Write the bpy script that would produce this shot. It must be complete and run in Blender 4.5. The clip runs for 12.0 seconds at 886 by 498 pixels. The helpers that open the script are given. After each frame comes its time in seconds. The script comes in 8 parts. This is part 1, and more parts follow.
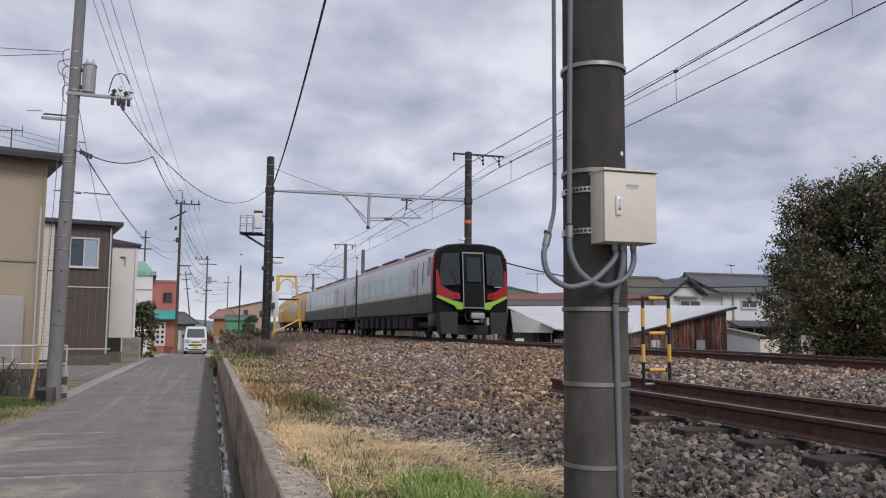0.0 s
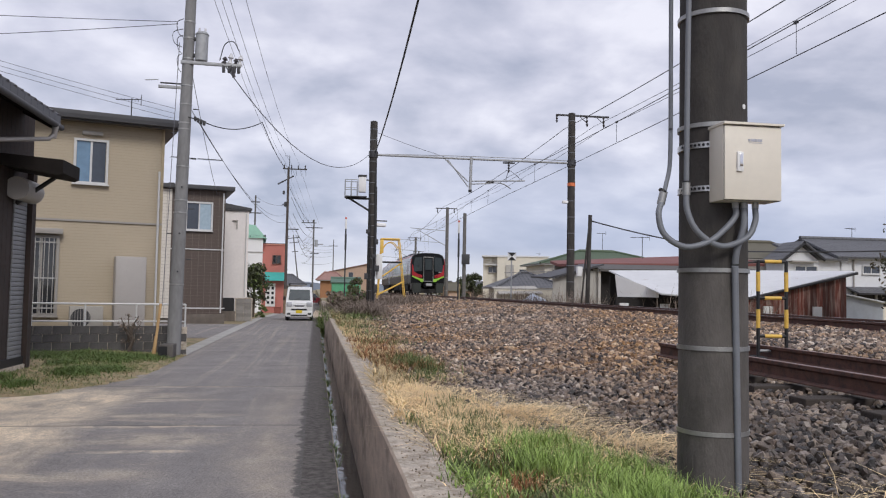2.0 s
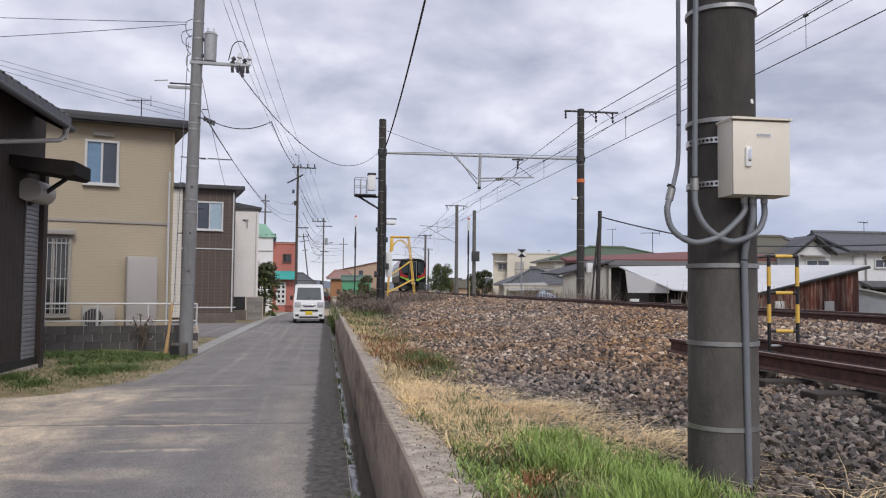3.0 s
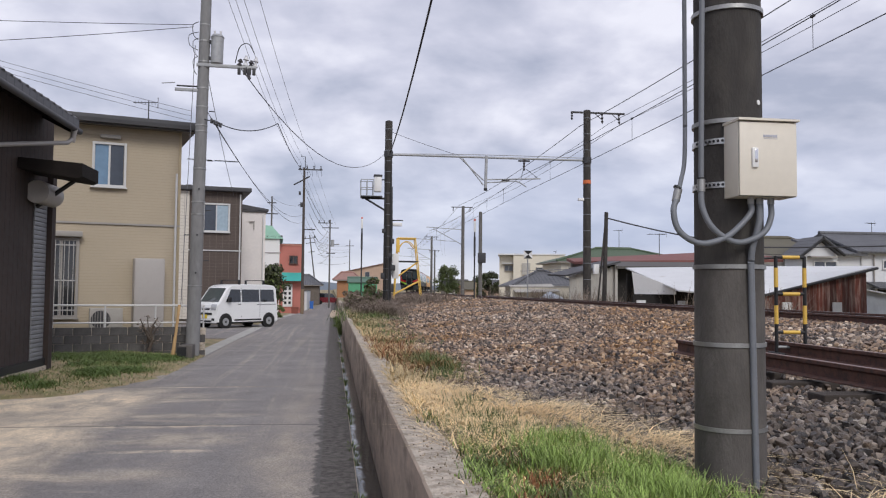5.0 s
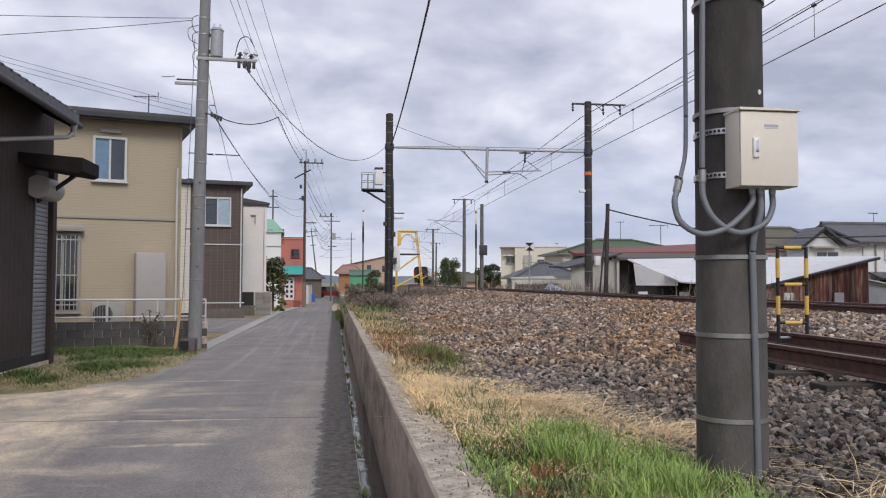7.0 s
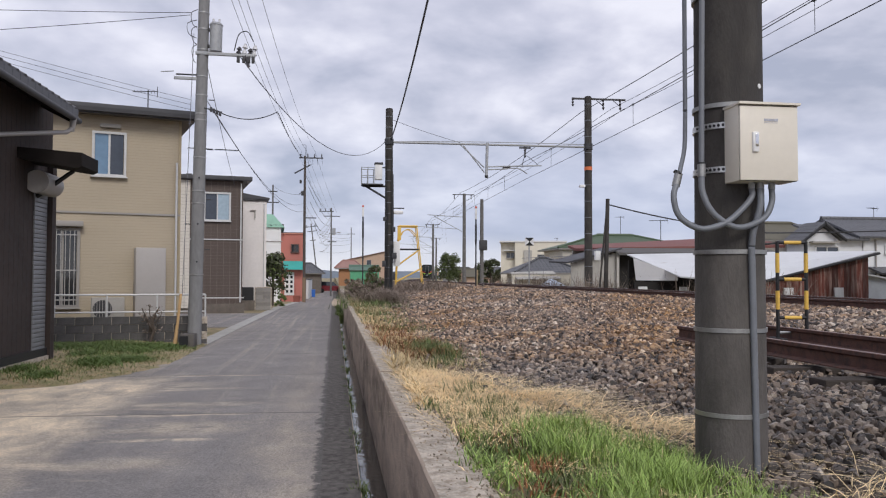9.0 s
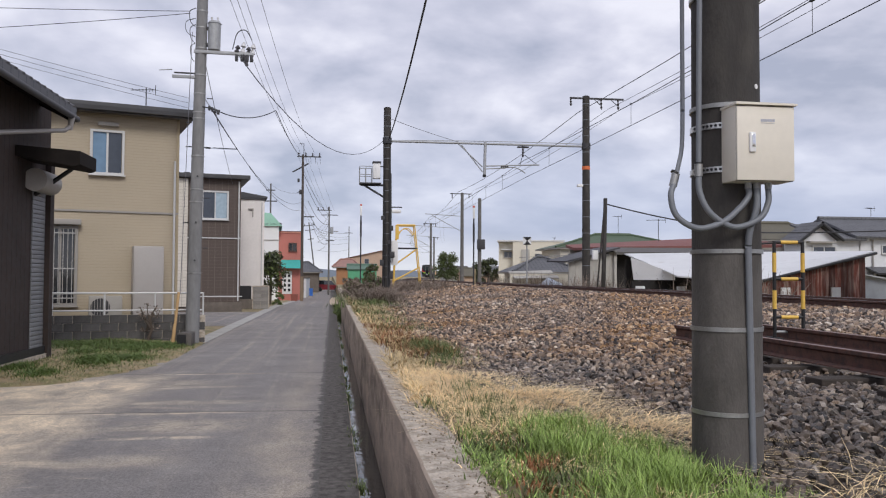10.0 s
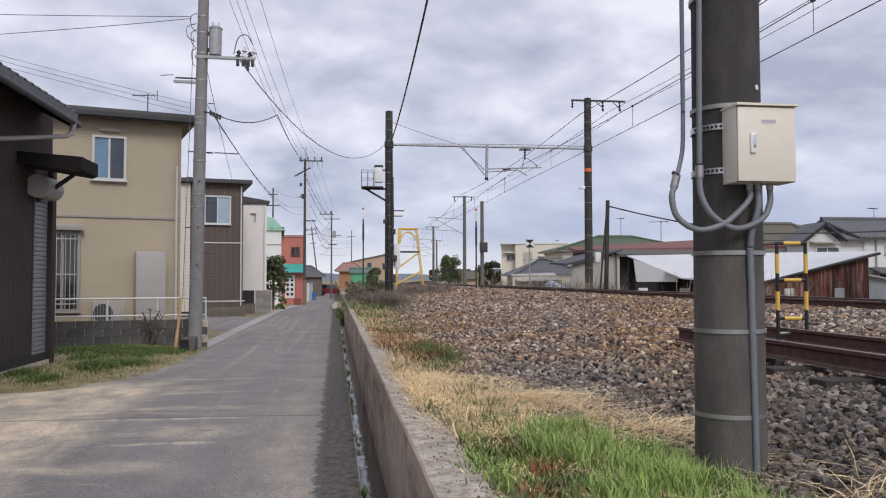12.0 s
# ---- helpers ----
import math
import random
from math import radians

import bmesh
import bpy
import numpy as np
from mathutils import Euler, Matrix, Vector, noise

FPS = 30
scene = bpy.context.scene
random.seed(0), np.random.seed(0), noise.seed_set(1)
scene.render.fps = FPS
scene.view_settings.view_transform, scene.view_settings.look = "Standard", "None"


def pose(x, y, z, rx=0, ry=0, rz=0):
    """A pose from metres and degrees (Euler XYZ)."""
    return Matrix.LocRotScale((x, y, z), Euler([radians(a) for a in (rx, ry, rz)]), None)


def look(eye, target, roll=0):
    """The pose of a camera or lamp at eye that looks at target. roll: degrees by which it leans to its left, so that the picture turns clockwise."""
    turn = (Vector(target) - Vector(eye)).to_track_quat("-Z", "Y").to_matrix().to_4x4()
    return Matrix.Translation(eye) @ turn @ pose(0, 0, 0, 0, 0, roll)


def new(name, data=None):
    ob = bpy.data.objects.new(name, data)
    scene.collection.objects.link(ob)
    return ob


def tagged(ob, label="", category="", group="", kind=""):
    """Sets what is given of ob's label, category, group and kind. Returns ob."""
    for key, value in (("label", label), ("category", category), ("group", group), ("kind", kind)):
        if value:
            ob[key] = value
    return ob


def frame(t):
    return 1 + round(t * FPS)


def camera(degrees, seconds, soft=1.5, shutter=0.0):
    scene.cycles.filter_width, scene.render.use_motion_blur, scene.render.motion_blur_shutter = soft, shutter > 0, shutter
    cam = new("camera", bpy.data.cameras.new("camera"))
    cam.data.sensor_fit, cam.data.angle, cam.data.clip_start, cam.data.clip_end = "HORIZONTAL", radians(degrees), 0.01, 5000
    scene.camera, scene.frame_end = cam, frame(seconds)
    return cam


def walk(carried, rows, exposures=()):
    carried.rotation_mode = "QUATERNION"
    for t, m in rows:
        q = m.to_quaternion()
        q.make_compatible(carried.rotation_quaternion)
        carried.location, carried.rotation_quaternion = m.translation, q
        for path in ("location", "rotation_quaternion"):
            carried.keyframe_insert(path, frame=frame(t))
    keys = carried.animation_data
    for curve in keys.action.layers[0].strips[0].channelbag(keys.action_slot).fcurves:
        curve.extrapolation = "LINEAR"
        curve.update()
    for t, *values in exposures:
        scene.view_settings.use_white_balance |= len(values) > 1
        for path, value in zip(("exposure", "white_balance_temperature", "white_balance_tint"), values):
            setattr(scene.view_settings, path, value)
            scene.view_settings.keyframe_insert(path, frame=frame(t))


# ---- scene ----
cam = camera(57.2, 12.0, soft=1.15)

# camera: held by hand at the right edge of the lane
PATH = [
    (0.0, 0.002, -0.052, 1.572, 5.599, -0.452, -15.997),
    (0.5, -0.017, -0.029, 1.561, 4.209, -0.760, -11.846),
    (1.0, -0.022, -0.013, 1.561, 3.702, -1.006, -9.849),
    (1.5, -0.015, 0.015, 1.557, 3.293, -1.197, -9.305),
    (2.0, -0.023, 0.013, 1.553, 2.955, -1.013, -8.894),
    (2.5, -0.020, 0.012, 1.555, 2.795, -0.743, -8.481),
    (3.0, -0.020, -0.002, 1.554, 2.758, -0.556, -8.176),
    (5.0, -0.023, -0.011, 1.553, 2.859, -0.506, -7.734),
    (5.5, -0.020, -0.013, 1.554, 2.835, -0.475, -7.618),
    (6.0, -0.021, -0.012, 1.554, 2.724, -0.409, -7.544),
    (6.5, -0.018, -0.005, 1.551, 2.526, -0.308, -7.565),
    (7.0, -0.017, -0.003, 1.551, 2.337, -0.177, -7.612),
    (9.0, -0.008, 0.006, 1.550, 1.990, -0.162, -7.609),
    (9.5, -0.011, 0.001, 1.548, 1.989, -0.294, -7.651),
    (10.0, -0.014, -0.014, 1.548, 1.927, -0.284, -7.771),
    (10.5, -0.005, -0.011, 1.551, 1.941, -0.157, -7.638),
    (11.0, -0.010, -0.015, 1.549, 2.045, -0.198, -7.546),
    (11.5, -0.004, -0.006, 1.546, 2.118, -0.161, -7.517),
    (12.0, 0.000, 0.000, 1.550, 2.150, 0.100, -7.566),
]
walk(cam, [(t, pose(x, y, z, 90 + p, r, w)) for t, x, y, z, p, r, w in PATH], [(0.0, -0.18), (0.5, -0.12), (1.2, 0.0), (12.0, 0.0)])

# ---------------------------------------------------------------- world
SUN_EL, SUN_AZ = radians(38), radians(169)


def build_world():
    w = bpy.data.worlds.new("overcast")
    scene.world = w
    w.use_nodes = True
    n, l = w.node_tree.nodes, w.node_tree.links
    n.clear()
    out, bg = n.new("ShaderNodeOutputWorld"), n.new("ShaderNodeBackground")
    sky = n.new("ShaderNodeTexSky")
    sky.sky_type, sky.sun_disc = "NISHITA", False
    sky.sun_elevation, sky.sun_rotation = SUN_EL, SUN_AZ
    tc, sep = n.new("ShaderNodeTexCoord"), n.new("ShaderNodeSeparateXYZ")
    l.new(tc.outputs["Generated"], sep.inputs[0])
    zc = n.new("ShaderNodeMath")
    zc.operation = "ADD"
    zc.use_clamp = False
    zc.inputs[1].default_value = 0.30
    zm = n.new("ShaderNodeMath")
    zm.operation = "MAXIMUM"
    zm.inputs[1].default_value = 0.0
    l.new(sep.outputs[2], zm.inputs[0])
    l.new(zm.outputs[0], zc.inputs[0])
    com = n.new("ShaderNodeCombineXYZ")
    for i in (0, 1):
        d = n.new("ShaderNodeMath")
        d.operation = "DIVIDE"
        l.new(sep.outputs[i], d.inputs[0])
        l.new(zc.outputs[0], d.inputs[1])
        l.new(d.outputs[0], com.inputs[i])
    big, fine = n.new("ShaderNodeTexNoise"), n.new("ShaderNodeTexNoise")
    for t, s, det, rough in ((big, 2.3, 6, 0.5), (fine, 6.5, 5, 0.5)):
        t.inputs["Scale"].default_value, t.inputs["Detail"].default_value, t.inputs["Roughness"].default_value = s, det, rough
        l.new(com.outputs[0], t.inputs["Vector"])
    big.inputs["Distortion"].default_value = 0.35
    mx = n.new("ShaderNodeMath")
    mx.operation = "MULTIPLY_ADD"
    mx.inputs[1].default_value = 0.30
    l.new(fine.outputs[0], mx.inputs[0])
    sc = n.new("ShaderNodeMath")
    sc.operation = "MULTIPLY"
    sc.inputs[1].default_value = 0.70
    l.new(big.outputs[0], sc.inputs[0])
    l.new(sc.outputs[0], mx.inputs[2])
    ramp = n.new("ShaderNodeValToRGB")
    e = ramp.color_ramp.elements
    e[0].position, e[0].color = 0.36, (0.402, 0.424, 0.538, 1)
    e[1].position, e[1].color = 0.62, (0.845, 0.838, 0.93, 1)
    a = e.new(0.50)
    a.color = (0.624, 0.626, 0.74, 1)
    l.new(mx.outputs[0], ramp.inputs[0])
    # blue-grey cloud base low down, thicker towards +x
    low = n.new("ShaderNodeMapRange")
    low.inputs[1].default_value, low.inputs[2].default_value = 0.06, 0.19
    low.inputs[3].default_value, low.inputs[4].default_value = 0.72, 0.0
    l.new(sep.outputs[2], low.inputs[0])
    glow = n.new("ShaderNodeMix")
    glow.data_type = "RGBA"
    glow.inputs["B"].default_value = (0.385, 0.442, 0.64, 1)
    east = n.new("ShaderNodeMapRange")
    east.inputs[1].default_value, east.inputs[2].default_value = -0.10, 0.28
    east.inputs[3].default_value, east.inputs[4].default_value = 0.35, 1.0
    l.new(sep.outputs[0], east.inputs[0])
    lean = n.new("ShaderNodeMath")
    lean.operation = "MULTIPLY"
    l.new(low.outputs[0], lean.inputs[0])
    l.new(east.outputs[0], lean.inputs[1])
    l.new(lean.outputs[0], glow.inputs["Factor"])
    l.new(ramp.outputs[0], glow.inputs["A"])
    # pale strip of clearing sky along the horizon itself
    rim = n.new("ShaderNodeMapRange")
    rim.inputs[1].default_value, rim.inputs[2].default_value = 0.012, 0.055
    rim.inputs[3].default_value, rim.inputs[4].default_value = 0.65, 0.0
    l.new(sep.outputs[2], rim.inputs[0])
    pale = n.new("ShaderNodeMix")
    pale.data_type = "RGBA"
    pale.inputs["B"].default_value = (0.80, 0.82, 0.88, 1)
    l.new(rim.outputs[0], pale.inputs["Factor"])
    l.new(glow.outputs["Result"], pale.inputs["A"])
    # thin veil of blue sky behind the cloud
    skys = n.new("ShaderNodeMix")
    skys.data_type, skys.blend_type = "RGBA", "MULTIPLY"
    skys.inputs["Factor"].default_value = 1.0
    skys.inputs["B"].default_value = (0.10, 0.10, 0.10, 1)
    l.new(sky.outputs[0], skys.inputs["A"])
    both = n.new("ShaderNodeMix")
    both.data_type = "RGBA"
    both.inputs["Factor"].default_value = 0.88
    l.new(skys.outputs["Result"], both.inputs["A"])
    l.new(pale.outputs["Result"], both.inputs["B"])
    l.new(both.outputs["Result"], bg.inputs[0])
    bg.inputs[1].default_value = 1.12
    l.new(bg.outputs[0], out.inputs[0])


build_world()
sun = new("sun", bpy.data.lights.new("sun", "SUN"))
sun.data.energy, sun.data.angle, sun.data.color = 1.6, radians(22), (1.0, 0.96, 0.90)
sun.matrix_world = look((5, -26, 21), (0, 0, 0))
scene.view_settings.exposure = 0.0

# ---------------------------------------------------------------- materials
MATS = {}


def mat(name, color, rough=0.7, metal=0.0, var=0.12, scale=4.0, bump=0.0, bscale=60.0, second=None, spots=0.5, stretch=(1, 1, 1), rand=0.0, island=0.0, emit=0.0, spec=0.5):
    """A node material: base colour varied by coarse and fine noise, optional second colour in patches, grain as bump."""
    if name in MATS:
        return MATS[name]
    m = bpy.data.materials.new(name)
    m.use_nodes = True
    n, l = m.node_tree.nodes, m.node_tree.links
    b = n["Principled BSDF"]
    b.inputs["Roughness"].default_value, b.inputs["Metallic"].default_value = rough, metal
    b.inputs["Specular IOR Level"].default_value = spec
    tc, mp = n.new("ShaderNodeTexCoord"), n.new("ShaderNodeMapping")
    mp.inputs["Scale"].default_value = stretch
    l.new(tc.outputs["Object"], mp.inputs[0])
    c1, c2 = n.new("ShaderNodeTexNoise"), n.new("ShaderNodeTexNoise")
    c1.inputs["Scale"].default_value, c1.inputs["Detail"].default_value = scale, 5
    c2.inputs["Scale"].default_value, c2.inputs["Detail"].default_value = scale * 9, 4
    l.new(mp.outputs[0], c1.inputs["Vector"])
    l.new(mp.outputs[0], c2.inputs["Vector"])
    add = n.new("ShaderNodeMath")
    add.operation = "ADD"
    l.new(c1.outputs[0], add.inputs[0])
    l.new(c2.outputs[0], add.inputs[1])
    val = n.new("ShaderNodeMapRange")
    val.inputs[1].default_value, val.inputs[2].default_value = 0.65, 1.35
    val.inputs[3].default_value, val.inputs[4].default_value = 1 - var, 1 + var
    l.new(add.outputs[0], val.inputs[0])
    col = None
    if second:
        mix = n.new("ShaderNodeMix")
        mix.data_type = "RGBA"
        mix.inputs["A"].default_value, mix.inputs["B"].default_value = (*color, 1), (*second, 1)
        edge = n.new("ShaderNodeMapRange")
        edge.inputs[1].default_value, edge.inputs[2].default_value = spots - 0.08, spots + 0.12
        sel = n.new("ShaderNodeTexNoise")
        sel.inputs["Scale"].default_value, sel.inputs["Detail"].default_value, sel.inputs["Roughness"].default_value = scale * 1.7, 6, 0.65
        l.new(mp.outputs[0], sel.inputs["Vector"])
        l.new(sel.outputs[0], edge.inputs[0])
        l.new(edge.outputs[0], mix.inputs["Factor"])
        col = mix.outputs["Result"]
    hsv = n.new("ShaderNodeHueSaturation")
    hsv.inputs["Color"].default_value = (*color, 1)
    if col:
        l.new(col, hsv.inputs["Color"])
    v = val.outputs[0]
    if rand or island:
        src = n.new("ShaderNodeObjectInfo").outputs["Random"] if rand else n.new("ShaderNodeNewGeometry").outputs["Random Per Island"]
        r = n.new("ShaderNodeMapRange")
        k = rand or island
        r.inputs[3].default_value, r.inputs[4].default_value = 1 - k, 1 + k
        l.new(src, r.inputs[0])
        mm = n.new("ShaderNodeMath")
        mm.operation = "MULTIPLY"
        l.new(v, mm.inputs[0])
        l.new(r.outputs[0], mm.inputs[1])
        v = mm.outputs[0]
    l.new(v, hsv.inputs["Value"])
    l.new(hsv.outputs[0], b.inputs["Base Color"])
    rr = n.new("ShaderNodeMapRange")
    rr.inputs[1].default_value, rr.inputs[2].default_value = 0.3, 0.7
    rr.inputs[3].default_value, rr.inputs[4].default_value = max(0.02, rough * 0.85), min(1, rough * 1.12)
    l.new(c2.outputs[0], rr.inputs[0])
    l.new(rr.outputs[0], b.inputs["Roughness"])
    if bump:
        t, bp = n.new("ShaderNodeTexNoise"), n.new("ShaderNodeBump")
        t.inputs["Scale"].default_value, t.inputs["Detail"].default_value = bscale, 4
        l.new(mp.outputs[0], t.inputs["Vector"])
        bp.inputs["Strength"].default_value, bp.inputs["Distance"].default_value = bump, 0.01
        l.new(t.outputs[0], bp.inputs["Height"])
        l.new(bp.outputs[0], b.inputs["Normal"])
    if emit:
        b.inputs["Emission Color"].default_value, b.inputs["Emission Strength"].default_value = (*color, 1), emit
    MATS[name] = m
    return m


def lines_mat(name, color, line, axes, gap=0.06, rough=0.6, var=0.08, depth=0.006):
    """Wall cladding with thin recessed joints: axes is a list of (axis index, spacing in metres)."""
    m = mat(name, color, rough, var=var, scale=1.2, bump=0.15, bscale=40)
    n, l = m.node_tree.nodes, m.node_tree.links
    b = n["Principled BSDF"]
    tc, sep = n.new("ShaderNodeTexCoord"), n.new("ShaderNodeSeparateXYZ")
    l.new(tc.outputs["Object"], sep.inputs[0])
    tot = None
    for ax, sp in axes:
        d = n.new("ShaderNodeMath")
        d.operation = "DIVIDE"
        d.inputs[1].default_value = sp
        l.new(sep.outputs[ax], d.inputs[0])
        fr = n.new("ShaderNodeMath")
        fr.operation = "FRACT"
        l.new(d.outputs[0], fr.inputs[0])
        lt = n.new("ShaderNodeMath")
        lt.operation = "LESS_THAN"
        lt.inputs[1].default_value = gap
        l.new(fr.outputs[0], lt.inputs[0])
        if tot is None:
            tot = lt.outputs[0]
        else:
            mx = n.new("ShaderNodeMath")
            mx.operation = "MAXIMUM"
            l.new(tot, mx.inputs[0])
            l.new(lt.outputs[0], mx.inputs[1])
            tot = mx.outputs[0]
    src = b.inputs["Base Color"].links[0].from_socket
    mix = n.new("ShaderNodeMix")
    mix.data_type = "RGBA"
    mix.inputs["B"].default_value = (*line, 1)
    l.new(src, mix.inputs["A"])
    l.new(tot, mix.inputs["Factor"])
    l.new(mix.outputs["Result"], b.inputs["Base Color"])
    bp = n.new("ShaderNodeBump")
    bp.invert = True
    bp.inputs["Strength"].default_value, bp.inputs["Distance"].default_value = 0.6, depth
    l.new(tot, bp.inputs["Height"])
    l.new(bp.outputs[0], b.inputs["Normal"])
    return m


def glass_mat(name, color, rough=0.04):
    """Window glass seen from outside over a dark room: dark body, sharp clear coat."""
    m = mat(name, color, rough, var=0.15, scale=0.8)
    m.node_tree.nodes["Principled BSDF"].inputs["Specular IOR Level"].default_value = 0.8
    return m


ASPHALT = mat("asphalt", (0.222, 0.208, 0.205), 0.9, var=0.14, scale=0.7, bump=0.5, bscale=140, second=(0.275, 0.257, 0.248), spots=0.56)


def road_stains(m):
    """Pale sand carried onto the lane from the gravel forecourt, in cross streaks and wheel tracks."""
    n, l = m.node_tree.nodes, m.node_tree.links
    b = n["Principled BSDF"]
    tc, sep = n.new("ShaderNodeTexCoord"), n.new("ShaderNodeSeparateXYZ")
    l.new(tc.outputs["Object"], sep.inputs[0])

    def noise_at(sx, sy, scale, detail=5):
        mp, t = n.new("ShaderNodeMapping"), n.new("ShaderNodeTexNoise")
        mp.inputs["Scale"].default_value = (sx, sy, 1)
        mp.inputs["Rotation"].default_value = (0, 0, 0.12)
        t.inputs["Scale"].default_value, t.inputs["Detail"].default_value, t.inputs["Roughness"].default_value = scale, detail, 0.65
        t.inputs["Distortion"].default_value = 0.6
        l.new(tc.outputs["Object"], mp.inputs[0])
        l.new(mp.outputs[0], t.inputs["Vector"])
        return t.outputs[0]

    def ramp(src, a, b2, lo=0.0, hi=1.0):
        r = n.new("ShaderNodeMapRange")
        r.inputs[1].default_value, r.inputs[2].default_value, r.inputs[3].default_value, r.inputs[4].default_value = a, b2, lo, hi
        l.new(src, r.inputs[0])
        return r.outputs[0]

    def mul(p, q):
        x = n.new("ShaderNodeMath")
        x.operation = "MULTIPLY"
        l.new(p, x.inputs[0])
        l.new(q, x.inputs[1])
        return x.outputs[0]

    def peak(p, q):
        x = n.new("ShaderNodeMath")
        x.operation = "MAXIMUM"
        l.new(p, x.inputs[0])
        l.new(q, x.inputs[1])
        return x.outputs[0]

    def off(src, k, add, absolute=False):
        x = n.new("ShaderNodeMath")
        x.operation = "MULTIPLY_ADD"
        x.inputs[1].default_value, x.inputs[2].default_value = k, add
        l.new(src, x.inputs[0])
        if not absolute:
            return x.outputs[0]
        y = n.new("ShaderNodeMath")
        y.operation = "ABSOLUTE"
        l.new(x.outputs[0], y.inputs[0])
        return y.outputs[0]

    def plus(p, q):
        x = n.new("ShaderNodeMath")
        l.new(p, x.inputs[0])
        l.new(q, x.inputs[1])
        return x.outputs[0]

    # wavering coordinates, so that no border runs straight
    wy = plus(sep.outputs[1], off(noise_at(1, 1, 0.9, 4), 0.7, -0.35))
    wx = plus(sep.outputs[0], off(noise_at(1, 1, 1.1, 4), 0.9, -0.45))
    wb = plus(sep.outputs[1], off(noise_at(1, 1, 1.3, 5), 0.28, -0.14))
    fine = noise_at(1.4, 1.4, 3.0, 6)
    # sand swept into low spots across the lane, between given limits
    both = None
    for y0, half, xa, xb, k in ((13.75, 0.10, -3.0, -0.9, 0.75), (12.1, 0.16, -2.2, -1.3, 0.5), (10.6, 0.22, -2.1, -0.9, 0.5), (9.75, 0.09, -2.9, -0.9, 0.75), (8.25, 0.10, -2.1, -1.1, 0.9), (8.9, 0.55, -2.2, -0.9, 0.42), (7.2, 0.35, -2.4, -1.3, 0.35)):
        band = mul(ramp(off(wb, 1.0, -y0, True), half, half * 0.3, 0.0, k), mul(ramp(wx, xa - 0.2, xa + 0.3), ramp(wx, xb + 0.2, xb - 0.4)))
        band = mul(band, ramp(fine, 0.34, 0.50))
        both = band if both is None else peak(both, band)
    heap = mul(ramp(wx, -2.35, -2.95), mul(ramp(sep.outputs[1], 5.0, 7.0), ramp(wy, 14.2, 12.6)))
    heap = mul(heap, ramp(noise_at(0.8, 0.8, 1.2), 0.38, 0.50, 0.6, 1.0))
    fan = mul(ramp(noise_at(0.5, 1.6, 1.0), 0.50, 0.62, 0.0, 0.6), mul(ramp(wx, -1.2, -2.4), mul(ramp(sep.outputs[1], 5.0, 6.5), ramp(wy, 13.6, 12.0))))
    wheels = mul(ramp(noise_at(3.0, 0.07, 1.0), 0.50, 0.75, 0.0, 0.30), ramp(sep.outputs[1], 4.0, 9.0))
    wash = mul(ramp(off(wx, 1.0, 0.42, True), 0.42, 0.05, 0.0, 0.30), ramp(sep.outputs[1], 18.0, 8.0))
    both = peak(peak(both, wash), peak(peak(heap, fan), wheels))
    grain = mul(both, mul(ramp(noise_at(1, 1, 60.0, 3), 0.30, 0.62, 0.60, 1.0), ramp(noise_at(1, 0.45, 3.0, 9), 0.36, 0.60, 0.45, 1.0)))
    src = b.inputs["Base Color"].links[0].from_socket
    mix = n.new("ShaderNodeMix")
    mix.data_type = "RGBA"
    mix.inputs["B"].default_value = (0.84, 0.70, 0.52, 1)
    l.new(src, mix.inputs["A"])
    l.new(grain, mix.inputs["Factor"])
    # cracks and cold joints across the lane
    w = n.new("ShaderNodeTexWave")
    w.wave_type, w.bands_direction = "BANDS", "Y"
    w.inputs["Scale"].default_value, w.inputs["Distortion"].default_value, w.inputs["Detail"].default_value, w.inputs["Detail Scale"].default_value = 0.080, 0.35, 3, 2.0
    l.new(tc.outputs["Object"], w.inputs["Vector"])
    crack = n.new("ShaderNodeMix")
    crack.data_type = "RGBA"
    crack.inputs["B"].default_value = (0.09, 0.085, 0.082, 1)
    l.new(mix.outputs["Result"], crack.inputs["A"])
    l.new(ramp(w.outputs[1], 0.9990, 0.9998, 0.0, 0.6), crack.inputs["Factor"])
    # coarse dark asphalt along the ditch with a ragged border
    wob = n.new("ShaderNodeMath")
    wob.operation = "MULTIPLY_ADD"
    wob.inputs[1].default_value = 0.30
    l.new(noise_at(1, 1, 4.0, 6), wob.inputs[0])
    l.new(sep.outputs[0], wob.inputs[2])
    edge = n.new("ShaderNodeMix")
    edge.data_type = "RGBA"
    edge.inputs["B"].default_value = (0.112, 0.105, 0.101, 1)
    l.new(crack.outputs["Result"], edge.inputs["A"])
    l.new(ramp(wob.outputs[0], -0.025, 0.01), edge.inputs["Factor"])
    # stone chippings in the surface
    chip = n.new("ShaderNodeHueSaturation")
    l.new(edge.outputs["Result"], chip.inputs["Color"])
    l.new(ramp(plus(noise_at(1, 1, 150.0, 2), noise_at(1, 0.7, 55.0, 3)), 0.82, 1.18, 0.68, 1.32), chip.inputs["Value"])
    l.new(chip.outputs[0], b.inputs["Base Color"])


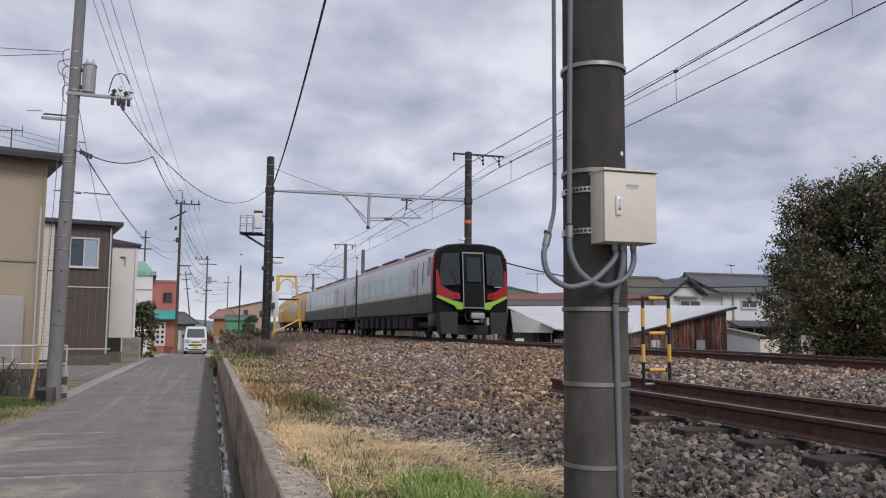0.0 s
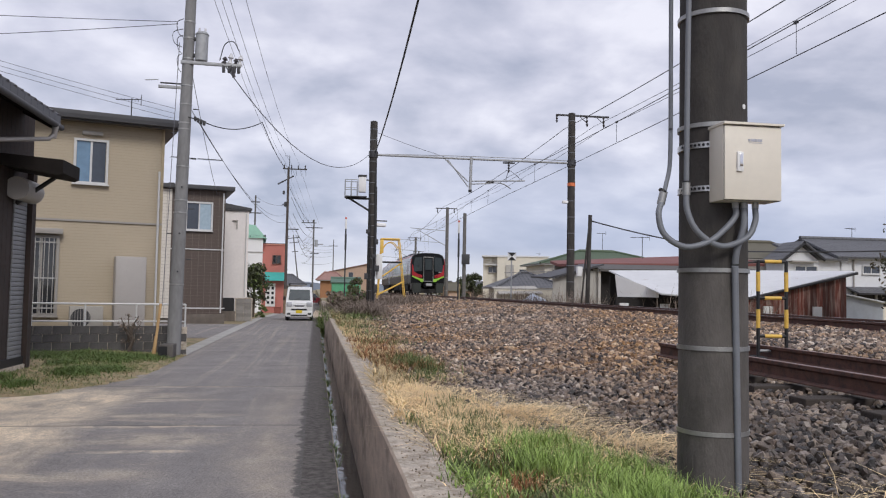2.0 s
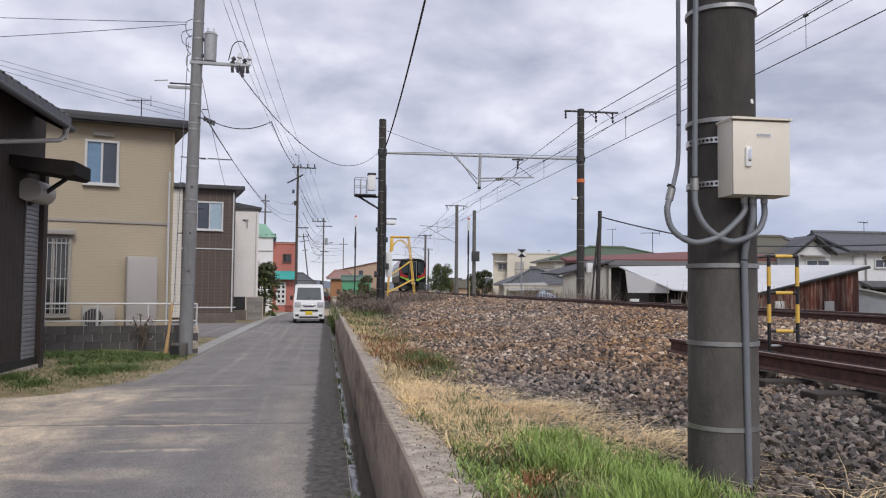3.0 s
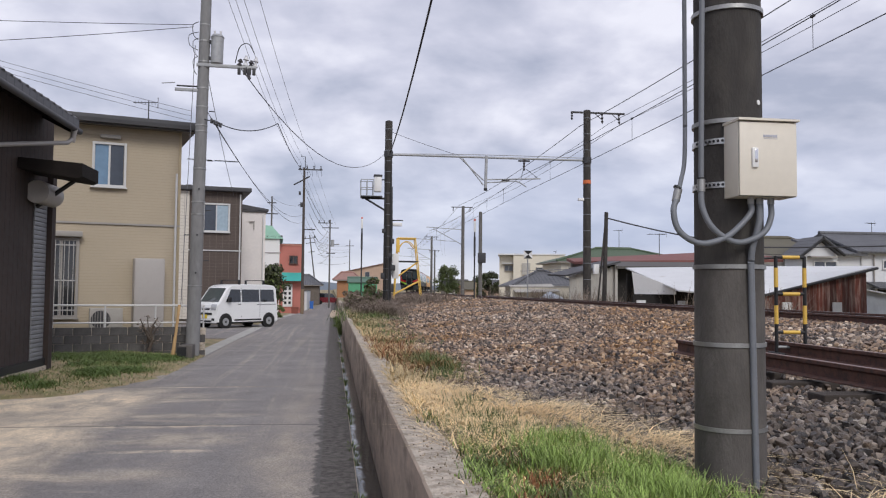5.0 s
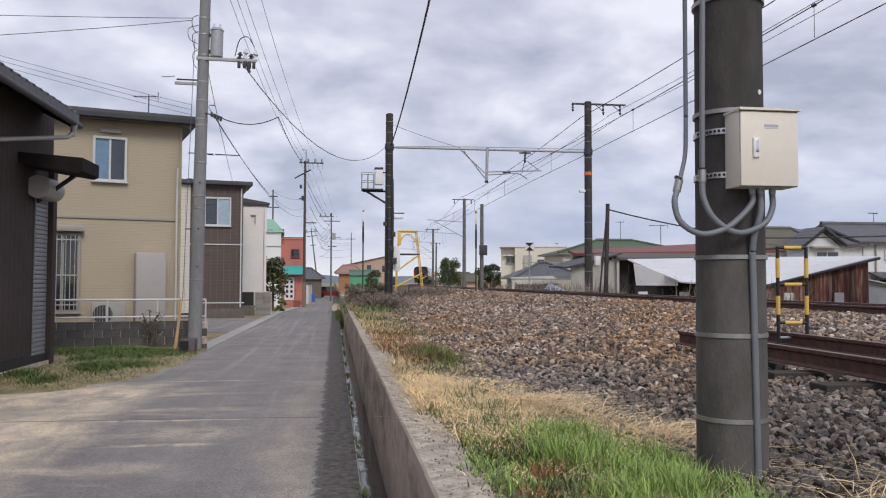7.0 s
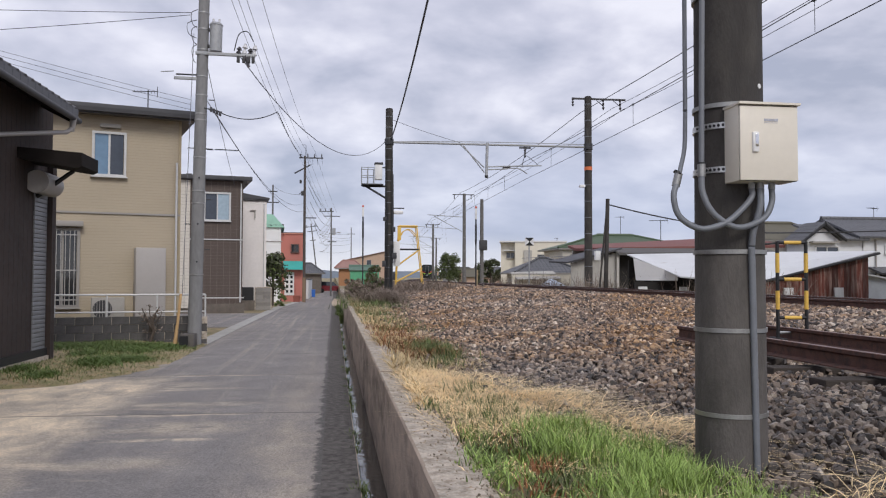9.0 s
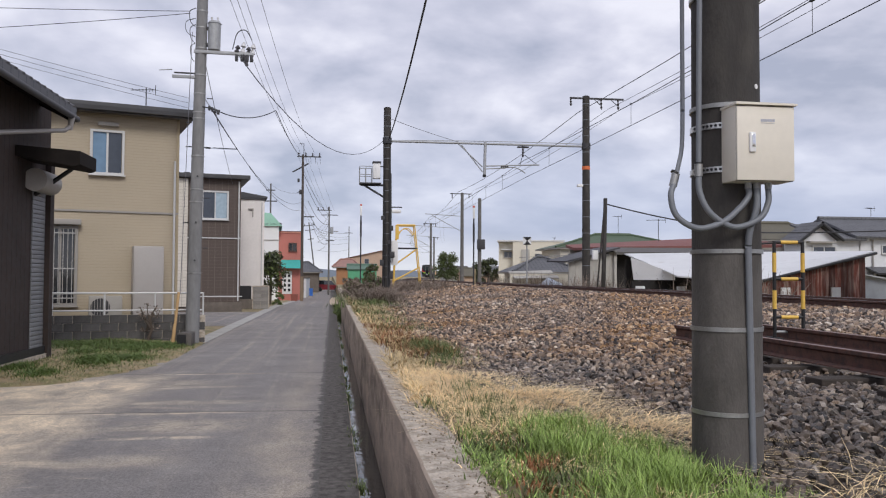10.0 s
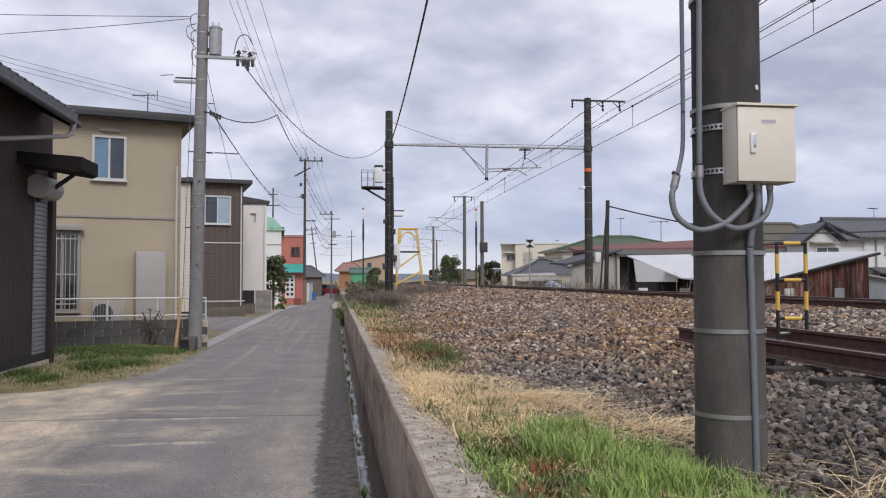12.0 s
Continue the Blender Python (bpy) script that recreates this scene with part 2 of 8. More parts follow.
road_stains(ASPHALT)
ASPHALT_DARK = mat("asphalt_dark", (0.120, 0.111, 0.106), 0.95, var=0.75, scale=16.0, bump=1.0, bscale=90, spec=0.25)
SAND = mat("sand", (0.56, 0.46, 0.35), 0.95, var=0.25, scale=2.5, bump=0.4, bscale=90, second=(0.44, 0.37, 0.29), spots=0.60)
EARTH = mat("earth", (0.32, 0.25, 0.155), 0.95, var=0.3, scale=1.5, bump=0.6, bscale=40, second=(0.17, 0.17, 0.075), spots=0.52)
CONC = mat("concrete_wall", (0.50, 0.44, 0.37), 0.95, var=0.38, scale=9.0, bump=1.0, bscale=80, second=(0.29, 0.24, 0.185), spots=0.54)
CONC_SIDE = mat("concrete_stained", (0.50, 0.405, 0.325), 0.9, var=0.28, scale=2.0, bump=0.6, bscale=70, second=(0.23, 0.185, 0.15), spots=0.54, stretch=(1, 0.28, 0.85))
CONC_LIGHT = mat("concrete_light", (0.40, 0.39, 0.37), 0.9, var=0.2, scale=1.8, bump=0.3, bscale=60)
POLE_DARK = mat("pole_concrete_dark", (0.040, 0.036, 0.034), 0.85, var=0.28, scale=3.0, bump=0.5, bscale=90, second=(0.068, 0.062, 0.056), spots=0.56, stretch=(1, 1, 0.35))
POLE_LOW = mat("pole_concrete_grey", (0.118, 0.107, 0.100), 0.85, var=0.2, scale=3.0, bump=0.5, bscale=90, second=(0.075, 0.068, 0.063), spots=0.5, stretch=(1, 1, 0.4))
POLE_LIGHT = mat("pole_concrete_light", (0.215, 0.215, 0.218), 0.85, var=0.22, scale=2.0, bump=0.3, bscale=60, stretch=(1, 1, 0.3))
POLE_FAR = mat("pole_concrete_mid", (0.13, 0.125, 0.12), 0.85, var=0.15, scale=2)
STEEL = mat("galvanised", (0.36, 0.37, 0.385), 0.6, 0.25, var=0.15, scale=10)
STRAP = mat("steel_strap", (0.36, 0.36, 0.355), 0.42, 0.7, var=0.25, scale=14)
STEEL_DARK = mat("dark_steel", (0.05, 0.05, 0.055), 0.6, 0.3, var=0.2, scale=6)
CONDUIT = mat("grey_conduit", (0.17, 0.182, 0.205), 0.5, var=0.1, scale=12)
IVORY = mat("ivory_paint", (0.74, 0.69, 0.60), 0.42, var=0.04, scale=3)
BLACK = mat("black_paint", (0.014, 0.014, 0.016), 0.5, var=0.2, scale=5)
WIRE = mat("wire", (0.025, 0.025, 0.03), 0.6, var=0.1)
WIRE_GREY = mat("wire_grey", (0.12, 0.12, 0.14), 0.6, var=0.1)
RAIL_RUST = mat("rail_rust", (0.125, 0.062, 0.048), 0.8, 0.1, var=0.25, scale=9, bump=0.3, bscale=90, second=(0.065, 0.040, 0.036), spots=0.52)
RAIL_HEAD = mat("rail_polished", (0.55, 0.54, 0.53), 0.25, 0.9, var=0.1, scale=10)
RAIL_HEAD_DULL = mat("rail_head_dull", (0.22, 0.145, 0.125), 0.5, 0.4, var=0.2, scale=10)
SLEEPER = mat("sleeper", (0.050, 0.040, 0.034), 0.9, var=0.3, scale=5, bump=0.5, bscale=60, stretch=(0.4, 3, 1))


def stone_mat(name, by_object):
    """Crushed stone: each piece takes its own tone between dark grey, rust brown and pale beige."""
    m = mat(name, (0.15, 0.12, 0.10), 0.50, var=0.3, scale=16, bump=0.5, bscale=110, spec=0.55)
    n, l = m.node_tree.nodes, m.node_tree.links
    src = n.new("ShaderNodeObjectInfo").outputs["Random"] if by_object else n.new("ShaderNodeNewGeometry").outputs["Random Per Island"]
    r = n.new("ShaderNodeValToRGB")
    e = r.color_ramp.elements
    e[0].position, e[0].color = 0.0, (0.030, 0.025, 0.023, 1)
    e[1].position, e[1].color = 1.0, (0.60, 0.51, 0.42, 1)
    for p, c in ((0.26, (0.085, 0.063, 0.051)), (0.46, (0.215, 0.148, 0.104)), (0.64, (0.150, 0.117, 0.098)), (0.80, (0.33, 0.233, 0.160)), (0.94, (0.40, 0.305, 0.225))):
        x = e.new(p)
        x.color = (*c, 1)
    l.new(src, r.inputs[0])
    hsv = [q for q in n if q.bl_idname == "ShaderNodeHueSaturation"][0]
    l.new(r.outputs[0], hsv.inputs["Color"])
    # rusty and grey stretches of the bank
    tc, z = n.new("ShaderNodeTexCoord"), n.new("ShaderNodeTexNoise")
    z.inputs["Scale"].default_value, z.inputs["Detail"].default_value = 0.35, 3
    l.new(tc.outputs["Object"], z.inputs["Vector"])
    s = n.new("ShaderNodeMapRange")
    s.inputs[1].default_value, s.inputs[2].default_value, s.inputs[3].default_value, s.inputs[4].default_value = 0.38, 0.62, 0.80, 1.30
    l.new(z.outputs[0], s.inputs[0])
    # darker and greyer at low y, paler and more saturated with y and beyond x 6.3
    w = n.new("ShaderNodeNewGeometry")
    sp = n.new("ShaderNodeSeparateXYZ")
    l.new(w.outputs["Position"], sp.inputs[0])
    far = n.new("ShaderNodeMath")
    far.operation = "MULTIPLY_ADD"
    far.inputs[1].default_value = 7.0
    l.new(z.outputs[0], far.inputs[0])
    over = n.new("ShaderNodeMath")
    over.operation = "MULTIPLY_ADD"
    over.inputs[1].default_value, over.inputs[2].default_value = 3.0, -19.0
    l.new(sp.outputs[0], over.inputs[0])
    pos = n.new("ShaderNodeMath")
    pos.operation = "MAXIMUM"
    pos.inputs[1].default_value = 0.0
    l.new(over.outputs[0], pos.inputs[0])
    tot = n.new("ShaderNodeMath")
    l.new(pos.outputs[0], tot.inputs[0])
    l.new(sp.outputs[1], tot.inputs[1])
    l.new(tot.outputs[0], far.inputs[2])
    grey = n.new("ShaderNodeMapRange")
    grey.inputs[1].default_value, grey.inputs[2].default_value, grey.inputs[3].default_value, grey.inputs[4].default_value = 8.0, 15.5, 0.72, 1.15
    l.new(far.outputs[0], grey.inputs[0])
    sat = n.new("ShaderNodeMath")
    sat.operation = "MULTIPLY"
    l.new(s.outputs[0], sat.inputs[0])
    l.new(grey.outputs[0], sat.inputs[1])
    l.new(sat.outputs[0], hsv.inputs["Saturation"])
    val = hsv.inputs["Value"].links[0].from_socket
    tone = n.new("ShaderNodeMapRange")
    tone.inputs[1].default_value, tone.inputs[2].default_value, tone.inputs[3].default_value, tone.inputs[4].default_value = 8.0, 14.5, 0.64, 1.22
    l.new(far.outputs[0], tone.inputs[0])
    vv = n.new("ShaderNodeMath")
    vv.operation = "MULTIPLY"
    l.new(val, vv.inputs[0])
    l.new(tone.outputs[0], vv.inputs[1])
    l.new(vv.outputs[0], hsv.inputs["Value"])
    return m


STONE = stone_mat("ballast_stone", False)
STONE_ONE = stone_mat("ballast_stone_single", True)
# bed coloured near black for the shade in gaps between stones
BALLAST_BED = mat("ballast_bed", (0.032, 0.023, 0.018), 0.95, var=0.5, scale=9, bump=1.0, bscale=26, second=(0.10, 0.075, 0.055), spots=0.52)
WATER = mat("ditch_water", (0.030, 0.030, 0.028), 0.04, var=0.2, scale=3, bump=0.40, bscale=7, spec=1.0)
YELLOW = mat("yellow_paint", (0.72, 0.46, 0.09), 0.5, var=0.15, scale=4)
WHITE = mat("white_paint", (0.78, 0.78, 0.78), 0.4, var=0.04, scale=2)
GLASS = glass_mat("glass_dark", (0.020, 0.024, 0.030))
RUBBER = mat("rubber", (0.015, 0.015, 0.015), 0.85, var=0.15)
CHROME = mat("chrome", (0.7, 0.7, 0.72), 0.15, 1.0, var=0.05)

# ---------------------------------------------------------------- building blocks


def bm_box(bm, cx, cy, cz, sx, sy, sz, rz=0.0, bevel=0.0):
    m = Matrix.Translation((cx, cy, cz)) @ Matrix.Rotation(rz, 4, "Z") @ Matrix.Diagonal((sx, sy, sz, 1))
    r = bmesh.ops.create_cube(bm, size=1, matrix=m)
    if bevel:
        ed = {e for v in r["verts"] for e in v.link_edges}
        bmesh.ops.bevel(bm, geom=list(ed), offset=bevel, segments=2, affect="EDGES", profile=0.6)


def box(cx, cy, cz, sx, sy, sz, rz=0.0, bevel=0.0):
    bm = bmesh.new()
    bm_box(bm, cx, cy, cz, sx, sy, sz, rz, bevel)
    return bm


def bm_rod(bm, a, b, r0, r1=None, seg=10):
    a, b = Vector(a), Vector(b)
    d = b - a
    m = Matrix.Translation((a + b) / 2) @ d.to_track_quat("Z", "Y").to_matrix().to_4x4()
    bmesh.ops.create_cone(bm, cap_ends=True, segments=seg, radius1=r0, radius2=r0 if r1 is None else r1, depth=d.length, matrix=m)


def rod(a, b, r0, r1=None, seg=10):
    bm = bmesh.new()
    bm_rod(bm, a, b, r0, r1, seg)
    return bm


def bm_tube(bm, pts, r, seg=6):
    """A tube along points."""
    rings = []
    pts = [Vector(p) for p in pts]
    for i, p in enumerate(pts):
        d = (pts[min(i + 1, len(pts) - 1)] - pts[max(i - 1, 0)]).normalized()
        q = d.to_track_quat("Z", "Y").to_matrix() if abs(d.z) < 0.999 else Matrix.Identity(3)
        rings.append([bm.verts.new(p + q @ Vector((r * math.cos(2 * math.pi * k / seg), r * math.sin(2 * math.pi * k / seg), 0))) for k in range(seg)])
    for a, b in zip(rings, rings[1:]):
        # join each ring to the next with the smallest twist
        off = min(range(seg), key=lambda o: sum((a[k].co - b[(k + o) % seg].co).length for k in range(seg)))
        for k in range(seg):
            bm.faces.new((a[k], a[(k + 1) % seg], b[(k + 1 + off) % seg], b[(k + off) % seg]))
    bm.faces.new(rings[0][::-1])
    bm.faces.new(rings[-1])


def tube(pts, r, seg=6):
    bm = bmesh.new()
    bm_tube(bm, pts, r, seg)
    return bm


def sag(a, b, drop, n=12):
    a, b = Vector(a), Vector(b)
    return [a.lerp(b, i / n) - Vector((0, 0, drop * 4 * (i / n) * (1 - i / n))) for i in range(n + 1)]


def bez(pts, n=24):
    """A smooth curve through points (Catmull-Rom)."""
    p = [Vector(q) for q in pts]
    p = [2 * p[0] - p[1]] + p + [2 * p[-1] - p[-2]]
    out = []
    m = max(2, n // (len(p) - 3))
    for i in range(1, len(p) - 2):
        for k in range(m):
            t = k / m
            out.append(0.5 * ((2 * p[i]) + (p[i + 1] - p[i - 1]) * t + (2 * p[i - 1] - 5 * p[i] + 4 * p[i + 1] - p[i + 2]) * t * t + (3 * p[i] - p[i - 1] - 3 * p[i + 1] + p[i + 2]) * t ** 3))
    return out + [p[-2]]


def bm_prism(bm, prof, y0, y1, close=True):
    """Extrude a profile of (x, z) points along y."""
    a = [bm.verts.new((x, y0, z)) for x, z in prof]
    b = [bm.verts.new((x, y1, z)) for x, z in prof]
    n = len(prof)
    for i in range(n if close else n - 1):
        j = (i + 1) % n
        bm.faces.new((a[i], b[i], b[j], a[j]))
    if close:
        bm.faces.new(a[::-1] if False else a)
        bm.faces.new(b[::-1])
    bmesh.ops.recalc_face_normals(bm, faces=bm.faces[:])


def prism(prof, y0, y1):
    bm = bmesh.new()
    bm_prism(bm, prof, y0, y1)
    return bm


def mesh_of(bm, name, material, smooth=False):
    me = bpy.data.meshes.new(name)
    bm.to_mesh(me)
    bm.free()
    me.materials.append(material)
    if smooth:
        for p in me.polygons:
            p.use_smooth = True
        me.set_sharp_from_angle(angle=radians(38))
    return me


def part(name, bm, material, parent, label="", smooth=True):
    """Link a bmesh as one mesh object under a thing or part."""
    ob = new(name, mesh_of(bm, name, material, smooth))
    ob.parent = parent
    return tagged(ob, label)


def thing(name, label, category, m=None, group="", kind=""):
    ob = new(name)
    ob.empty_display_size = 0.2
    if m is not None:
        ob.matrix_basis = m
    return tagged(ob, label, category, group, kind)


def solid(name, bm, material, label, category="", kind="structure", smooth=True, group=""):
    return tagged(new(name, mesh_of(bm, name, material, smooth)), label, category, group, kind)


def shared(name, me, parent, m):
    ob = new(name, me)
    ob.parent = parent
    ob.matrix_basis = m
    return ob


def sheet(name, co, faces, material):
    me = bpy.data.meshes.new(name)
    me.from_pydata([tuple(c) for c in co], [], [tuple(f) for f in faces])
    me.materials.append(material)
    for p in me.polygons:
        p.use_smooth = True
    return new(name, me)


# ---------------------------------------------------------------- the lie of the land
RAIL_Z = 1.17
TRACK_X = 9.45
GAUGE = 1.067
CURVE_Y, CURVE_R, CURVE_L = 82.0, 400.0, 58.0


def track(s):
    """Centre of the main track at arc length s (equal to y on the straight): x, y and heading to the right in radians."""
    if s <= CURVE_Y:
        return TRACK_X, s, 0.0
    a = min(s - CURVE_Y, CURVE_L) / CURVE_R
    x, y = TRACK_X + CURVE_R * (1 - math.cos(a)), CURVE_Y + CURVE_R * math.sin(a)
    r = max(0.0, s - CURVE_Y - CURVE_L)
    return x + r * math.sin(a), y + r * math.cos(a), a


def lerp_table(v, tab):
    if v <= tab[0][0]:
        return tab[0][1]
    for (a, p), (b, q) in zip(tab, tab[1:]):
        if v <= b:
            return p + (q - p) * (v - a) / (b - a)
    return tab[-1][1]


def track_shift(y):
    return track(y)[0] - TRACK_X if y > CURVE_Y else 0.0


BANK = [(0.66, 0.585), (1.2, 0.575), (2.2, 0.545), (3.4, 0.685), (5.6, 0.80), (6.6, 0.92), (8.0, 1.00), (10.9, 1.00), (11.8, 0.85), (13.0, 0.40), (20.0, 0.30)]


def bank_z(x, y):
    """Height of the railway bank right of the retaining wall."""
    return lerp_table(x - track_shift(y), BANK)


def fall(y):
    """The lane and the ground beside it fall gently away from the camera."""
    return -0.005 * min(max(y, 0.0), 110.0)


def ground_z(x, y):
    if x < -3.2 and y < 12.4:
        return fall(y) - 0.04
    if x < -3.2:
        return fall(y) - (0.01 if y > 22 else 0.06)
    if x < 0.10:
        return fall(y) - 0.03
    if x < 0.55:
        return fall(y) - 0.42
    return bank_z(x, y) - 0.06


def build_ground():
    xs = [-1500, -600, -200, -80, -40, -25, -15, -10, -7.5, -6, -5, -4.4, -3.8, -3.4, -3.2, -3.1, -2, -1, 0.05, 0.12, 0.121, 0.5, 0.56, 0.561, 0.9, 1.2, 1.6, 2.2, 2.8, 3.4, 4.2, 5, 6, 7, 8, 9, 10.2, 10.9, 11.4, 11.8, 12.4, 13, 15, 18, 22, 30, 45, 70, 120, 250, 700, 1500]
    ys = [-1500, -400, -100, -40, -20, -10, -5] + [-2 + 2 * i for i in range(40)] + [80 + 6 * i for i in range(32)] + [290, 340, 420, 600, 1000, 2500]
    co = [(x, y, ground_z(x, y)) for y in ys for x in xs]
    nx = len(xs)
    faces = [(j * nx + i, j * nx + i + 1, (j + 1) * nx + i + 1, (j + 1) * nx + i) for j in range(len(ys) - 1) for i in range(nx - 1)]
    g = sheet("ground", co, faces, EARTH)
    for p in g.data.polygons:
        p.use_smooth = False
    tagged(g, "earth and low weeds of the ground on both sides of the lane", "ground", kind="structure")


build_ground()
VERGE = [(12.1, -5.6), (12.27, -4.75), (12.5, -4.32), (12.8, -3.88), (13.74, -3.54), (14.8, -3.20), (15.6, -3.06), (30, -3.06)]


def verge_z(x, y):
    """The grassy verge: a low rounded bank rising from the lane's edge."""
    d = lerp_table(y, VERGE) + 0.06 * math.sin(5.1 * y) + 0.04 * math.sin(11.7 * y) - x
    return fall(y) + lerp_table(d, [(-0.3, -0.05), (0.0, -0.004), (0.15, 0.03), (0.6, 0.06), (1.6, 0.12), (5.0, 0.12)]) + 0.012 * math.sin(3 * x + 2.1 * y)


def build_verge():
    xs = [-9.0, -8.0, -7.0, -6.2] + [-5.6 + 0.08 * i for i in range(33)]
    ys = [12.0 + 0.1 * i for i in range(85)]
    co = [(x, y, verge_z(x, y)) for y in ys for x in xs]
    nx = len(xs)
    faces = [(j * nx + i, j * nx + i + 1, (j + 1) * nx + i + 1, (j + 1) * nx + i) for j in range(len(ys) - 1) for i in range(nx - 1)]
    tagged(sheet("verge", co, faces, EARTH), "low earth verge with grass between lane and block wall", "verge", kind="structure")


build_verge()
ROAD_L = [(-40, -3.05), (50, -3.05), (60, -2.6), (75, -2.3), (120, -1.4), (200, 2.0)]
ROAD_R = [(-40, -0.10), (60, -0.10), (75, 0.05), (120, 1.0), (200, 4.5)]


def strip(name, left, right, ys, z, material, thick=0.05):
    """A slab between two edges given as tables over y."""
    bm = bmesh.new()
    rows = []
    for y in ys:
        a, b = lerp_table(y, left), lerp_table(y, right)
        zz = z(y) if callable(z) else z
        rows.append([bm.verts.new(p) for p in ((a, y, zz), (b, y, zz), (b, y, zz - thick), (a, y, zz - thick))])
    for p, q in zip(rows, rows[1:]):
        for k in range(4):
            bm.faces.new((p[k], p[(k + 1) % 4], q[(k + 1) % 4], q[k]))
    bm.faces.new(rows[0])
    bm.faces.new(rows[-1][::-1])
    bmesh.ops.recalc_face_normals(bm, faces=bm.faces[:])
    return bm


YS = [-40, -20, -8] + [2 * i for i in range(-2, 60)] + [130, 150, 180, 200]
solid("road", strip("road", ROAD_L, ROAD_R, YS, fall, ASPHALT), ASPHALT, "worn grey asphalt of a narrow village lane", "road")
solid("road_edge", strip("road_edge", ROAD_R, [(-40, 0.195), (60, 0.195), (200, 4.7)], YS, lambda y: fall(y) - 0.004, ASPHALT_DARK), ASPHALT_DARK, "dark coarse asphalt strip along the ditch", "road")
WALL_X = 0.43
solid("ditch_wall", strip("ditch_wall", [(-40, 0.165), (70, 0.165)], [(-40, 0.205), (70, 0.205)], YS[:40], lambda y: fall(y) - 0.02, CONC, 0.5), CONC, "concrete lining of the roadside ditch", "wall")
solid("water", strip("water", [(-40, 0.205), (70, 0.205)], [(-40, 0.44), (70, 0.44)], YS[:40], lambda y: fall(y) - 0.17, WATER, 0.02), WATER, "shallow still water in the narrow ditch", "water")
SILT = mat("ditch_silt", (0.050, 0.047, 0.040), 0.7, var=0.35, scale=5, bump=0.5, bscale=40)
solid("ditch_bed", strip("ditch_bed", [(-40, 0.205), (70, 0.205)], [(-40, 0.45), (70, 0.45)], YS[:40], lambda y: fall(y) - 0.31, SILT, 0.1), SILT, "dark silt on the ditch bottom", "ditch")


def build_retaining_wall():
    """The low concrete wall of the bank, cast in lengths of about four metres."""
    w = thing("retaining_wall", "stained low concrete retaining wall of the railway bank", "wall", kind="structure")
    y = -8.0
    i = 0
    while y < 62:
        ln = 4.0
        prof = [(WALL_X, 0.615), (WALL_X + 0.012, 0.628), (WALL_X + 0.27, 0.620), (WALL_X + 0.36, 0.50), (WALL_X + 0.36, -0.8), (WALL_X - 0.01, -0.8)]
        bm = prism(prof, y + 0.006, y + ln - 0.006)
        me = bpy.data.meshes.new("wall_length")
        bm.to_mesh(me)
        bm.free()
        me.materials.append(CONC_SIDE)
        me.materials.append(CONC)
        for p in me.polygons:
            p.material_index = 1 if p.normal.z > 0.8 else 0
        o = new("wall_length", me)
        o.parent = w
        o.location = (0.004 * math.sin(i * 2.3), 0, 0.006 * math.sin(i * 1.7))
        y += ln
        i += 1


build_retaining_wall()


def build_bed():
    """The ballast bed as one sheet over the bank; its edge follows the grass."""
    co, faces = [], []
    edge = [(-10, 2.0), (3.4, 1.95), (4.8, 1.88), (5.6, 1.72), (7.7, 1.27), (10, 1.25), (15, 1.3), (30, 1.4), (60, 2.6), (80, 4.0), (300, 5.0)]
    ys = [-10 + i for i in range(60)] + [50 + 3 * i for i in range(80)]
    n = 22
    for y in ys:
        a = lerp_table(y, edge)
        for k in range(n):
            x = a + (11.3 - a) * k / (n - 1) + track_shift(y)
            z = bank_z(x, y) + 0.012 * math.sin(x * 3.1 + y * 2.3) + (-0.10 if k in (0, n - 1) else 0)
            co.append((x, y, z))
    for j in range(len(ys) - 1):
        for i in range(n - 1):
            faces.append((j * n + i, j * n + i + 1, (j + 1) * n + i + 1, (j + 1) * n + i))
    tagged(sheet("ballast_bed", co, faces, BALLAST_BED), "brown and grey crushed stone ballast of the railway bank", "ballast", kind="structure")


build_bed()

# ---------------------------------------------------------------- rails
HEAD = [(-0.0325, 0.0), (-0.0325, -0.028), (-0.008, -0.046), (-0.008, -0.125), (-0.0635, -0.142), (-0.0635, -0.153), (0.0635, -0.153), (0.0635, -0.142), (0.008, -0.125), (0.008, -0.046), (0.0325, -0.028), (0.0325, 0.0), (0.027, 0.004), (-0.027, 0.004)]


def rail(name, centre, ss, material, top, label):
    bm = bmesh.new()
    rings = []
    for s in ss:
        x, y, z, a = centre(s)
        rings.append([bm.verts.new((x + px * math.cos(a), y - px * math.sin(a), z + pz)) for px, pz in HEAD])
    n = len(HEAD)
    for p, q in zip(rings, rings[1:]):
        for k in range(n):
            bm.faces.new((p[k], p[(k + 1) % n], q[(k + 1) % n], q[k]))
    bm.faces.new(rings[0])
    bm.faces.new(rings[-1][::-1])
    bmesh.ops.recalc_face_normals(bm, faces=bm.faces[:])
    me = bpy.data.meshes.new(name)
    bm.to_mesh(me)
    bm.free()
    me.materials.append(material)
    me.materials.append(top)
    for p in me.polygons:
        if p.normal.z > 0.95 and abs(p.center.z) > -1 and len(p.vertices) == 4:
            zs = [me.vertices[v].co.z for v in p.vertices]
            p.material_index = 1 if min(zs) > rings_top(ss, centre) - 0.002 else 0
    return tagged(new(name, me), label, "rail", "rails", "structure")


def rings_top(ss, centre):
    return centre(ss[0])[2]


def main_rail(off):
    def c(s):
        x, y, a = track(s)
        return x + off * math.cos(a), y - off * math.sin(a), RAIL_Z, a
    return c


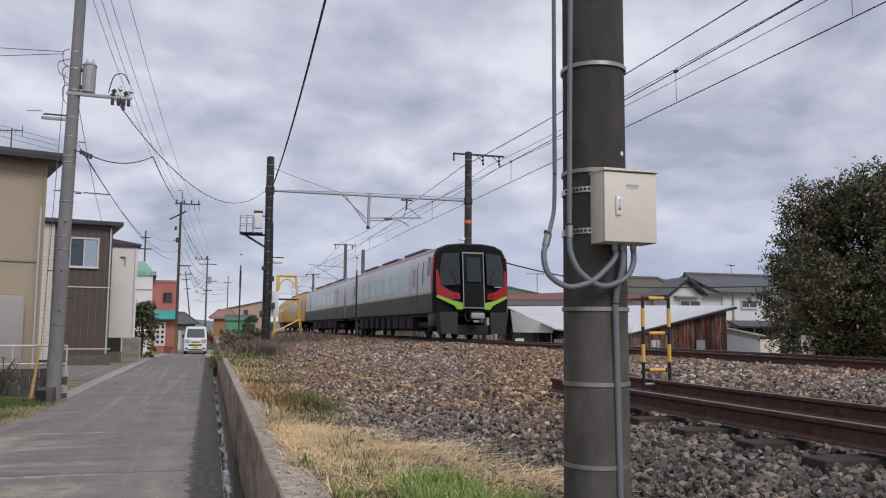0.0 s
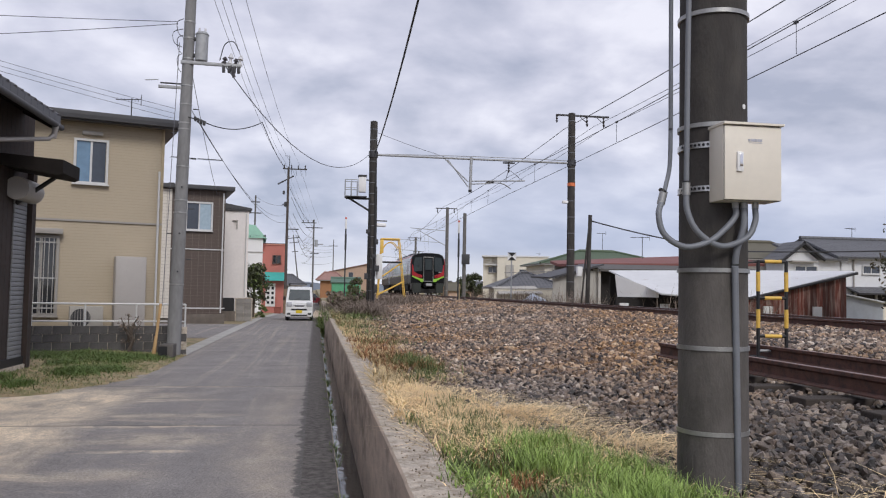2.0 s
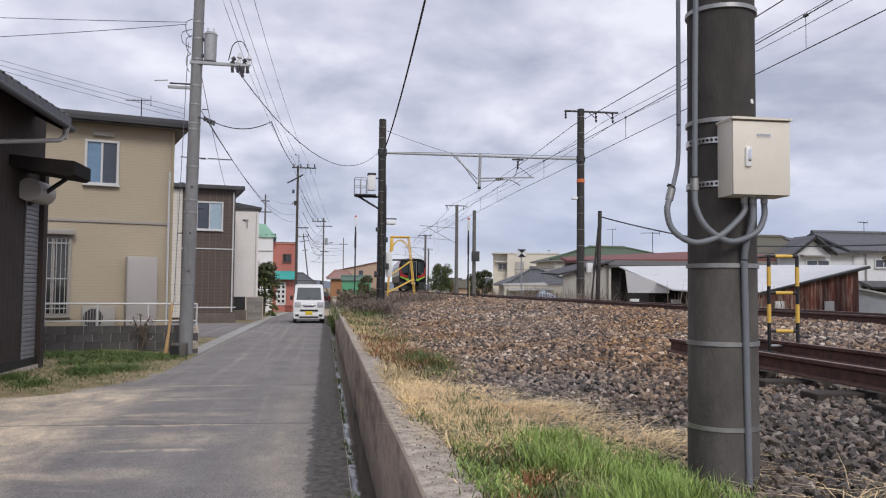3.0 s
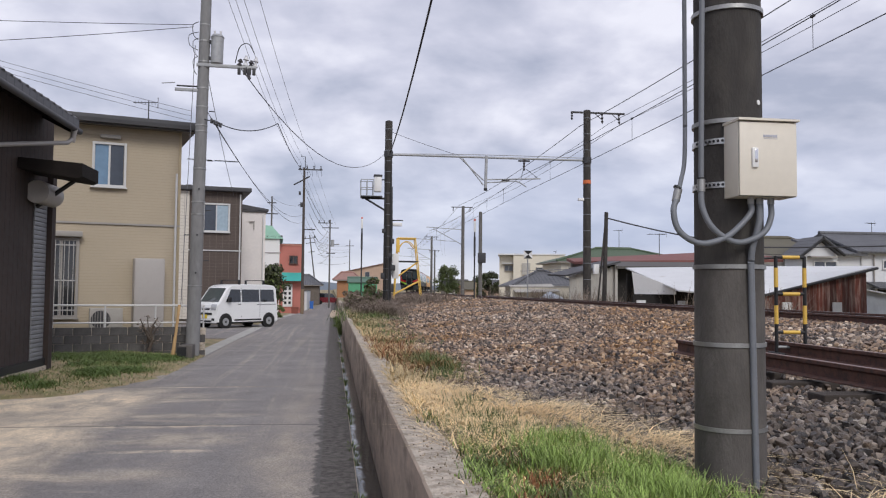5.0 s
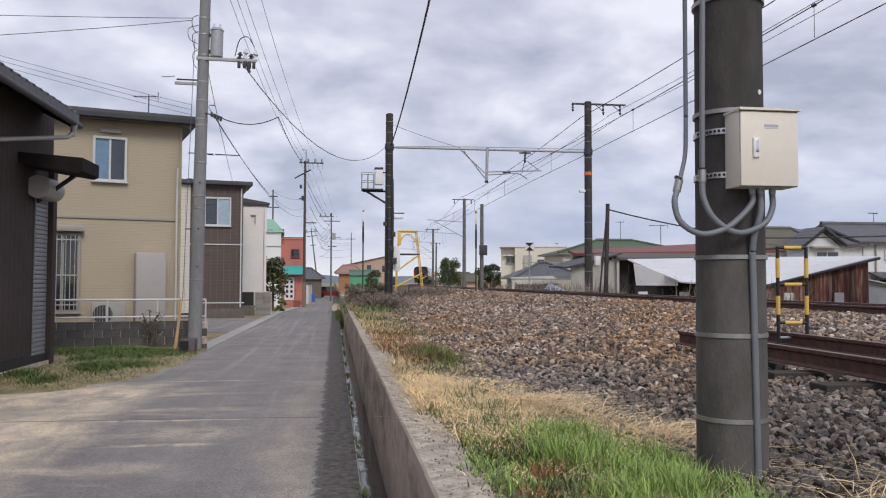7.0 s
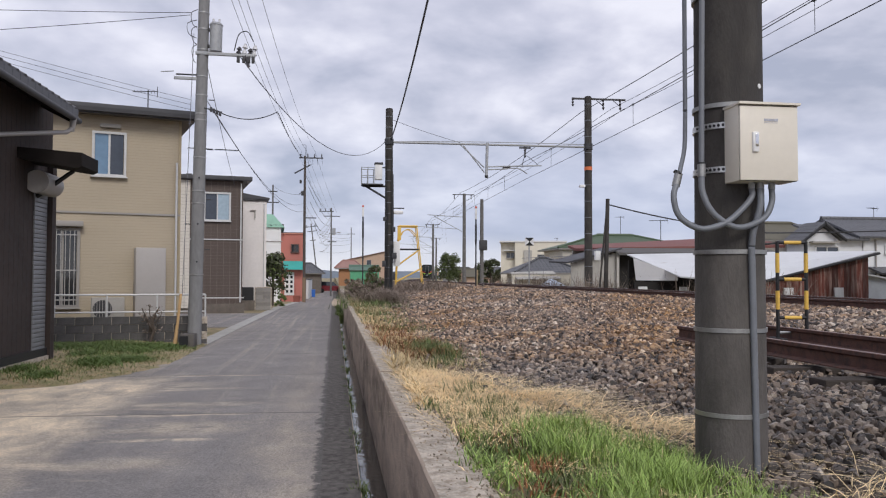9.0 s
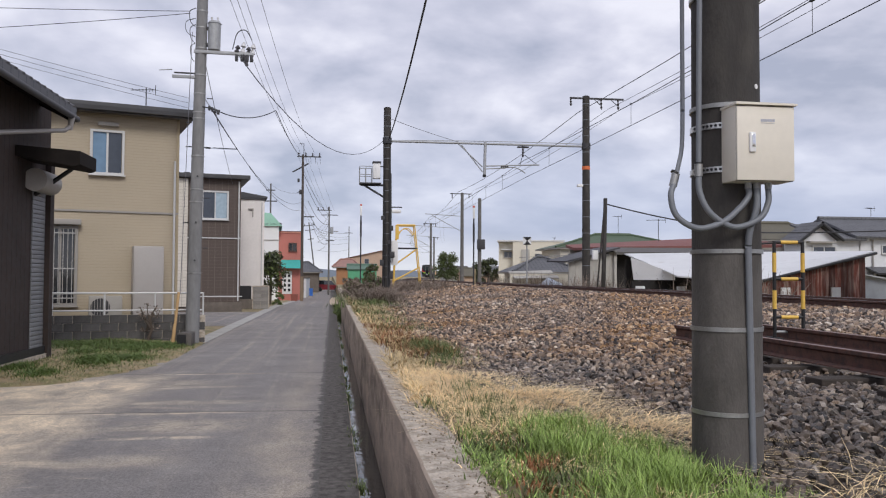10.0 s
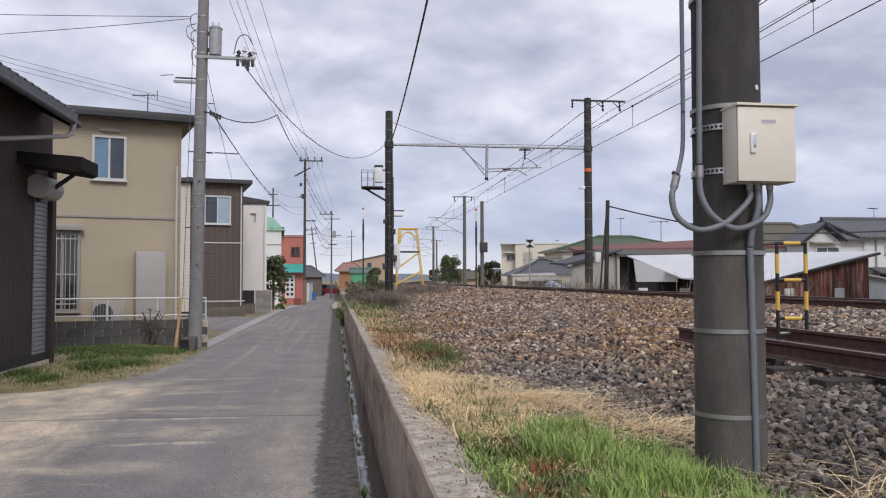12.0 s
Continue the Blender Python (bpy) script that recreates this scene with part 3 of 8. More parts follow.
MAIN_S = [-30, 0, 40, 80] + [82 + 4 * i for i in range(16)] + [160, 200, 260, 330, 400]
for off in (-GAUGE / 2 - 0.033, GAUGE / 2 + 0.033):
    rail("rail", main_rail(off), MAIN_S, RAIL_RUST, RAIL_HEAD, "rusty steel running rail with a polished head")
SIDING_X, SIDING_Z, SIDING_END = 4.66, 0.975, 9.3
for off in (-GAUGE / 2 - 0.033, GAUGE / 2 + 0.033):
    rail("rail", lambda s, o=off: (SIDING_X + o, s, SIDING_Z, 0.0), [-12, 0, SIDING_END - (0.0 if off < 0 else -0.5)], RAIL_RUST, RAIL_HEAD_DULL, "dark rusty rail of a disused stub siding")


def build_sleepers():
    me = mesh_of(box(0, 0, -0.07, 2.0, 0.22, 0.14, bevel=0.012), "sleeper", SLEEPER)
    t = thing("track_sleepers", "weathered wooden sleepers bedded in the ballast under the rails", "sleepers", kind="structure")
    s = -6.0
    while s < 150:
        x, y, a = track(s)
        shared("sleeper", me, t, pose(x, y, RAIL_Z - 0.150, 0, 0, -math.degrees(a)))
        s += 0.62 if s < 60 else 1.24
    t2 = thing("siding_sleepers", "half-buried old sleepers of the stub siding", "sleepers", kind="structure")
    for i in range(13):
        shared("sleeper", me, t2, pose(SIDING_X + 0.03 * math.sin(i * 3), -2 + 0.78 * i, SIDING_Z - 0.185, 0, 0, 1.5 * math.sin(i * 2.1)))


build_sleepers()

# ---------------------------------------------------------------- rolling stock
SILVER = mat("stainless_side", (0.60, 0.62, 0.65), 0.42, 0.2, var=0.06, scale=1.5)
GREYLOW = mat("train_lower_grey", (0.036, 0.041, 0.037), 0.45, var=0.1, scale=2, spec=0.3)
LIME = mat("lime_band", (0.29, 0.56, 0.06), 0.4, var=0.05)
STRIPE = mat("side_stripe", (0.42, 0.47, 0.09), 0.45, var=0.1)
RED = mat("train_red", (0.36, 0.014, 0.022), 0.35, var=0.08)
PINK = mat("roof_pink", (0.42, 0.20, 0.21), 0.5, var=0.08)
MASK = mat("train_black_mask", (0.010, 0.0105, 0.012), 0.34, var=0.15, spec=0.10)
UNDER = mat("underfloor", (0.024, 0.022, 0.021), 0.8, var=0.35, scale=3)
ROOF = mat("train_roof", (0.09, 0.09, 0.10), 0.7, var=0.15)
TRAIN_YELLOW = mat("train_yellow", (0.72, 0.36, 0.05), 0.4, var=0.08)
TRAIN_GLASS = mat("train_glass", (0.026, 0.035, 0.036), 0.08, var=0.2, scale=0.8, spec=0.35)
# the sky's cyan reflection in the side windows is put into the base colour
SIDE_GLASS = mat("side_glass_sheen", (0.44, 0.59, 0.60), 0.22, var=0.15, scale=0.8, spec=0.3)
FRAME_LIGHT = mat("lettering_grey", (0.45, 0.45, 0.45), 0.5)
LAMP_RED = mat("tail_lamp", (0.32, 0.012, 0.016), 0.25)
CAR_L, CAR_PITCH = 20.8, 21.3
BODY = [(-1.40, 1.00), (-1.41, 1.60), (-1.41, 2.60), (-1.36, 3.15), (-1.22, 3.42), (-0.9, 3.56), (-0.4, 3.62), (0.4, 3.62), (0.9, 3.56), (1.22, 3.42), (1.36, 3.15), (1.41, 2.60), (1.41, 1.60), (1.40, 1.00)]


def loft(sections, cap=True):
    """Skin a list of (y, profile) sections with equal point counts."""
    bm = bmesh.new()
    rings = [[bm.verts.new((x, y if not callable(y) else y(x, z), z)) for x, z in prof] for y, prof in sections]
    n = len(rings[0])
    for p, q in zip(rings, rings[1:]):
        for k in range(n):
            bm.faces.new((p[k], p[(k + 1) % n], q[(k + 1) % n], q[k]))
    if cap:
        bm.faces.new(rings[0])
        bm.faces.new(rings[-1][::-1])
    bmesh.ops.recalc_face_normals(bm, faces=bm.faces[:])
    return bm


def clip_profile(z0, z1, grow):
    """The body's side skin between two heights, as a thin open band profile for one side at x<0."""
    pts = []
    for z in [z0 + (z1 - z0) * i / 6 for i in range(7)]:
        x = lerp_table(z, [(p[1], p[0]) for p in BODY[:7]])
        pts.append((x - grow, z))
    return pts


def side_band(z0, z1, y0, y1, side, grow=0.006, thick=0.03):
    out = clip_profile(z0, z1, grow)
    prof = [(x * -side, z) for x, z in out] + [((x + thick) * -side, z) for x, z in out[::-1]]
    return prism(prof, y0, y1)


def build_car(name, label, paint, lower, rear_cab):
    t = thing(name, label, "train car", group="train cars")
    h = CAR_L / 2
    yb = -h + (0.55 if rear_cab else 0.0)
    part("body", loft([(yb, BODY), (h - 0.3, BODY)]), paint, t)
    for side in (-1, 1):
        part("lower_panel", side_band(1.0, 1.72, yb, h - 0.3, side, 0.004), lower, t)
        if lower is GREYLOW:
            part("stripe", side_band(1.74, 1.79, yb, h - 0.3, side, 0.005), STRIPE, t, "thin yellow-green stripe")
            part("cantrail", side_band(3.28, 3.46, yb, h - 0.3, side, 0.004), PINK, t, "pinkish red band under the roof edge")
        # doors near both ends, passenger windows between
        for dy in (-h + 3.3, h - 3.2):
            d = part("door", side_band(1.82, 2.95, dy - 0.48, dy + 0.48, side, 0.012), SILVER if lower is GREYLOW else paint, t)
            part("door_gap", side_band(1.12, 3.0, dy - 0.56, dy - 0.48, side, 0.009), BLACK, d)
            part("door_gap", side_band(1.12, 3.0, dy + 0.48, dy + 0.54, side, 0.009), BLACK, d)
            part("door_window", side_band(2.05, 2.78, dy - 0.22, dy + 0.22, side, 0.017), TRAIN_GLASS, d)
        me = None
        for k in range(7):
            wy = -5.4 + k * 1.75
            if me is None:
                o = part("window", side_band(1.95, 2.80, -0.76, 0.76, side, 0.010), SIDE_GLASS, t)
                me = o.data
                o.location.y = wy
            else:
                shared("window", me, t, pose(0, wy, 0))
    # dark box added to block daylight between the equipment boxes
    part("tank", box(0, 0, 0.58, 1.0, 10.5, 0.6), UNDER, t)
    part("underframe", box(0, 0, 0.95, 2.5, CAR_L - 1.0, 0.18), UNDER, t)
    r = random.Random(5)
    for k in range(9):
        y = -5.6 + k * 1.4
        for sx in (-0.85, 0.85):
            part("equipment_box", box(sx, y, 0.60 + 0.05 * r.random(), 0.75, 0.75 + 0.5 * r.random(), 0.5, bevel=0.03), UNDER, t)
    for by in (-7.1, 7.1):
        g = part("bogie", box(0, by, 0.55, 2.1, 2.6, 0.22, bevel=0.04), UNDER, t)
        for wy in (-1.05, 1.05):
            for sx in (-0.56, 0.56):
                part("wheel", rod((sx - 0.06, by + wy, 0.43), (sx + 0.06, by + wy, 0.43), 0.43, seg=20), UNDER, g)
            for sx in (-1.0, 1.0):
                part("axle_box", box(sx, by + wy, 0.45, 0.22, 0.34, 0.32, bevel=0.04), UNDER, g)
    for k in range(3):
        part("roof_unit", box(0, -5.0 + 5 * k, 3.63, 1.9, 3.6, 0.12, bevel=0.04), ROOF, t)
    part("gangway", box(0, h - 0.15, 2.1, 1.2, 0.5, 2.1, bevel=0.05), BLACK, t)
    if rear_cab:
        build_cab(t, yb)
    return t


def build_cab(t, yb):
    """The flat-fronted driving end with a gangway door, black mask, red shoulders and lime chevrons."""
    def face(x, z):
        return yb - 0.55 + 0.16 * (abs(x) / 1.4) ** 3 * 1.6 + max(0, z - 1.9) * 0.16
    prof = BODY
    inner = [(x * 0.985, z if z < 3.3 else z - 0.02) for x, z in prof]
    part("cab", loft([(yb + 0.003, prof), (lambda x, z: face(x, z) + 0.12, prof), (lambda x, z: face(x, z), [(x * 0.94, 1.03 if z < 1.1 else z * 0.985) for x, z in prof])]), MASK, t, "glossy black front mask")
    def plate(name, pts, material, off, label="", thick=0.03):
        bm = bmesh.new()
        a = [bm.verts.new((x, face(x, z) - off, z)) for x, z in pts]
        b = [bm.verts.new((x, face(x, z) - off + thick, z)) for x, z in pts]
        n = len(pts)
        bm.faces.new(a)
        bm.faces.new(b[::-1])
        for i in range(n):
            bm.faces.new((a[i], b[i], b[(i + 1) % n], a[(i + 1) % n]))
        bmesh.ops.recalc_face_normals(bm, faces=bm.faces[:])
        return part(name, bm, material, t, label)
    for s in (-1, 1):
        plate("windscreen", [(s * 0.50, 2.05), (s * 1.18, 1.98), (s * 1.20, 2.6), (s * 1.10, 3.2), (s * 0.50, 3.25)], TRAIN_GLASS, 0.012)
        plate("red_shoulder", [(s * 0.50, 1.50), (s * 0.52, 1.70), (s * 0.86, 1.80), (s * 1.16, 2.0), (s * 1.25, 2.6), (s * 1.32, 2.6), (s * 1.33, 1.8), (s * 1.30, 1.66), (s * 0.8, 1.48)], RED, 0.010, "red lamp surround")
        part("red_corner", side_band(1.72, 3.1, yb - 0.10, yb + 0.16, s, 0.008), RED, t, "red corner pillar")
        plate("chevron", [(s * 0.40, 1.12), (s * 0.40, 1.36), (s * 0.75, 1.44), (s * 1.31, 1.66), (s * 1.32, 1.56), (s * 0.72, 1.26), (s * 0.62, 1.12)], LIME, 0.020, "lime-green chevron")
        plate("tail_lamp", [(s * 0.60, 1.56), (s * 0.60, 1.66), (s * 0.76, 1.70), (s * 0.76, 1.59)], LAMP_RED, 0.03, "dark red tail lamp")
        part("plough_skirt", loft([(yb - 0.60, [(s * 0.62, 0.22), (s * 1.18, 0.22), (s * 1.28, 1.02), (s * 0.60, 1.02)]), (yb - 0.15, [(s * 0.72, 0.22), (s * 1.24, 0.22), (s * 1.34, 1.02), (s * 0.70, 1.02)])]), GREYLOW, t)
        part("cab_side_window", side_band(2.40, 3.12, yb + 0.30, yb + 0.72, s, 0.014), TRAIN_GLASS, t)
        part("cab_door_slot", side_band(2.10, 3.00, yb + 1.30, yb + 1.40, s, 0.012), BLACK, t)
        part("skirt_end", box(s * 1.27, yb + 0.5, 0.74, 0.05, 1.0, 0.50, bevel=0.02), GREYLOW, t)
        part("jumper_cable", tube(bez([(s * 0.30, yb - 0.55, 1.02), (s * 0.36, yb - 0.72, 0.78), (s * 0.24, yb - 0.80, 0.66), (s * 0.12, yb - 0.70, 0.80)], 12), 0.022), BLACK, t)
        part("wiper", rod((s * 0.6, face(0.6, 2.05) - 0.04, 2.02), (s * 0.85, face(0.8, 2.7) - 0.04, 2.6), 0.012, seg=6), BLACK, t)
    part("cross_plate", box(0, yb - 0.35, 0.36, 1.5, 0.1, 0.36, bevel=0.03), UNDER, t)
    door = plate("gangway_door", [(-0.36, 1.20), (0.36, 1.20), (0.36, 3.22), (-0.36, 3.22)], MASK, 0.05, "", 0.06)
    for pts in ([(-0.40, 1.16), (0.40, 1.16), (0.40, 1.20), (-0.40, 1.20)], [(-0.40, 3.22), (0.40, 3.22), (0.40, 3.27), (-0.40, 3.27)], [(-0.40, 1.2), (-0.37, 1.2), (-0.37, 3.22), (-0.40, 3.22)], [(0.37, 1.2), (0.40, 1.2), (0.40, 3.22), (0.37, 3.22)]):
        o = plate("door_frame", pts, mat("door_frame_grey", (0.27, 0.27, 0.265), 0.5), 0.065, "bare metal door frame", 0.05)
    plate("door_window", [(-0.26, 2.15), (0.26, 2.15), (0.26, 3.08), (-0.26, 3.08)], TRAIN_GLASS, 0.056)
    part("coupler", box(0, yb - 0.72, 0.88, 0.34, 0.6, 0.32, bevel=0.05), UNDER, t, "dark automatic coupler")
    part("coupler_head", box(0, yb - 1.0, 0.88, 0.5, 0.16, 0.22, bevel=0.05), STEEL, t)
    part("number_bars", box(0.92, face(0.92, 2.0) - 0.02, 1.97, 0.26, 0.02, 0.035), FRAME_LIGHT, t, "small white lettering reduced to a bar")


CARS = [build_car("train_car", "silver rear train car with a black cab end and lime stripe", SILVER, GREYLOW, True),
        build_car("train_car", "silver middle train car with lime stripe", SILVER, GREYLOW, False),
        build_car("train_car", "yellow train car coupled ahead of the silver ones", TRAIN_YELLOW, TRAIN_YELLOW, False),
        build_car("train_car", "yellow train car coupled ahead of the silver ones", TRAIN_YELLOW, TRAIN_YELLOW, False)]


def widen(cars, k):
    """Bring the car bodies to their full width."""
    done = set()
    for c in cars:
        for o in c.children_recursive:
            if o.type == "MESH" and o.data.name not in done and not o.name.startswith(("wheel", "axle", "bogie")):
                done.add(o.data.name)
                for v in o.data.vertices:
                    v.co.x *= k


widen(CARS, 1.05)
TRAIN_S0, TRAIN_V = 28.75, 20.0

# ---------------------------------------------------------------- delivery van
VAN_WHITE = mat("van_white", (0.76, 0.77, 0.78), 0.3, var=0.03, scale=2)
HEADLAMP = mat("headlamp", (0.55, 0.57, 0.6), 0.12, 0.3, var=0.1)
PLATE_YELLOW = mat("plate_yellow", (0.70, 0.52, 0.03), 0.5, var=0.05)


def build_van():
    """A small one-box van; its nose is at -y."""
    t = thing("van", "small white one-box delivery van with a yellow number plate", "van")
    half = 0.7375
    # side profile (y, z), nose at -1.7
    side = [(-1.70, 0.26), (-1.70, 0.72), (-1.66, 0.98), (-1.52, 1.10), (-1.06, 1.74), (-0.86, 1.84), (-0.3, 1.885), (1.2, 1.88), (1.55, 1.83), (1.64, 1.70), (1.695, 1.0), (1.70, 0.26)]
    bm = bmesh.new()
    def width(z):
        return half - max(0, z - 1.0) * 0.085
    rings = []
    for f in (-1.0, -0.94, 0.94, 1.0):
        ins = 0.03 if abs(f) == 1.0 else 0.0
        rings.append([bm.verts.new((f * width(z), y * (1 - ins * 0.6), z - (ins if z > 1.7 else 0))) for y, z in side])
    n = len(side)
    for p, q in zip(rings, rings[1:]):
        for k in range(n):
            bm.faces.new((p[k], p[(k + 1) % n], q[(k + 1) % n], q[k]))
    bm.faces.new(rings[0])
    bm.faces.new(rings[-1][::-1])
    bmesh.ops.recalc_face_normals(bm, faces=bm.faces[:])
    part("body", bm, VAN_WHITE, t)
    def quad(pts, th):
        b = bmesh.new()
        p = [Vector(q) for q in pts]
        nn = (p[1] - p[0]).cross(p[2] - p[0]).normalized() * th
        a = [b.verts.new(q) for q in p]
        c = [b.verts.new(q - nn) for q in p]
        b.faces.new(a)
        b.faces.new(c[::-1])
        for i in range(len(p)):
            b.faces.new((a[i], c[i], c[(i + 1) % len(p)], a[(i + 1) % len(p)]))
        bmesh.ops.recalc_face_normals(b, faces=b.faces[:])
        return b
    # windscreen base lighter than the other glass, imitating reflected sky
    part("windscreen", quad([(-0.60, -1.515, 1.13), (0.60, -1.515, 1.13), (0.55, -1.095, 1.715), (-0.55, -1.095, 1.715)], 0.03), glass_mat("van_screen_sheen", (0.085, 0.10, 0.10)), t)
    for s in (-1, 1):
        def sd(y, z, o=0.008):
            return (s * (width(z) + o), y, z)
        for y0, y1, y2, y3 in ((-1.22, -0.42, -0.42, -0.93), (-0.34, 0.62, 0.62, -0.34), (0.70, 1.50, 1.47, 0.70)):
            pts = [sd(y0, 1.12), sd(y1, 1.12), sd(y2, 1.66), sd(y3, 1.66)]
            part("side_window", quad(pts if s > 0 else pts[::-1], 0.02), GLASS, t)
        part("headlamp", box(s * 0.54, -1.675, 0.90, 0.30, 0.12, 0.25, bevel=0.05), HEADLAMP, t)
        mir = part("mirror", box(s * 0.84, -1.10, 1.22, 0.13, 0.10, 0.22, bevel=0.03), BLACK, t)
        part("tail_lamp", box(s * 0.66, 1.66, 1.0, 0.10, 0.08, 0.4, bevel=0.02), LAMP_DULL, t)
        part("sill", box(s * 0.715, 0.0, 0.34, 0.05, 1.5, 0.08, bevel=0.01), BLACK, t)
        part("door_seam", quad([sd(-0.38, 0.45, 0.003), sd(-0.36, 0.45, 0.003), sd(-0.36, 1.7, 0.003), sd(-0.38, 1.7, 0.003)], 0.004), BLACK, t)
        part("door_handle", box(s * 0.742, -0.48, 1.02, 0.03, 0.14, 0.03, bevel=0.008), BLACK, t)
    part("grille", box(0, -1.71, 0.62, 0.86, 0.04, 0.09, bevel=0.01), BLACK, t)
    part("upper_grille", box(0, -1.685, 0.80, 0.5, 0.04, 0.05, bevel=0.01), STEEL_DARK, t)
    part("bumper", box(0, -1.70, 0.37, 1.44, 0.09, 0.30, bevel=0.03), VAN_WHITE, t)
    part("lower_grille", box(0, -1.74, 0.30, 0.9, 0.04, 0.08, bevel=0.01), BLACK, t)
    part("number_plate", box(0, -1.75, 0.50, 0.33, 0.02, 0.165, bevel=0.004), PLATE_YELLOW, t, "yellow number plate")
    part("rear_window", quad([(0.55, 1.665, 1.15), (-0.55, 1.665, 1.15), (-0.52, 1.65, 1.62), (0.52, 1.65, 1.62)], 0.02), GLASS, t)
    part("floor_pan", box(0, 0, 0.24, 1.3, 3.2, 0.10), BLACK, t)
    # two roof carriers: feet on the gutters and a bar between them
    for y in (-0.42, 0.95):
        r = part("roof_carrier", rod((-0.60, y, 2.06), (0.60, y, 2.06), 0.016, seg=8), BLACK, t, "black roof carrier bar")
        for sx in (-1, 1):
            part("carrier_foot", box(sx * 0.60, y, 1.95, 0.05, 0.10, 0.24, bevel=0.012), BLACK, r)
    part("bonnet_trim", box(0, -1.70, 0.86, 0.66, 0.03, 0.03, bevel=0.006), CHROME, t)
    part("rear_bumper", box(0, 1.70, 0.40, 1.42, 0.08, 0.24, bevel=0.03), VAN_WHITE, t)
    for sx in (-1, 1):
        part("fog_lamp", box(sx * 0.56, -1.745, 0.38, 0.18, 0.02, 0.10, bevel=0.008), BLACK, t)
        part("slide_rail", box(sx * 0.735, 1.05, 1.00, 0.012, 1.1, 0.02), STEEL_DARK, t)
        part("rear_seam", box(sx * 0.737, 0.66, 1.05, 0.006, 0.012, 1.2), STEEL_DARK, t)
    for k, sx in enumerate((-0.25, 0.2)):
        part("wiper", rod((sx, -1.535, 1.12), (sx + 0.30, -1.44, 1.27), 0.008, seg=5), BLACK, t)
    wheels = []
    for wy in (-1.22, 1.18):
        for s in (-1, 1):
            part("wheel_arch", rod((s * 0.60, wy, 0.30), (s * 0.742, wy, 0.30), 0.34, seg=24), BLACK, t)
            w = new("wheel")
            w.parent = t
            w.matrix_basis = pose(s * 0.665, wy, 0.275)
            part("tyre", rod((-0.075, 0, 0), (0.082, 0, 0), 0.275, seg=28), RUBBER, w)
            part("rim", rod((-0.088, 0, 0), (0.095, 0, 0), 0.165, seg=20), STEEL, w)
            part("hub", rod((-0.100, 0, 0), (0.102, 0, 0), 0.05, seg=10), STEEL_DARK, w)
            wheels.append(w)
    return t, wheels


LAMP_DULL = mat("van_tail_lamp", (0.35, 0.02, 0.02), 0.25, var=0.1)
VAN, VAN_WHEELS = build_van()
# seconds, x, y, heading in degrees (0: nose towards -y; negative turns the nose to -x)
VAN_ROWS = [(0.0, -0.85, 60.0, 0), (0.5, -0.90, 57.5, 0), (1.0, -0.92, 54.8, 0), (1.5, -0.93, 51.6, 0), (2.0, -0.90, 47.4, 0), (2.5, -0.85, 44.0, 1), (3.0, -0.88, 41.4, 2), (3.4, -1.05, 39.9, -4), (3.8, -1.45, 38.9, -12), (4.2, -2.08, 38.2, -21), (4.5, -2.75, 37.7, -28), (4.8, -3.58, 37.3, -36), (5.0, -4.20, 37.05, -44), (5.2, -4.82, 36.9, -51), (5.5, -5.90, 36.6, -61), (5.8, -7.0, 36.4, -69), (6.4, -9.6, 35.8, -76), (7.5, -15, 34.8, -79), (12.0, -38, 30.5, -79)]


def motions():
    # the train leaves along the track, one row every half second for each car
    for i, car in enumerate(CARS):
        rows = []
        for k in range(25):
            t = 0.5 * k
            x, y, a = track(TRAIN_S0 + TRAIN_V * t + CAR_L / 2 + CAR_PITCH * i)
            rows.append((t, pose(x, y, RAIL_Z, 0, 0, -math.degrees(a))))
        walk(car, rows)
    walk(VAN, [(t, pose(x, y, fall(y) + 0.006, 0, 0, h)) for t, x, y, h in VAN_ROWS])
    # wheels roll with the distance covered; one row a frame keeps each turn small
    cum = [0.0]
    for a, b in zip(VAN_ROWS, VAN_ROWS[1:]):
        cum.append(cum[-1] + math.hypot(b[1] - a[1], b[2] - a[2]))
    table = [(r[0], c) for r, c in zip(VAN_ROWS, cum)]
    for w in VAN_WHEELS:
        base = w.matrix_basis.translation.copy()
        walk(w, [(k / 30, pose(*base, math.degrees(lerp_table(k / 30, table) / 0.275) % 360, 0, 0)) for k in range(0, 361)])

# ---------------------------------------------------------------- poles and overhead line


def pole_shell(r0, r1, z0, z1, material, parent, seg=28, name="shaft"):
    return part(name, rod((0, 0, z0), (0, 0, z1), r0, r1, seg), material, parent)


def strap(z, r, parent, h=0.022):
    return part("strap", rod((0, 0, z - h / 2), (0, 0, z + h / 2), r, r, 32), STRAP, parent)


def build_near_pole():
    """The concrete mast beside the camera with its control box and conduits."""
    t = thing("catenary_mast", "dark weathered concrete railway mast with steel straps and conduits", "mast", pose(2.04, 4.02, 0))
    R = 0.180
    pole_shell(R, R - 0.006, 0.30, 1.683, POLE_LOW, t, 40, "lower_shaft")
    pole_shell(R - 0.006, R - 0.020, 1.683, 8.0, POLE_DARK, t, 40, "upper_shaft")
    for z in (0.857, 1.285, 1.683, 2.43, 3.02, 3.75, 4.6):
        strap(z, R + 0.003, t)
    return t


build_near_pole()


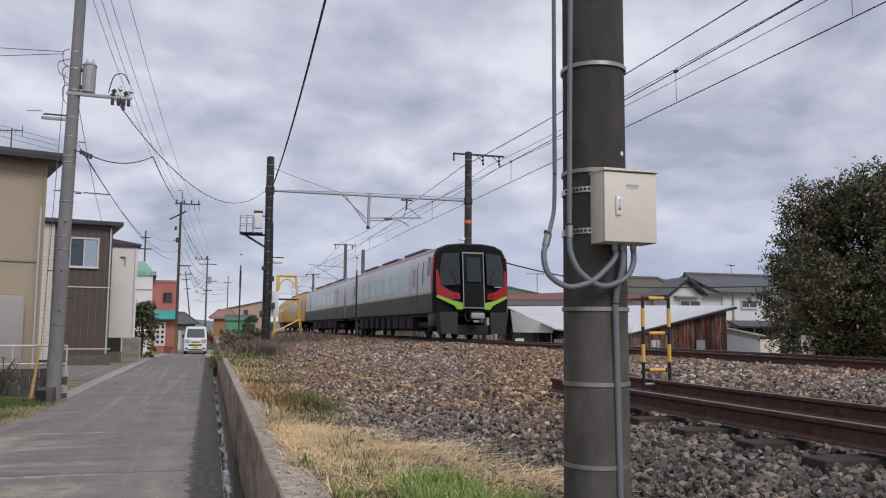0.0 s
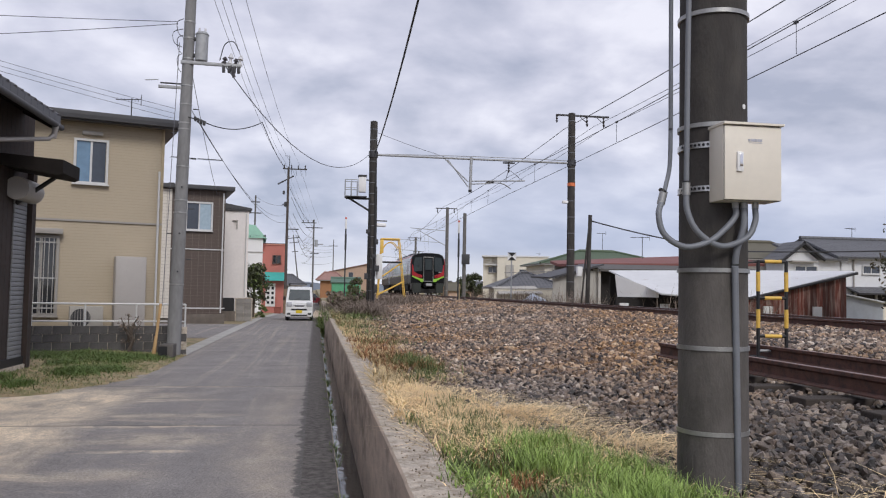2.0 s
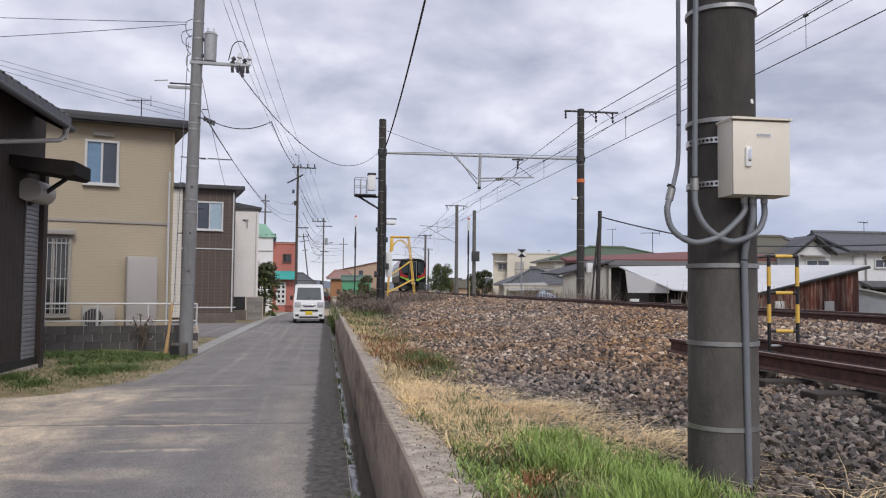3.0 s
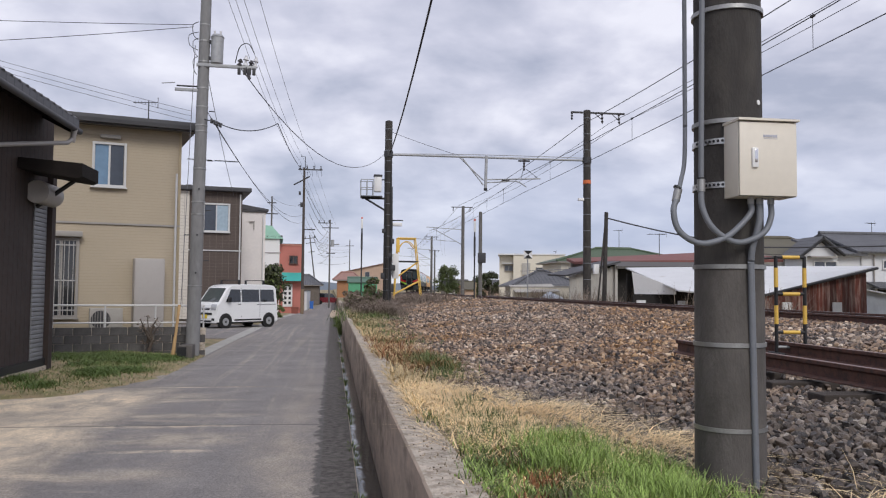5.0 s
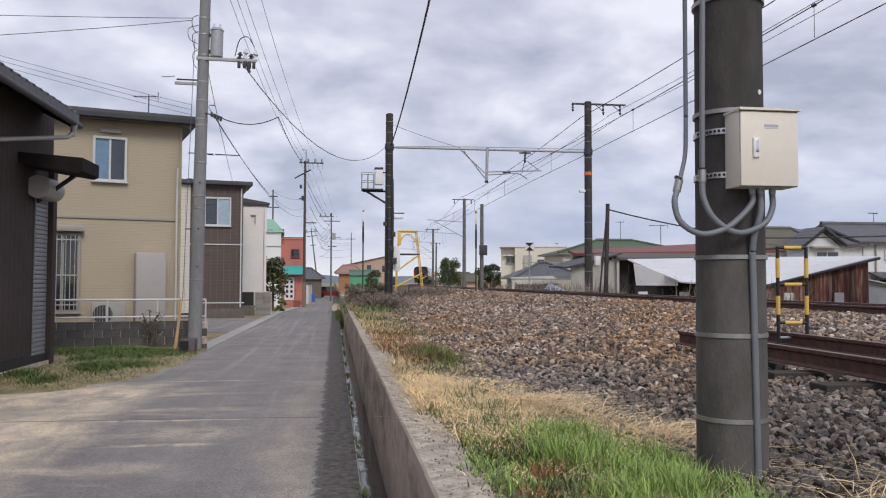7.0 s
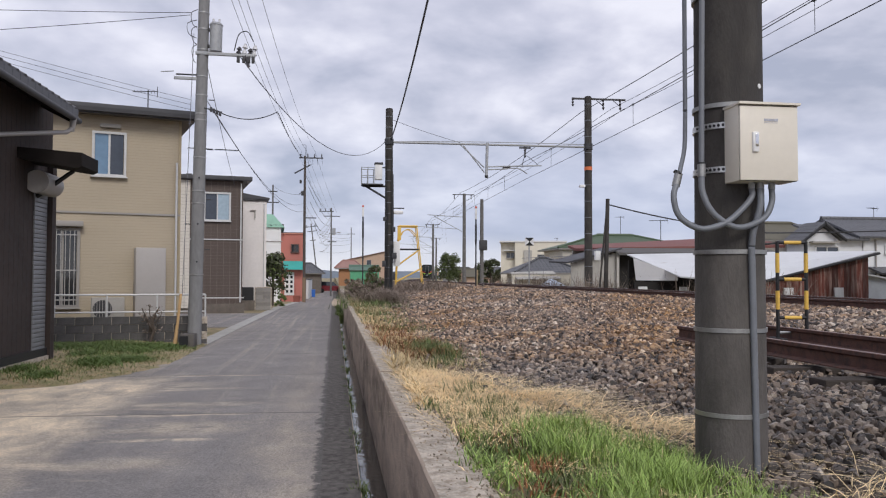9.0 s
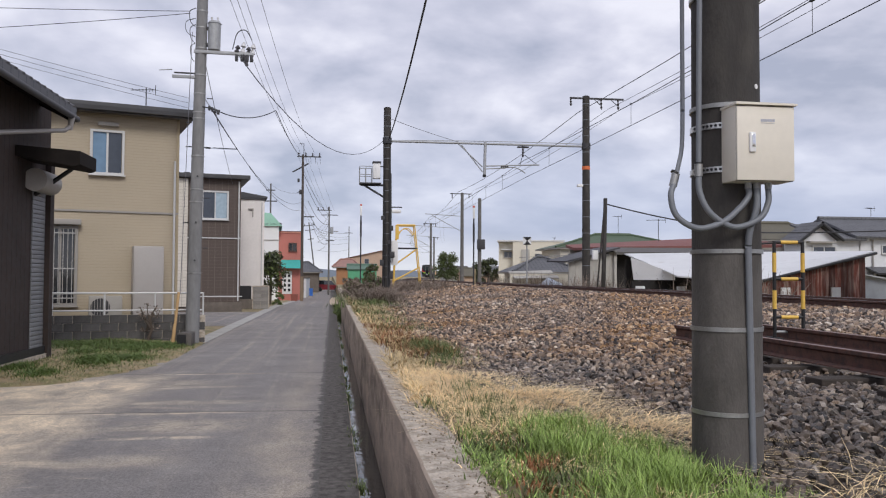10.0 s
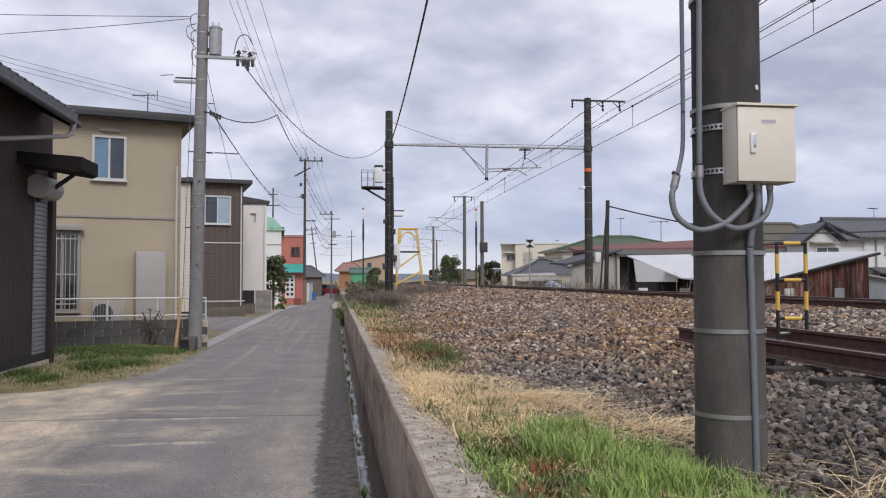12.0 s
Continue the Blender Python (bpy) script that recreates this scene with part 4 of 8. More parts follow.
def concrete_mast(x, y, z0, z1, r, label, name="catenary_mast", straps=14, material=None, m=None):
    t = thing(name, label, "mast", pose(x, y, 0))
    pole_shell(r, r * 0.85, z0, z1, material or POLE_DARK, t, 20)
    part("cap", rod((0, 0, z1), (0, 0, z1 + 0.03), r * 0.86, r * 0.6, 20), BLACK, t)
    for i in range(straps):
        z = z0 + 1.0 + (z1 - z0 - 1.4) * i / max(1, straps - 1)
        part("strap", rod((0, 0, z - 0.015), (0, 0, z + 0.015), r * (1 - 0.15 * (z - z0) / (z1 - z0)) + 0.008, seg=20), CONDUIT, t)
    return t


ML = concrete_mast(2.63, 40.0, 0.5, 9.87, 0.21, "dark concrete railway mast with steel bands and a small platform", straps=16)
MR = concrete_mast(12.80, 40.0, 0.3, 10.80, 0.21, "dark concrete railway mast carrying the beam over the track", straps=12)

# ---------------------------------------------------------------- houses (main volumes)
BEIGE = lines_mat("beige_siding", (0.45, 0.382, 0.287), (0.40, 0.335, 0.247), [(2, 0.075)], 0.12, 0.75, 0.05)
BROWN = lines_mat("brown_tile", (0.085, 0.062, 0.052), (0.16, 0.13, 0.115), [(0, 0.30), (2, 0.16)], 0.05, 0.6, 0.1)
CREAM = mat("cream_render", (0.79, 0.75, 0.73), 0.8, var=0.06, scale=0.8, bump=0.15)
PINKW = mat("pink_render", (0.52, 0.19, 0.155), 0.8, var=0.08, scale=1)
WOODD = lines_mat("dark_boards", (0.042, 0.029, 0.025), (0.014, 0.011, 0.010), [(1, 0.20)], 0.08, 0.85, 0.4)
SLATE = mat("dark_roof", (0.060, 0.060, 0.066), 0.6, var=0.2, scale=2)
ROOF_TILE = lines_mat("grey_roof_tile", (0.115, 0.118, 0.128), (0.04, 0.04, 0.045), [(0, 0.28), (1, 0.3)], 0.12, 0.6, 0.2)


def block_house(name, label, x, y, rz, w, d, h, wall, roof_h=0.25, over=0.45, roof=None):
    """A plain rectangular house; local origin at the front right corner, front along -x, depth along +y."""
    t = thing(name, label, "house", pose(x, y, 0, 0, 0, rz))
    part("wall", box(-w / 2, d / 2, h / 2 - 0.25, w, d, h + 0.5), wall, t)
    if roof:
        part("roof", box(-w / 2, d / 2, h + roof_h / 2, w + 2 * over, d + 2 * over, roof_h, bevel=0.03), roof, t)
    return t


H1 = block_house("house", "two-storey beige house with horizontal siding and a flat dark roof", -4.15, 22.6, 18, 7.5, 8.0, 5.76, BEIGE, 0.20, 0.38, SLATE)
H2 = block_house("house", "two-storey house clad in dark brown tiles", -4.45, 40.5, 12, 6.5, 7.0, 6.2, BROWN, 0.2, 0.4, SLATE)
H3 = block_house("house", "tall plain cream-white rendered house behind a block wall", -3.85, 47.0, 8, 4.5, 6.0, 5.85, CREAM, 0.12, 0.12, SLATE)
H4 = block_house("house", "mint-roofed white building beside the lane", -4.0, 62.0, 4, 4.0, 8.0, 5.3, WHITE, 0.2, 0.2, SLATE)
H5 = block_house("shop", "small salmon-pink two-storey shop with a teal awning", -2.35, 63.0, 4, 1.75, 7.0, 4.85, PINKW, 0.1, 0.05, SLATE)

# ---------------------------------------------------------------- control box and conduits on the near mast
SILVER_BAND = mat("perforated_band", (0.6, 0.6, 0.6), 0.3, 0.8, var=0.2, scale=20)


def build_control_box():
    t = thing("control_box", "ivory steel control box strapped to the concrete mast", "control box", pose(1.945, 3.72, 2.026))
    w, d, h = 0.305, 0.145, 0.378
    part("case", box(w / 2, d / 2 + 0.012, h / 2, w, d, h, bevel=0.004), IVORY, t)
    part("door", box(w / 2 + 0.001, 0.006, h / 2 - 0.004, w - 0.004, 0.014, h - 0.012, bevel=0.004), IVORY, t)
    part("rain_hood", prism([(-0.006, h - 0.004), (w + 0.010, h - 0.004), (w + 0.010, h + 0.006), (-0.006, h + 0.008)], -0.014, d + 0.015), IVORY, t)
    part("gasket", box(w / 2, 0.0125, h / 2 - 0.003, w - 0.006, 0.004, h - 0.006), BLACK, t)
    hd = part("handle", box(0.080, -0.006, h * 0.50, 0.034, 0.018, 0.100, bevel=0.0085), WHITE, t, "white recessed paddle handle")
    part("handle_slot", box(0.082, -0.0160, h * 0.52, 0.016, 0.004, 0.062, bevel=0.0018), CHROME, hd)
    lab = mat("label_ink", (0.42, 0.43, 0.50), 0.6)
    for k in range(6):
        part("label_bar", box(0.132 + 0.0125 * k, -0.0018, h * 0.79, 0.010, 0.002, 0.013), lab, t)
    part("label_rule", box(0.165, -0.0018, h * 0.755, 0.072, 0.002, 0.0015), lab, t)
    for x in (0.105, 0.150, 0.212):
        part("gland", rod((x, 0.085, -0.030), (x, 0.085, 0.004), 0.017, seg=14), STEEL, t)
    return t


build_control_box()


def build_conduits():
    t = thing("cable_conduit", "grey flexible conduits looping from the mast into the control box", "conduit")
    part("outer_conduit", tube([(1.786, 3.98, 8.0), (1.784, 3.98, 4.0), (1.784, 3.98, 2.42)] + bez([(1.784, 3.98, 2.40), (1.77, 3.96, 2.22), (1.712, 3.88, 2.10), (1.675, 3.83, 2.02)], 12), 0.0115, 12), CONDUIT, t)
    part("middle_conduit", tube([(1.855, 3.82, 8.0), (1.820, 3.82, 4.0), (1.800, 3.82, 2.6), (1.795, 3.82, 2.06)], 0.0135, 12), CONDUIT, t)
    part("outer_loop", tube(bez([(1.675, 3.83, 2.03), (1.645, 3.81, 1.95), (1.672, 3.80, 1.85), (1.775, 3.79, 1.792), (1.90, 3.785, 1.822), (1.99, 3.79, 1.89), (2.048, 3.80, 1.955), (2.050, 3.805, 2.0)], 48), 0.0150, 14), CONDUIT, t)
    part("middle_loop", tube(bez([(1.795, 3.82, 2.07), (1.797, 3.81, 1.97), (1.845, 3.79, 1.865), (1.965, 3.785, 1.800), (2.10, 3.79, 1.845), (2.153, 3.80, 1.925), (2.157, 3.805, 2.0)], 48), 0.0150, 14), CONDUIT, t)
    part("down_pipe", tube(bez([(2.095, 3.805, 2.0), (2.090, 3.80, 1.90), (2.062, 3.815, 1.78), (2.060, 3.828, 1.70)], 16) + [(2.072, 3.836, 1.2), (2.082, 3.838, 0.66), (2.085, 3.838, 0.45)], 0.0165, 14), CONDUIT, t)
    for x, y, z, tilt in ((1.672, 3.83, 2.035, 0.02), (1.795, 3.82, 2.085, 0.0)):
        part("coupling", rod((x - tilt * 0.4, y, z - 0.032), (x + tilt * 0.4, y, z + 0.032), 0.020, seg=16), STRAP, t, "bright metal coupling")
        part("coupling_ring", rod((x, y, z + 0.030), (x + tilt * 0.3, y, z + 0.038), 0.022, seg=16), BLACK, t)
    for z in (2.325, 2.10):
        o = part("perforated_band", rod((2.04, 4.02, z - 0.015), (2.04, 4.02, z + 0.015), 0.181, 0.181, 40), SILVER_BAND, t, "perforated steel mounting band")
        for k in range(14):
            a = radians(180 + 6 + k * 7)
            part("band_hole", rod((2.04 + 0.176 * math.cos(a), 4.02 + 0.176 * math.sin(a), z), (2.04 + 0.184 * math.cos(a), 4.02 + 0.184 * math.sin(a), z), 0.0075, seg=8), BLACK, o)
    part("tag", rod((2.127, 3.887, 2.53), (2.136, 3.873, 2.53), 0.013, seg=16), WHITE, t, "small round white tag")


build_conduits()

# ---------------------------------------------------------------- portal, cantilevers and wires of the overhead line
INSUL = mat("porcelain", (0.62, 0.62, 0.64), 0.25, var=0.05)
INSUL_D = mat("brown_insulator", (0.05, 0.045, 0.05), 0.3, var=0.1)


def insulator(parent, a, b, material=None, n=4):
    a, b = Vector(a), Vector(b)
    bm = bmesh.new()
    bm_rod(bm, a, b, 0.03, seg=8)
    for k in range(n):
        p, q = a.lerp(b, (k + 0.25) / n), a.lerp(b, (k + 0.75) / n)
        bm_rod(bm, p, q, 0.07, 0.042, 12)
    return part("insulator", bm, material or INSUL_D, parent)


def build_portal():
    t = thing("portal_beam", "galvanised tubular portal beam over the track with drop tube and steady arms", "portal beam")
    y = 40.0
    part("beam", rod((2.80, y, 8.22), (12.62, y, 8.22), 0.055, seg=12), STEEL, t)
    part("upper_stay", tube(sag((2.85, y, 8.26), (12.6, y, 8.34), -0.05, 6), 0.02), STEEL, t)
    part("drop_tube", rod((7.56, y, 8.3), (7.52, y, 6.66), 0.075, seg=12), STEEL, t)
    part("end_cap", rod((7.52, y, 6.66), (7.52, y, 6.54), 0.09, seg=10), BLACK, t)
    part("brace", rod((6.2, y, 8.18), (7.42, y, 7.05), 0.03), STEEL, t)
    part("brace", rod((6.35, y, 8.14), (7.42, y, 6.80), 0.03), STEEL, t)
    part("steady_arm", rod((7.56, y, 7.10), (10.35, y, 7.22), 0.035), STEEL, t)
    part("lower_arm", rod((7.56, y, 6.95), (8.6, y, 7.02), 0.03), STEEL, t)
    part("registration_arm", tube(bez([(8.3, y, 7.02), (9.0, y, 7.06), (9.3, y, 6.98), (9.62, y, 6.78)], 12), 0.03), STEEL, t, "curved registration arm")
    part("stay", rod((9.6, y, 8.2), (9.35, y, 7.2), 0.014), WIRE, t)
    part("stay", rod((9.6, y, 7.7), (10.2, y, 7.24), 0.014), WIRE, t)
    insulator(t, (9.5, y, 8.18), (9.5, y, 7.6))
    insulator(t, (8.35, y, 7.08), (8.75, y, 7.1))
    part("hanger_plate", box(9.5, y, 8.1, 0.6, 0.1, 0.08, bevel=0.02), STEEL_DARK, t)
    for x in (2.63, 12.8):
        part("clamp", rod((x, y, 8.08), (x, y, 8.38), 0.225, seg=20), STEEL_DARK, t)


build_portal()


def mast_arm(t, z, x0, x1):
    part("crossarm", box((x0 + x1) / 2, 0, z, x1 - x0, 0.09, 0.09, bevel=0.01), STEEL_DARK, t)
    for x in (x1 - 1.2, x1 - 0.3):
        part("arm_knee", rod((x - 0.35, 0, z - 0.05), (x, 0, z - 0.35), 0.02), STEEL_DARK, t)
        insulator(t, (x, 0, z + 0.02), (x + 0.02, 0, z - 0.55), n=3)
    insulator(t, (x0 + 0.05, 0, z), (x0 + 0.05, 0, z - 0.4), n=3)


mast_arm(MR, 10.70, -0.85, 2.0)
part("warning_band", rod((0, 0, 7.02), (0, 0, 7.20), 0.205, seg=20), mat("orange_band", (0.65, 0.16, 0.05), 0.5), MR, "orange warning band")
part("small_lamp", box(-0.35, -0.1, 6.2, 0.3, 0.2, 0.14, bevel=0.03), WHITE, MR)
part("lamp_bracket", rod((0, 0, 6.2), (-0.3, 0, 6.2), 0.03), STEEL_DARK, MR)


def dress_left_mast(t):
    part("platform", box(-0.83, 0, 6.08, 1.05, 0.8, 0.06, bevel=0.01), STEEL_DARK, t, "small maintenance platform")
    for z in (6.5, 6.9):
        for y in (-0.4, 0.4):
            part("guard_rail", rod((-1.35, y, z), (-0.75, y, z), 0.017), STEEL, t)
        part("guard_rail", rod((-1.35, -0.4, z), (-1.35, 0.4, z), 0.017), STEEL, t)
    for x in (-1.35, -1.05, -0.75):
        for y in (-0.4, 0.4):
            part("guard_post", rod((x, y, 6.08), (x, y, 6.9), 0.017), STEEL, t)
    part("platform_brace", rod((-1.2, 0, 6.05), (0, 0, 5.35), 0.05), STEEL_DARK, t)
    part("platform_brace", rod((-1.3, 0, 6.02), (0, 0, 6.02), 0.05), STEEL_DARK, t)
    part("relay_box", box(-0.52, -0.1, 6.70, 0.36, 0.35, 0.75, bevel=0.03), WHITE, t, "white equipment box")
    part("relay_hood", box(-0.52, -0.1, 7.12, 0.42, 0.4, 0.1, bevel=0.02), STEEL_DARK, t)
    part("relay_bracket", rod((-0.35, 0, 6.95), (0, 0, 6.95), 0.03), STEEL_DARK, t)
    part("lamp_head", box(0.46, -0.05, 4.74, 0.48, 0.30, 0.17, bevel=0.06), WHITE, t, "white flood lamp")
    part("lamp_arm", rod((0, 0, 4.95), (0.75, 0, 4.95), 0.03), STEEL_DARK, t)
    part("cable_riser", tube([(0.16, -0.16, 0.6), (0.17, -0.15, 4.0), (0.14, -0.15, 8.0)], 0.035), STEEL_DARK, t)
    part("cable_riser", tube([(0.05, -0.22, 0.6), (0.05, -0.21, 3.2)], 0.03), STEEL_DARK, t)
    part("equipment_case", box(0.42, 0.3, 2.70, 0.31, 0.3, 1.23, bevel=0.03), WHITE, t, "pale equipment case")
    for k, (dx, za, zb) in enumerate(((-0.15, 0.6, 6.0), (-0.08, 0.6, 5.2), (0.10, 0.6, 7.2), (0.19, 2.2, 6.6), (-0.19, 3.0, 8.0))):
        part("cable_riser", tube([(dx, -0.19, za), (dx + 0.02, -0.2, (za + zb) / 2), (dx, -0.19, zb)], 0.022, 6), BLACK, t)
    for dx, z, h in ((0.22, 3.9, 0.25), (-0.24, 2.2, 0.3), (0.22, 1.6, 0.4), (-0.2, 4.4, 0.2), (0.1, 3.2, 0.2)):
        part("small_box", box(dx, -0.16, z, 0.18, 0.16, h, bevel=0.02), STEEL_DARK, t)
    part("junction", box(0.26, -0.1, 2.6, 0.25, 0.25, 0.3, bevel=0.03), STEEL_DARK, t)


dress_left_mast(ML)


def cantilever_mast(s, side_x, z1, label):
    x, y, a = track(s)
    t = thing("catenary_mast", label, "mast", pose(x + side_x, y, 0, 0, 0, -math.degrees(a)))
    # paler than the near masts: distance haze is put into the concrete colour
    pole_shell(0.19, 0.15, 0.3, z1, POLE_FAR, t, 16)
    for k in range(6):
        strap(1.6 + k * 1.3, 0.2, t, 0.03)
    part("top_arm", box(-0.1, 0, z1 - 0.1, 2.2, 0.08, 0.08), STEEL_DARK, t)
    for dx in (-1.0, 0.7):
        insulator(t, (dx, 0, z1 - 0.1), (dx, 0, z1 - 0.55), n=3)
    part("cantilever", rod((0, 0, 7.55), (-3.7, 0, 7.75), 0.035), STEEL, t)
    part("cantilever_strut", rod((0, 0, 6.0), (-3.0, 0, 7.6), 0.035), STEEL, t)
    part("registration_arm", rod((-0.6, 0, 6.35), (-5.0, 0, 6.6), 0.025), STEEL, t)
    return t


cantilever_mast(80.0, 3.35, 9.9, "dark concrete mast, lightened for haze, with a cantilever arm over the track")
cantilever_mast(122.0, 3.3, 9.6, "dark concrete mast, lightened for haze, with a cantilever arm over the track")
cantilever_mast(165.0, 3.3, 9.6, "dark concrete mast, lightened for haze, with a cantilever arm over the track")
# far pole takes the paler concrete too, as haze would lighten it
M2 = concrete_mast(14.58, 80.0, 0.3, 9.35, 0.20, "dark concrete pole, lightened for haze, with a grey cabinet on it", straps=8, material=POLE_FAR)
part("cabinet", box(0.1, -0.25, 4.75, 0.75, 0.45, 1.0, bevel=0.03), STEEL_DARK, M2)


def wire_thing(name, label, spans, material=WIRE, r=0.012, seg=5, category="wire"):
    """One line of wire over several supports: spans is a list of points, sag is the last value of each."""
    t = thing(name, label, category)
    for (a, b, d) in spans:
        part("span", tube(sag(a, b, d, 14), r, seg), material, t, smooth=True)
    return t


SUP = [(-40.0, 0), (0.0, 0), (40.0, 0), (80.0, 0), (122.0, 0), (165.0, 0), (210.0, 0)]


def along(s, dx, z):
    x, y, a = track(s)
    return (x + dx * math.cos(a), y - dx * math.sin(a), z)


def build_overhead():
    for z0, drop, r, nm in ((6.50, 0.06, 0.011, "contact_wire"), (7.40, 0.28, 0.012, "messenger_wire")):
        sp = [(along(a[0], 0.05, z0), along(b[0], 0.05, z0), drop) for a, b in zip(SUP, SUP[1:])]
        t = wire_thing(nm, "thin dark overhead wire above the track", sp, WIRE, r)
        if nm == "messenger_wire":
            for (a, b, d) in sp[:5]:
                for k in range(1, 8):
                    u = k / 8
                    p = Vector(a).lerp(Vector(b), u)
                    top = p.z - d * 4 * u * (1 - u)
                    part("dropper", rod((p.x, p.y, 6.48), (p.x, p.y, top), 0.007, seg=4), WIRE, t)
                    part("clip", box(p.x, p.y, top, 0.05, 0.12, 0.05), WIRE, t)
    for dx, z in ((2.95, 9.98), (4.55, 10.2), (5.2, 10.2)):
        sp = [(along(a[0], dx, z), along(b[0], dx, z), 0.35) for a, b in zip(SUP, SUP[1:])]
        wire_thing("feeder_wire", "dark feeder wire carried on the masts", sp, WIRE, 0.017 if dx < 3 else 0.011)


build_overhead()
wire_thing("signal_cable", "thick black bundled cable strung between two railway masts", [((2.72, 40, 8.35), (1.70, 4.05, 9.0), 0.7)], WIRE, 0.028)
wire_thing("stay_wire", "thin stay wire from the mast down to the beam", [((2.63, 40, 9.4), (6.2, 40.1, 8.3), 0.05)], WIRE_GREY, 0.012)


def build_gantry():
    """The yellow A-frame beside the track."""
    t = thing("yellow_frame", "yellow painted steel A-frame stand beside the railway track", "frame", pose(5.4, 60.0, 0))
    for y in (-0.5, 0.5):
        for a, b in (((-0.95, y, 0.7), (-0.68, y, 5.3)), ((1.10, y, 0.7), (0.58, y, 5.3))):
            part("leg", rod(a, b, 0.042, seg=8), YELLOW, t)
        part("top_bar", rod((-0.72, y, 5.3), (0.62, y, 5.3), 0.06, seg=8), YELLOW, t)
        part("mid_bar", rod((-0.82, y, 3.6), (0.80, y, 3.6), 0.05, seg=8), STEEL_DARK, t)
        part("brace", rod((-0.80, y, 2.4), (0.78, y, 3.55), 0.04, seg=8), YELLOW, t)
        part("brace", rod((-0.9, y, 1.2), (1.0, y, 2.2), 0.04, seg=8), YELLOW, t)
        part("curved_brace", tube(bez([(-0.7, y, 4.4), (-0.35, y, 4.95), (0.1, y, 5.05), (0.55, y, 4.6)], 12), 0.035, 6), YELLOW, t)
    for z in (1.8, 3.6, 5.3):
        for x in (-0.80 + 0.03 * (z - 3.6), 0.80 - 0.1 * (z - 3.6)):
            part("cross_tie", rod((x, -0.5, z), (x, 0.5, z), 0.04, seg=8), YELLOW, t)
    part("sign_board", box(-0.72, -0.6, 4.72, 0.26, 0.05, 0.95, bevel=0.02), YELLOW, t, "plain yellow board")


build_gantry()


def sign_pole(x, y, z1, r, top, label):
    t = thing("signal_post", label, "post", pose(x, y, 0))
    part("post", rod((0, 0, 0.3), (0, 0, z1 - 0.5), r), STEEL_DARK, t)
    part("sleeve", rod((0, 0, z1 - 1.9), (0, 0, z1 - 0.9), r * 1.4), STEEL_DARK, t)
    part("marker", box(0, 0, z1 - 0.30, top, 0.1, 0.6, bevel=0.03), WHITE, t, "white marker plate")
    part("marker_cap", box(0, 0, z1 + 0.05, top * 1.05, 0.11, 0.12, bevel=0.03), mat("marker_red", (0.58, 0.14, 0.10), 0.6), t, "red cap")


sign_pole(1.71, 50.0, 5.85, 0.045, 0.12, "slim dark post with a red and white marker at its top")
sign_pole(7.6, 43.5, 5.3, 0.04, 0.12, "slim dark post with a red and white marker at its top")

SM = thing("track_marker", "short weathered ochre marker post beside the track", "post", pose(7.87, 44.67, 0))
OCHRE_POST = mat("ochre_post", (0.30, 0.235, 0.14), 0.8, var=0.25, scale=6)
part("post", rod((0, 0, 0.7), (0, 0, 1.71), 0.05, seg=10), OCHRE_POST, SM)
part("head", rod((0, 0, 1.69), (0, 0, 1.96), 0.085, 0.06, seg=10), OCHRE_POST, SM)


def build_trackside_gate():
    t = thing("trackside_stand", "yellow and black banded steel hurdle standing by the siding", "hurdle", pose(5.24, 8.80, 0.0, 0, 0, -6))
    z0, z1, w = 0.84, 1.975, 0.335
    for x in (-w / 2, w / 2):
        part("post", rod((x, 0, z0), (x, 0, z1), 0.021, seg=12), BLACK, t)
        for a, b in ((1.19, 1.405), (1.615, 1.84)):
            part("yellow_band", rod((x, 0, a), (x, 0, b), 0.0235, seg=12), YELLOW, t)
        part("foot", box(x, 0, z0 + 0.005, 0.07, 0.34, 0.04, bevel=0.01), BLACK, t)
    for z in (1.095, 1.537, z1 - 0.012):
        part("rung", rod((-w / 2, 0, z), (w / 2, 0, z), 0.019, seg=10), BLACK, t)
        part("yellow_band", rod((-w / 2 + 0.075, 0, z), (w / 2 - 0.06, 0, z), 0.0215, seg=10), YELLOW, t)
    part("base_bar", rod((-w / 2, 0, 0.925), (w / 2, 0, 0.925), 0.016), STEEL, t)
    part("top_arm", rod((-w / 2, 0, z1 - 0.02), (-w / 2 - 0.16, 0.02, z1 - 0.03), 0.012), BLACK, t)


build_trackside_gate()

# ---------------------------------------------------------------- utility poles along the lane




def utility_pole(x, y, z1, r, label, lean=0.0):
    t = thing("utility_pole", label, "utility pole", pose(x, y, 0, 0, lean, 0), group="utility poles along the lane")
    pole_shell(r, r * 0.68, -0.7, z1, POLE_LIGHT if y < 30 else POLE_FAR, t, 20)
    return t


UP1 = utility_pole(-3.30, 20.0, 11.0, 0.168, "light grey concrete utility pole with a transformer and crossarms", 0.9)


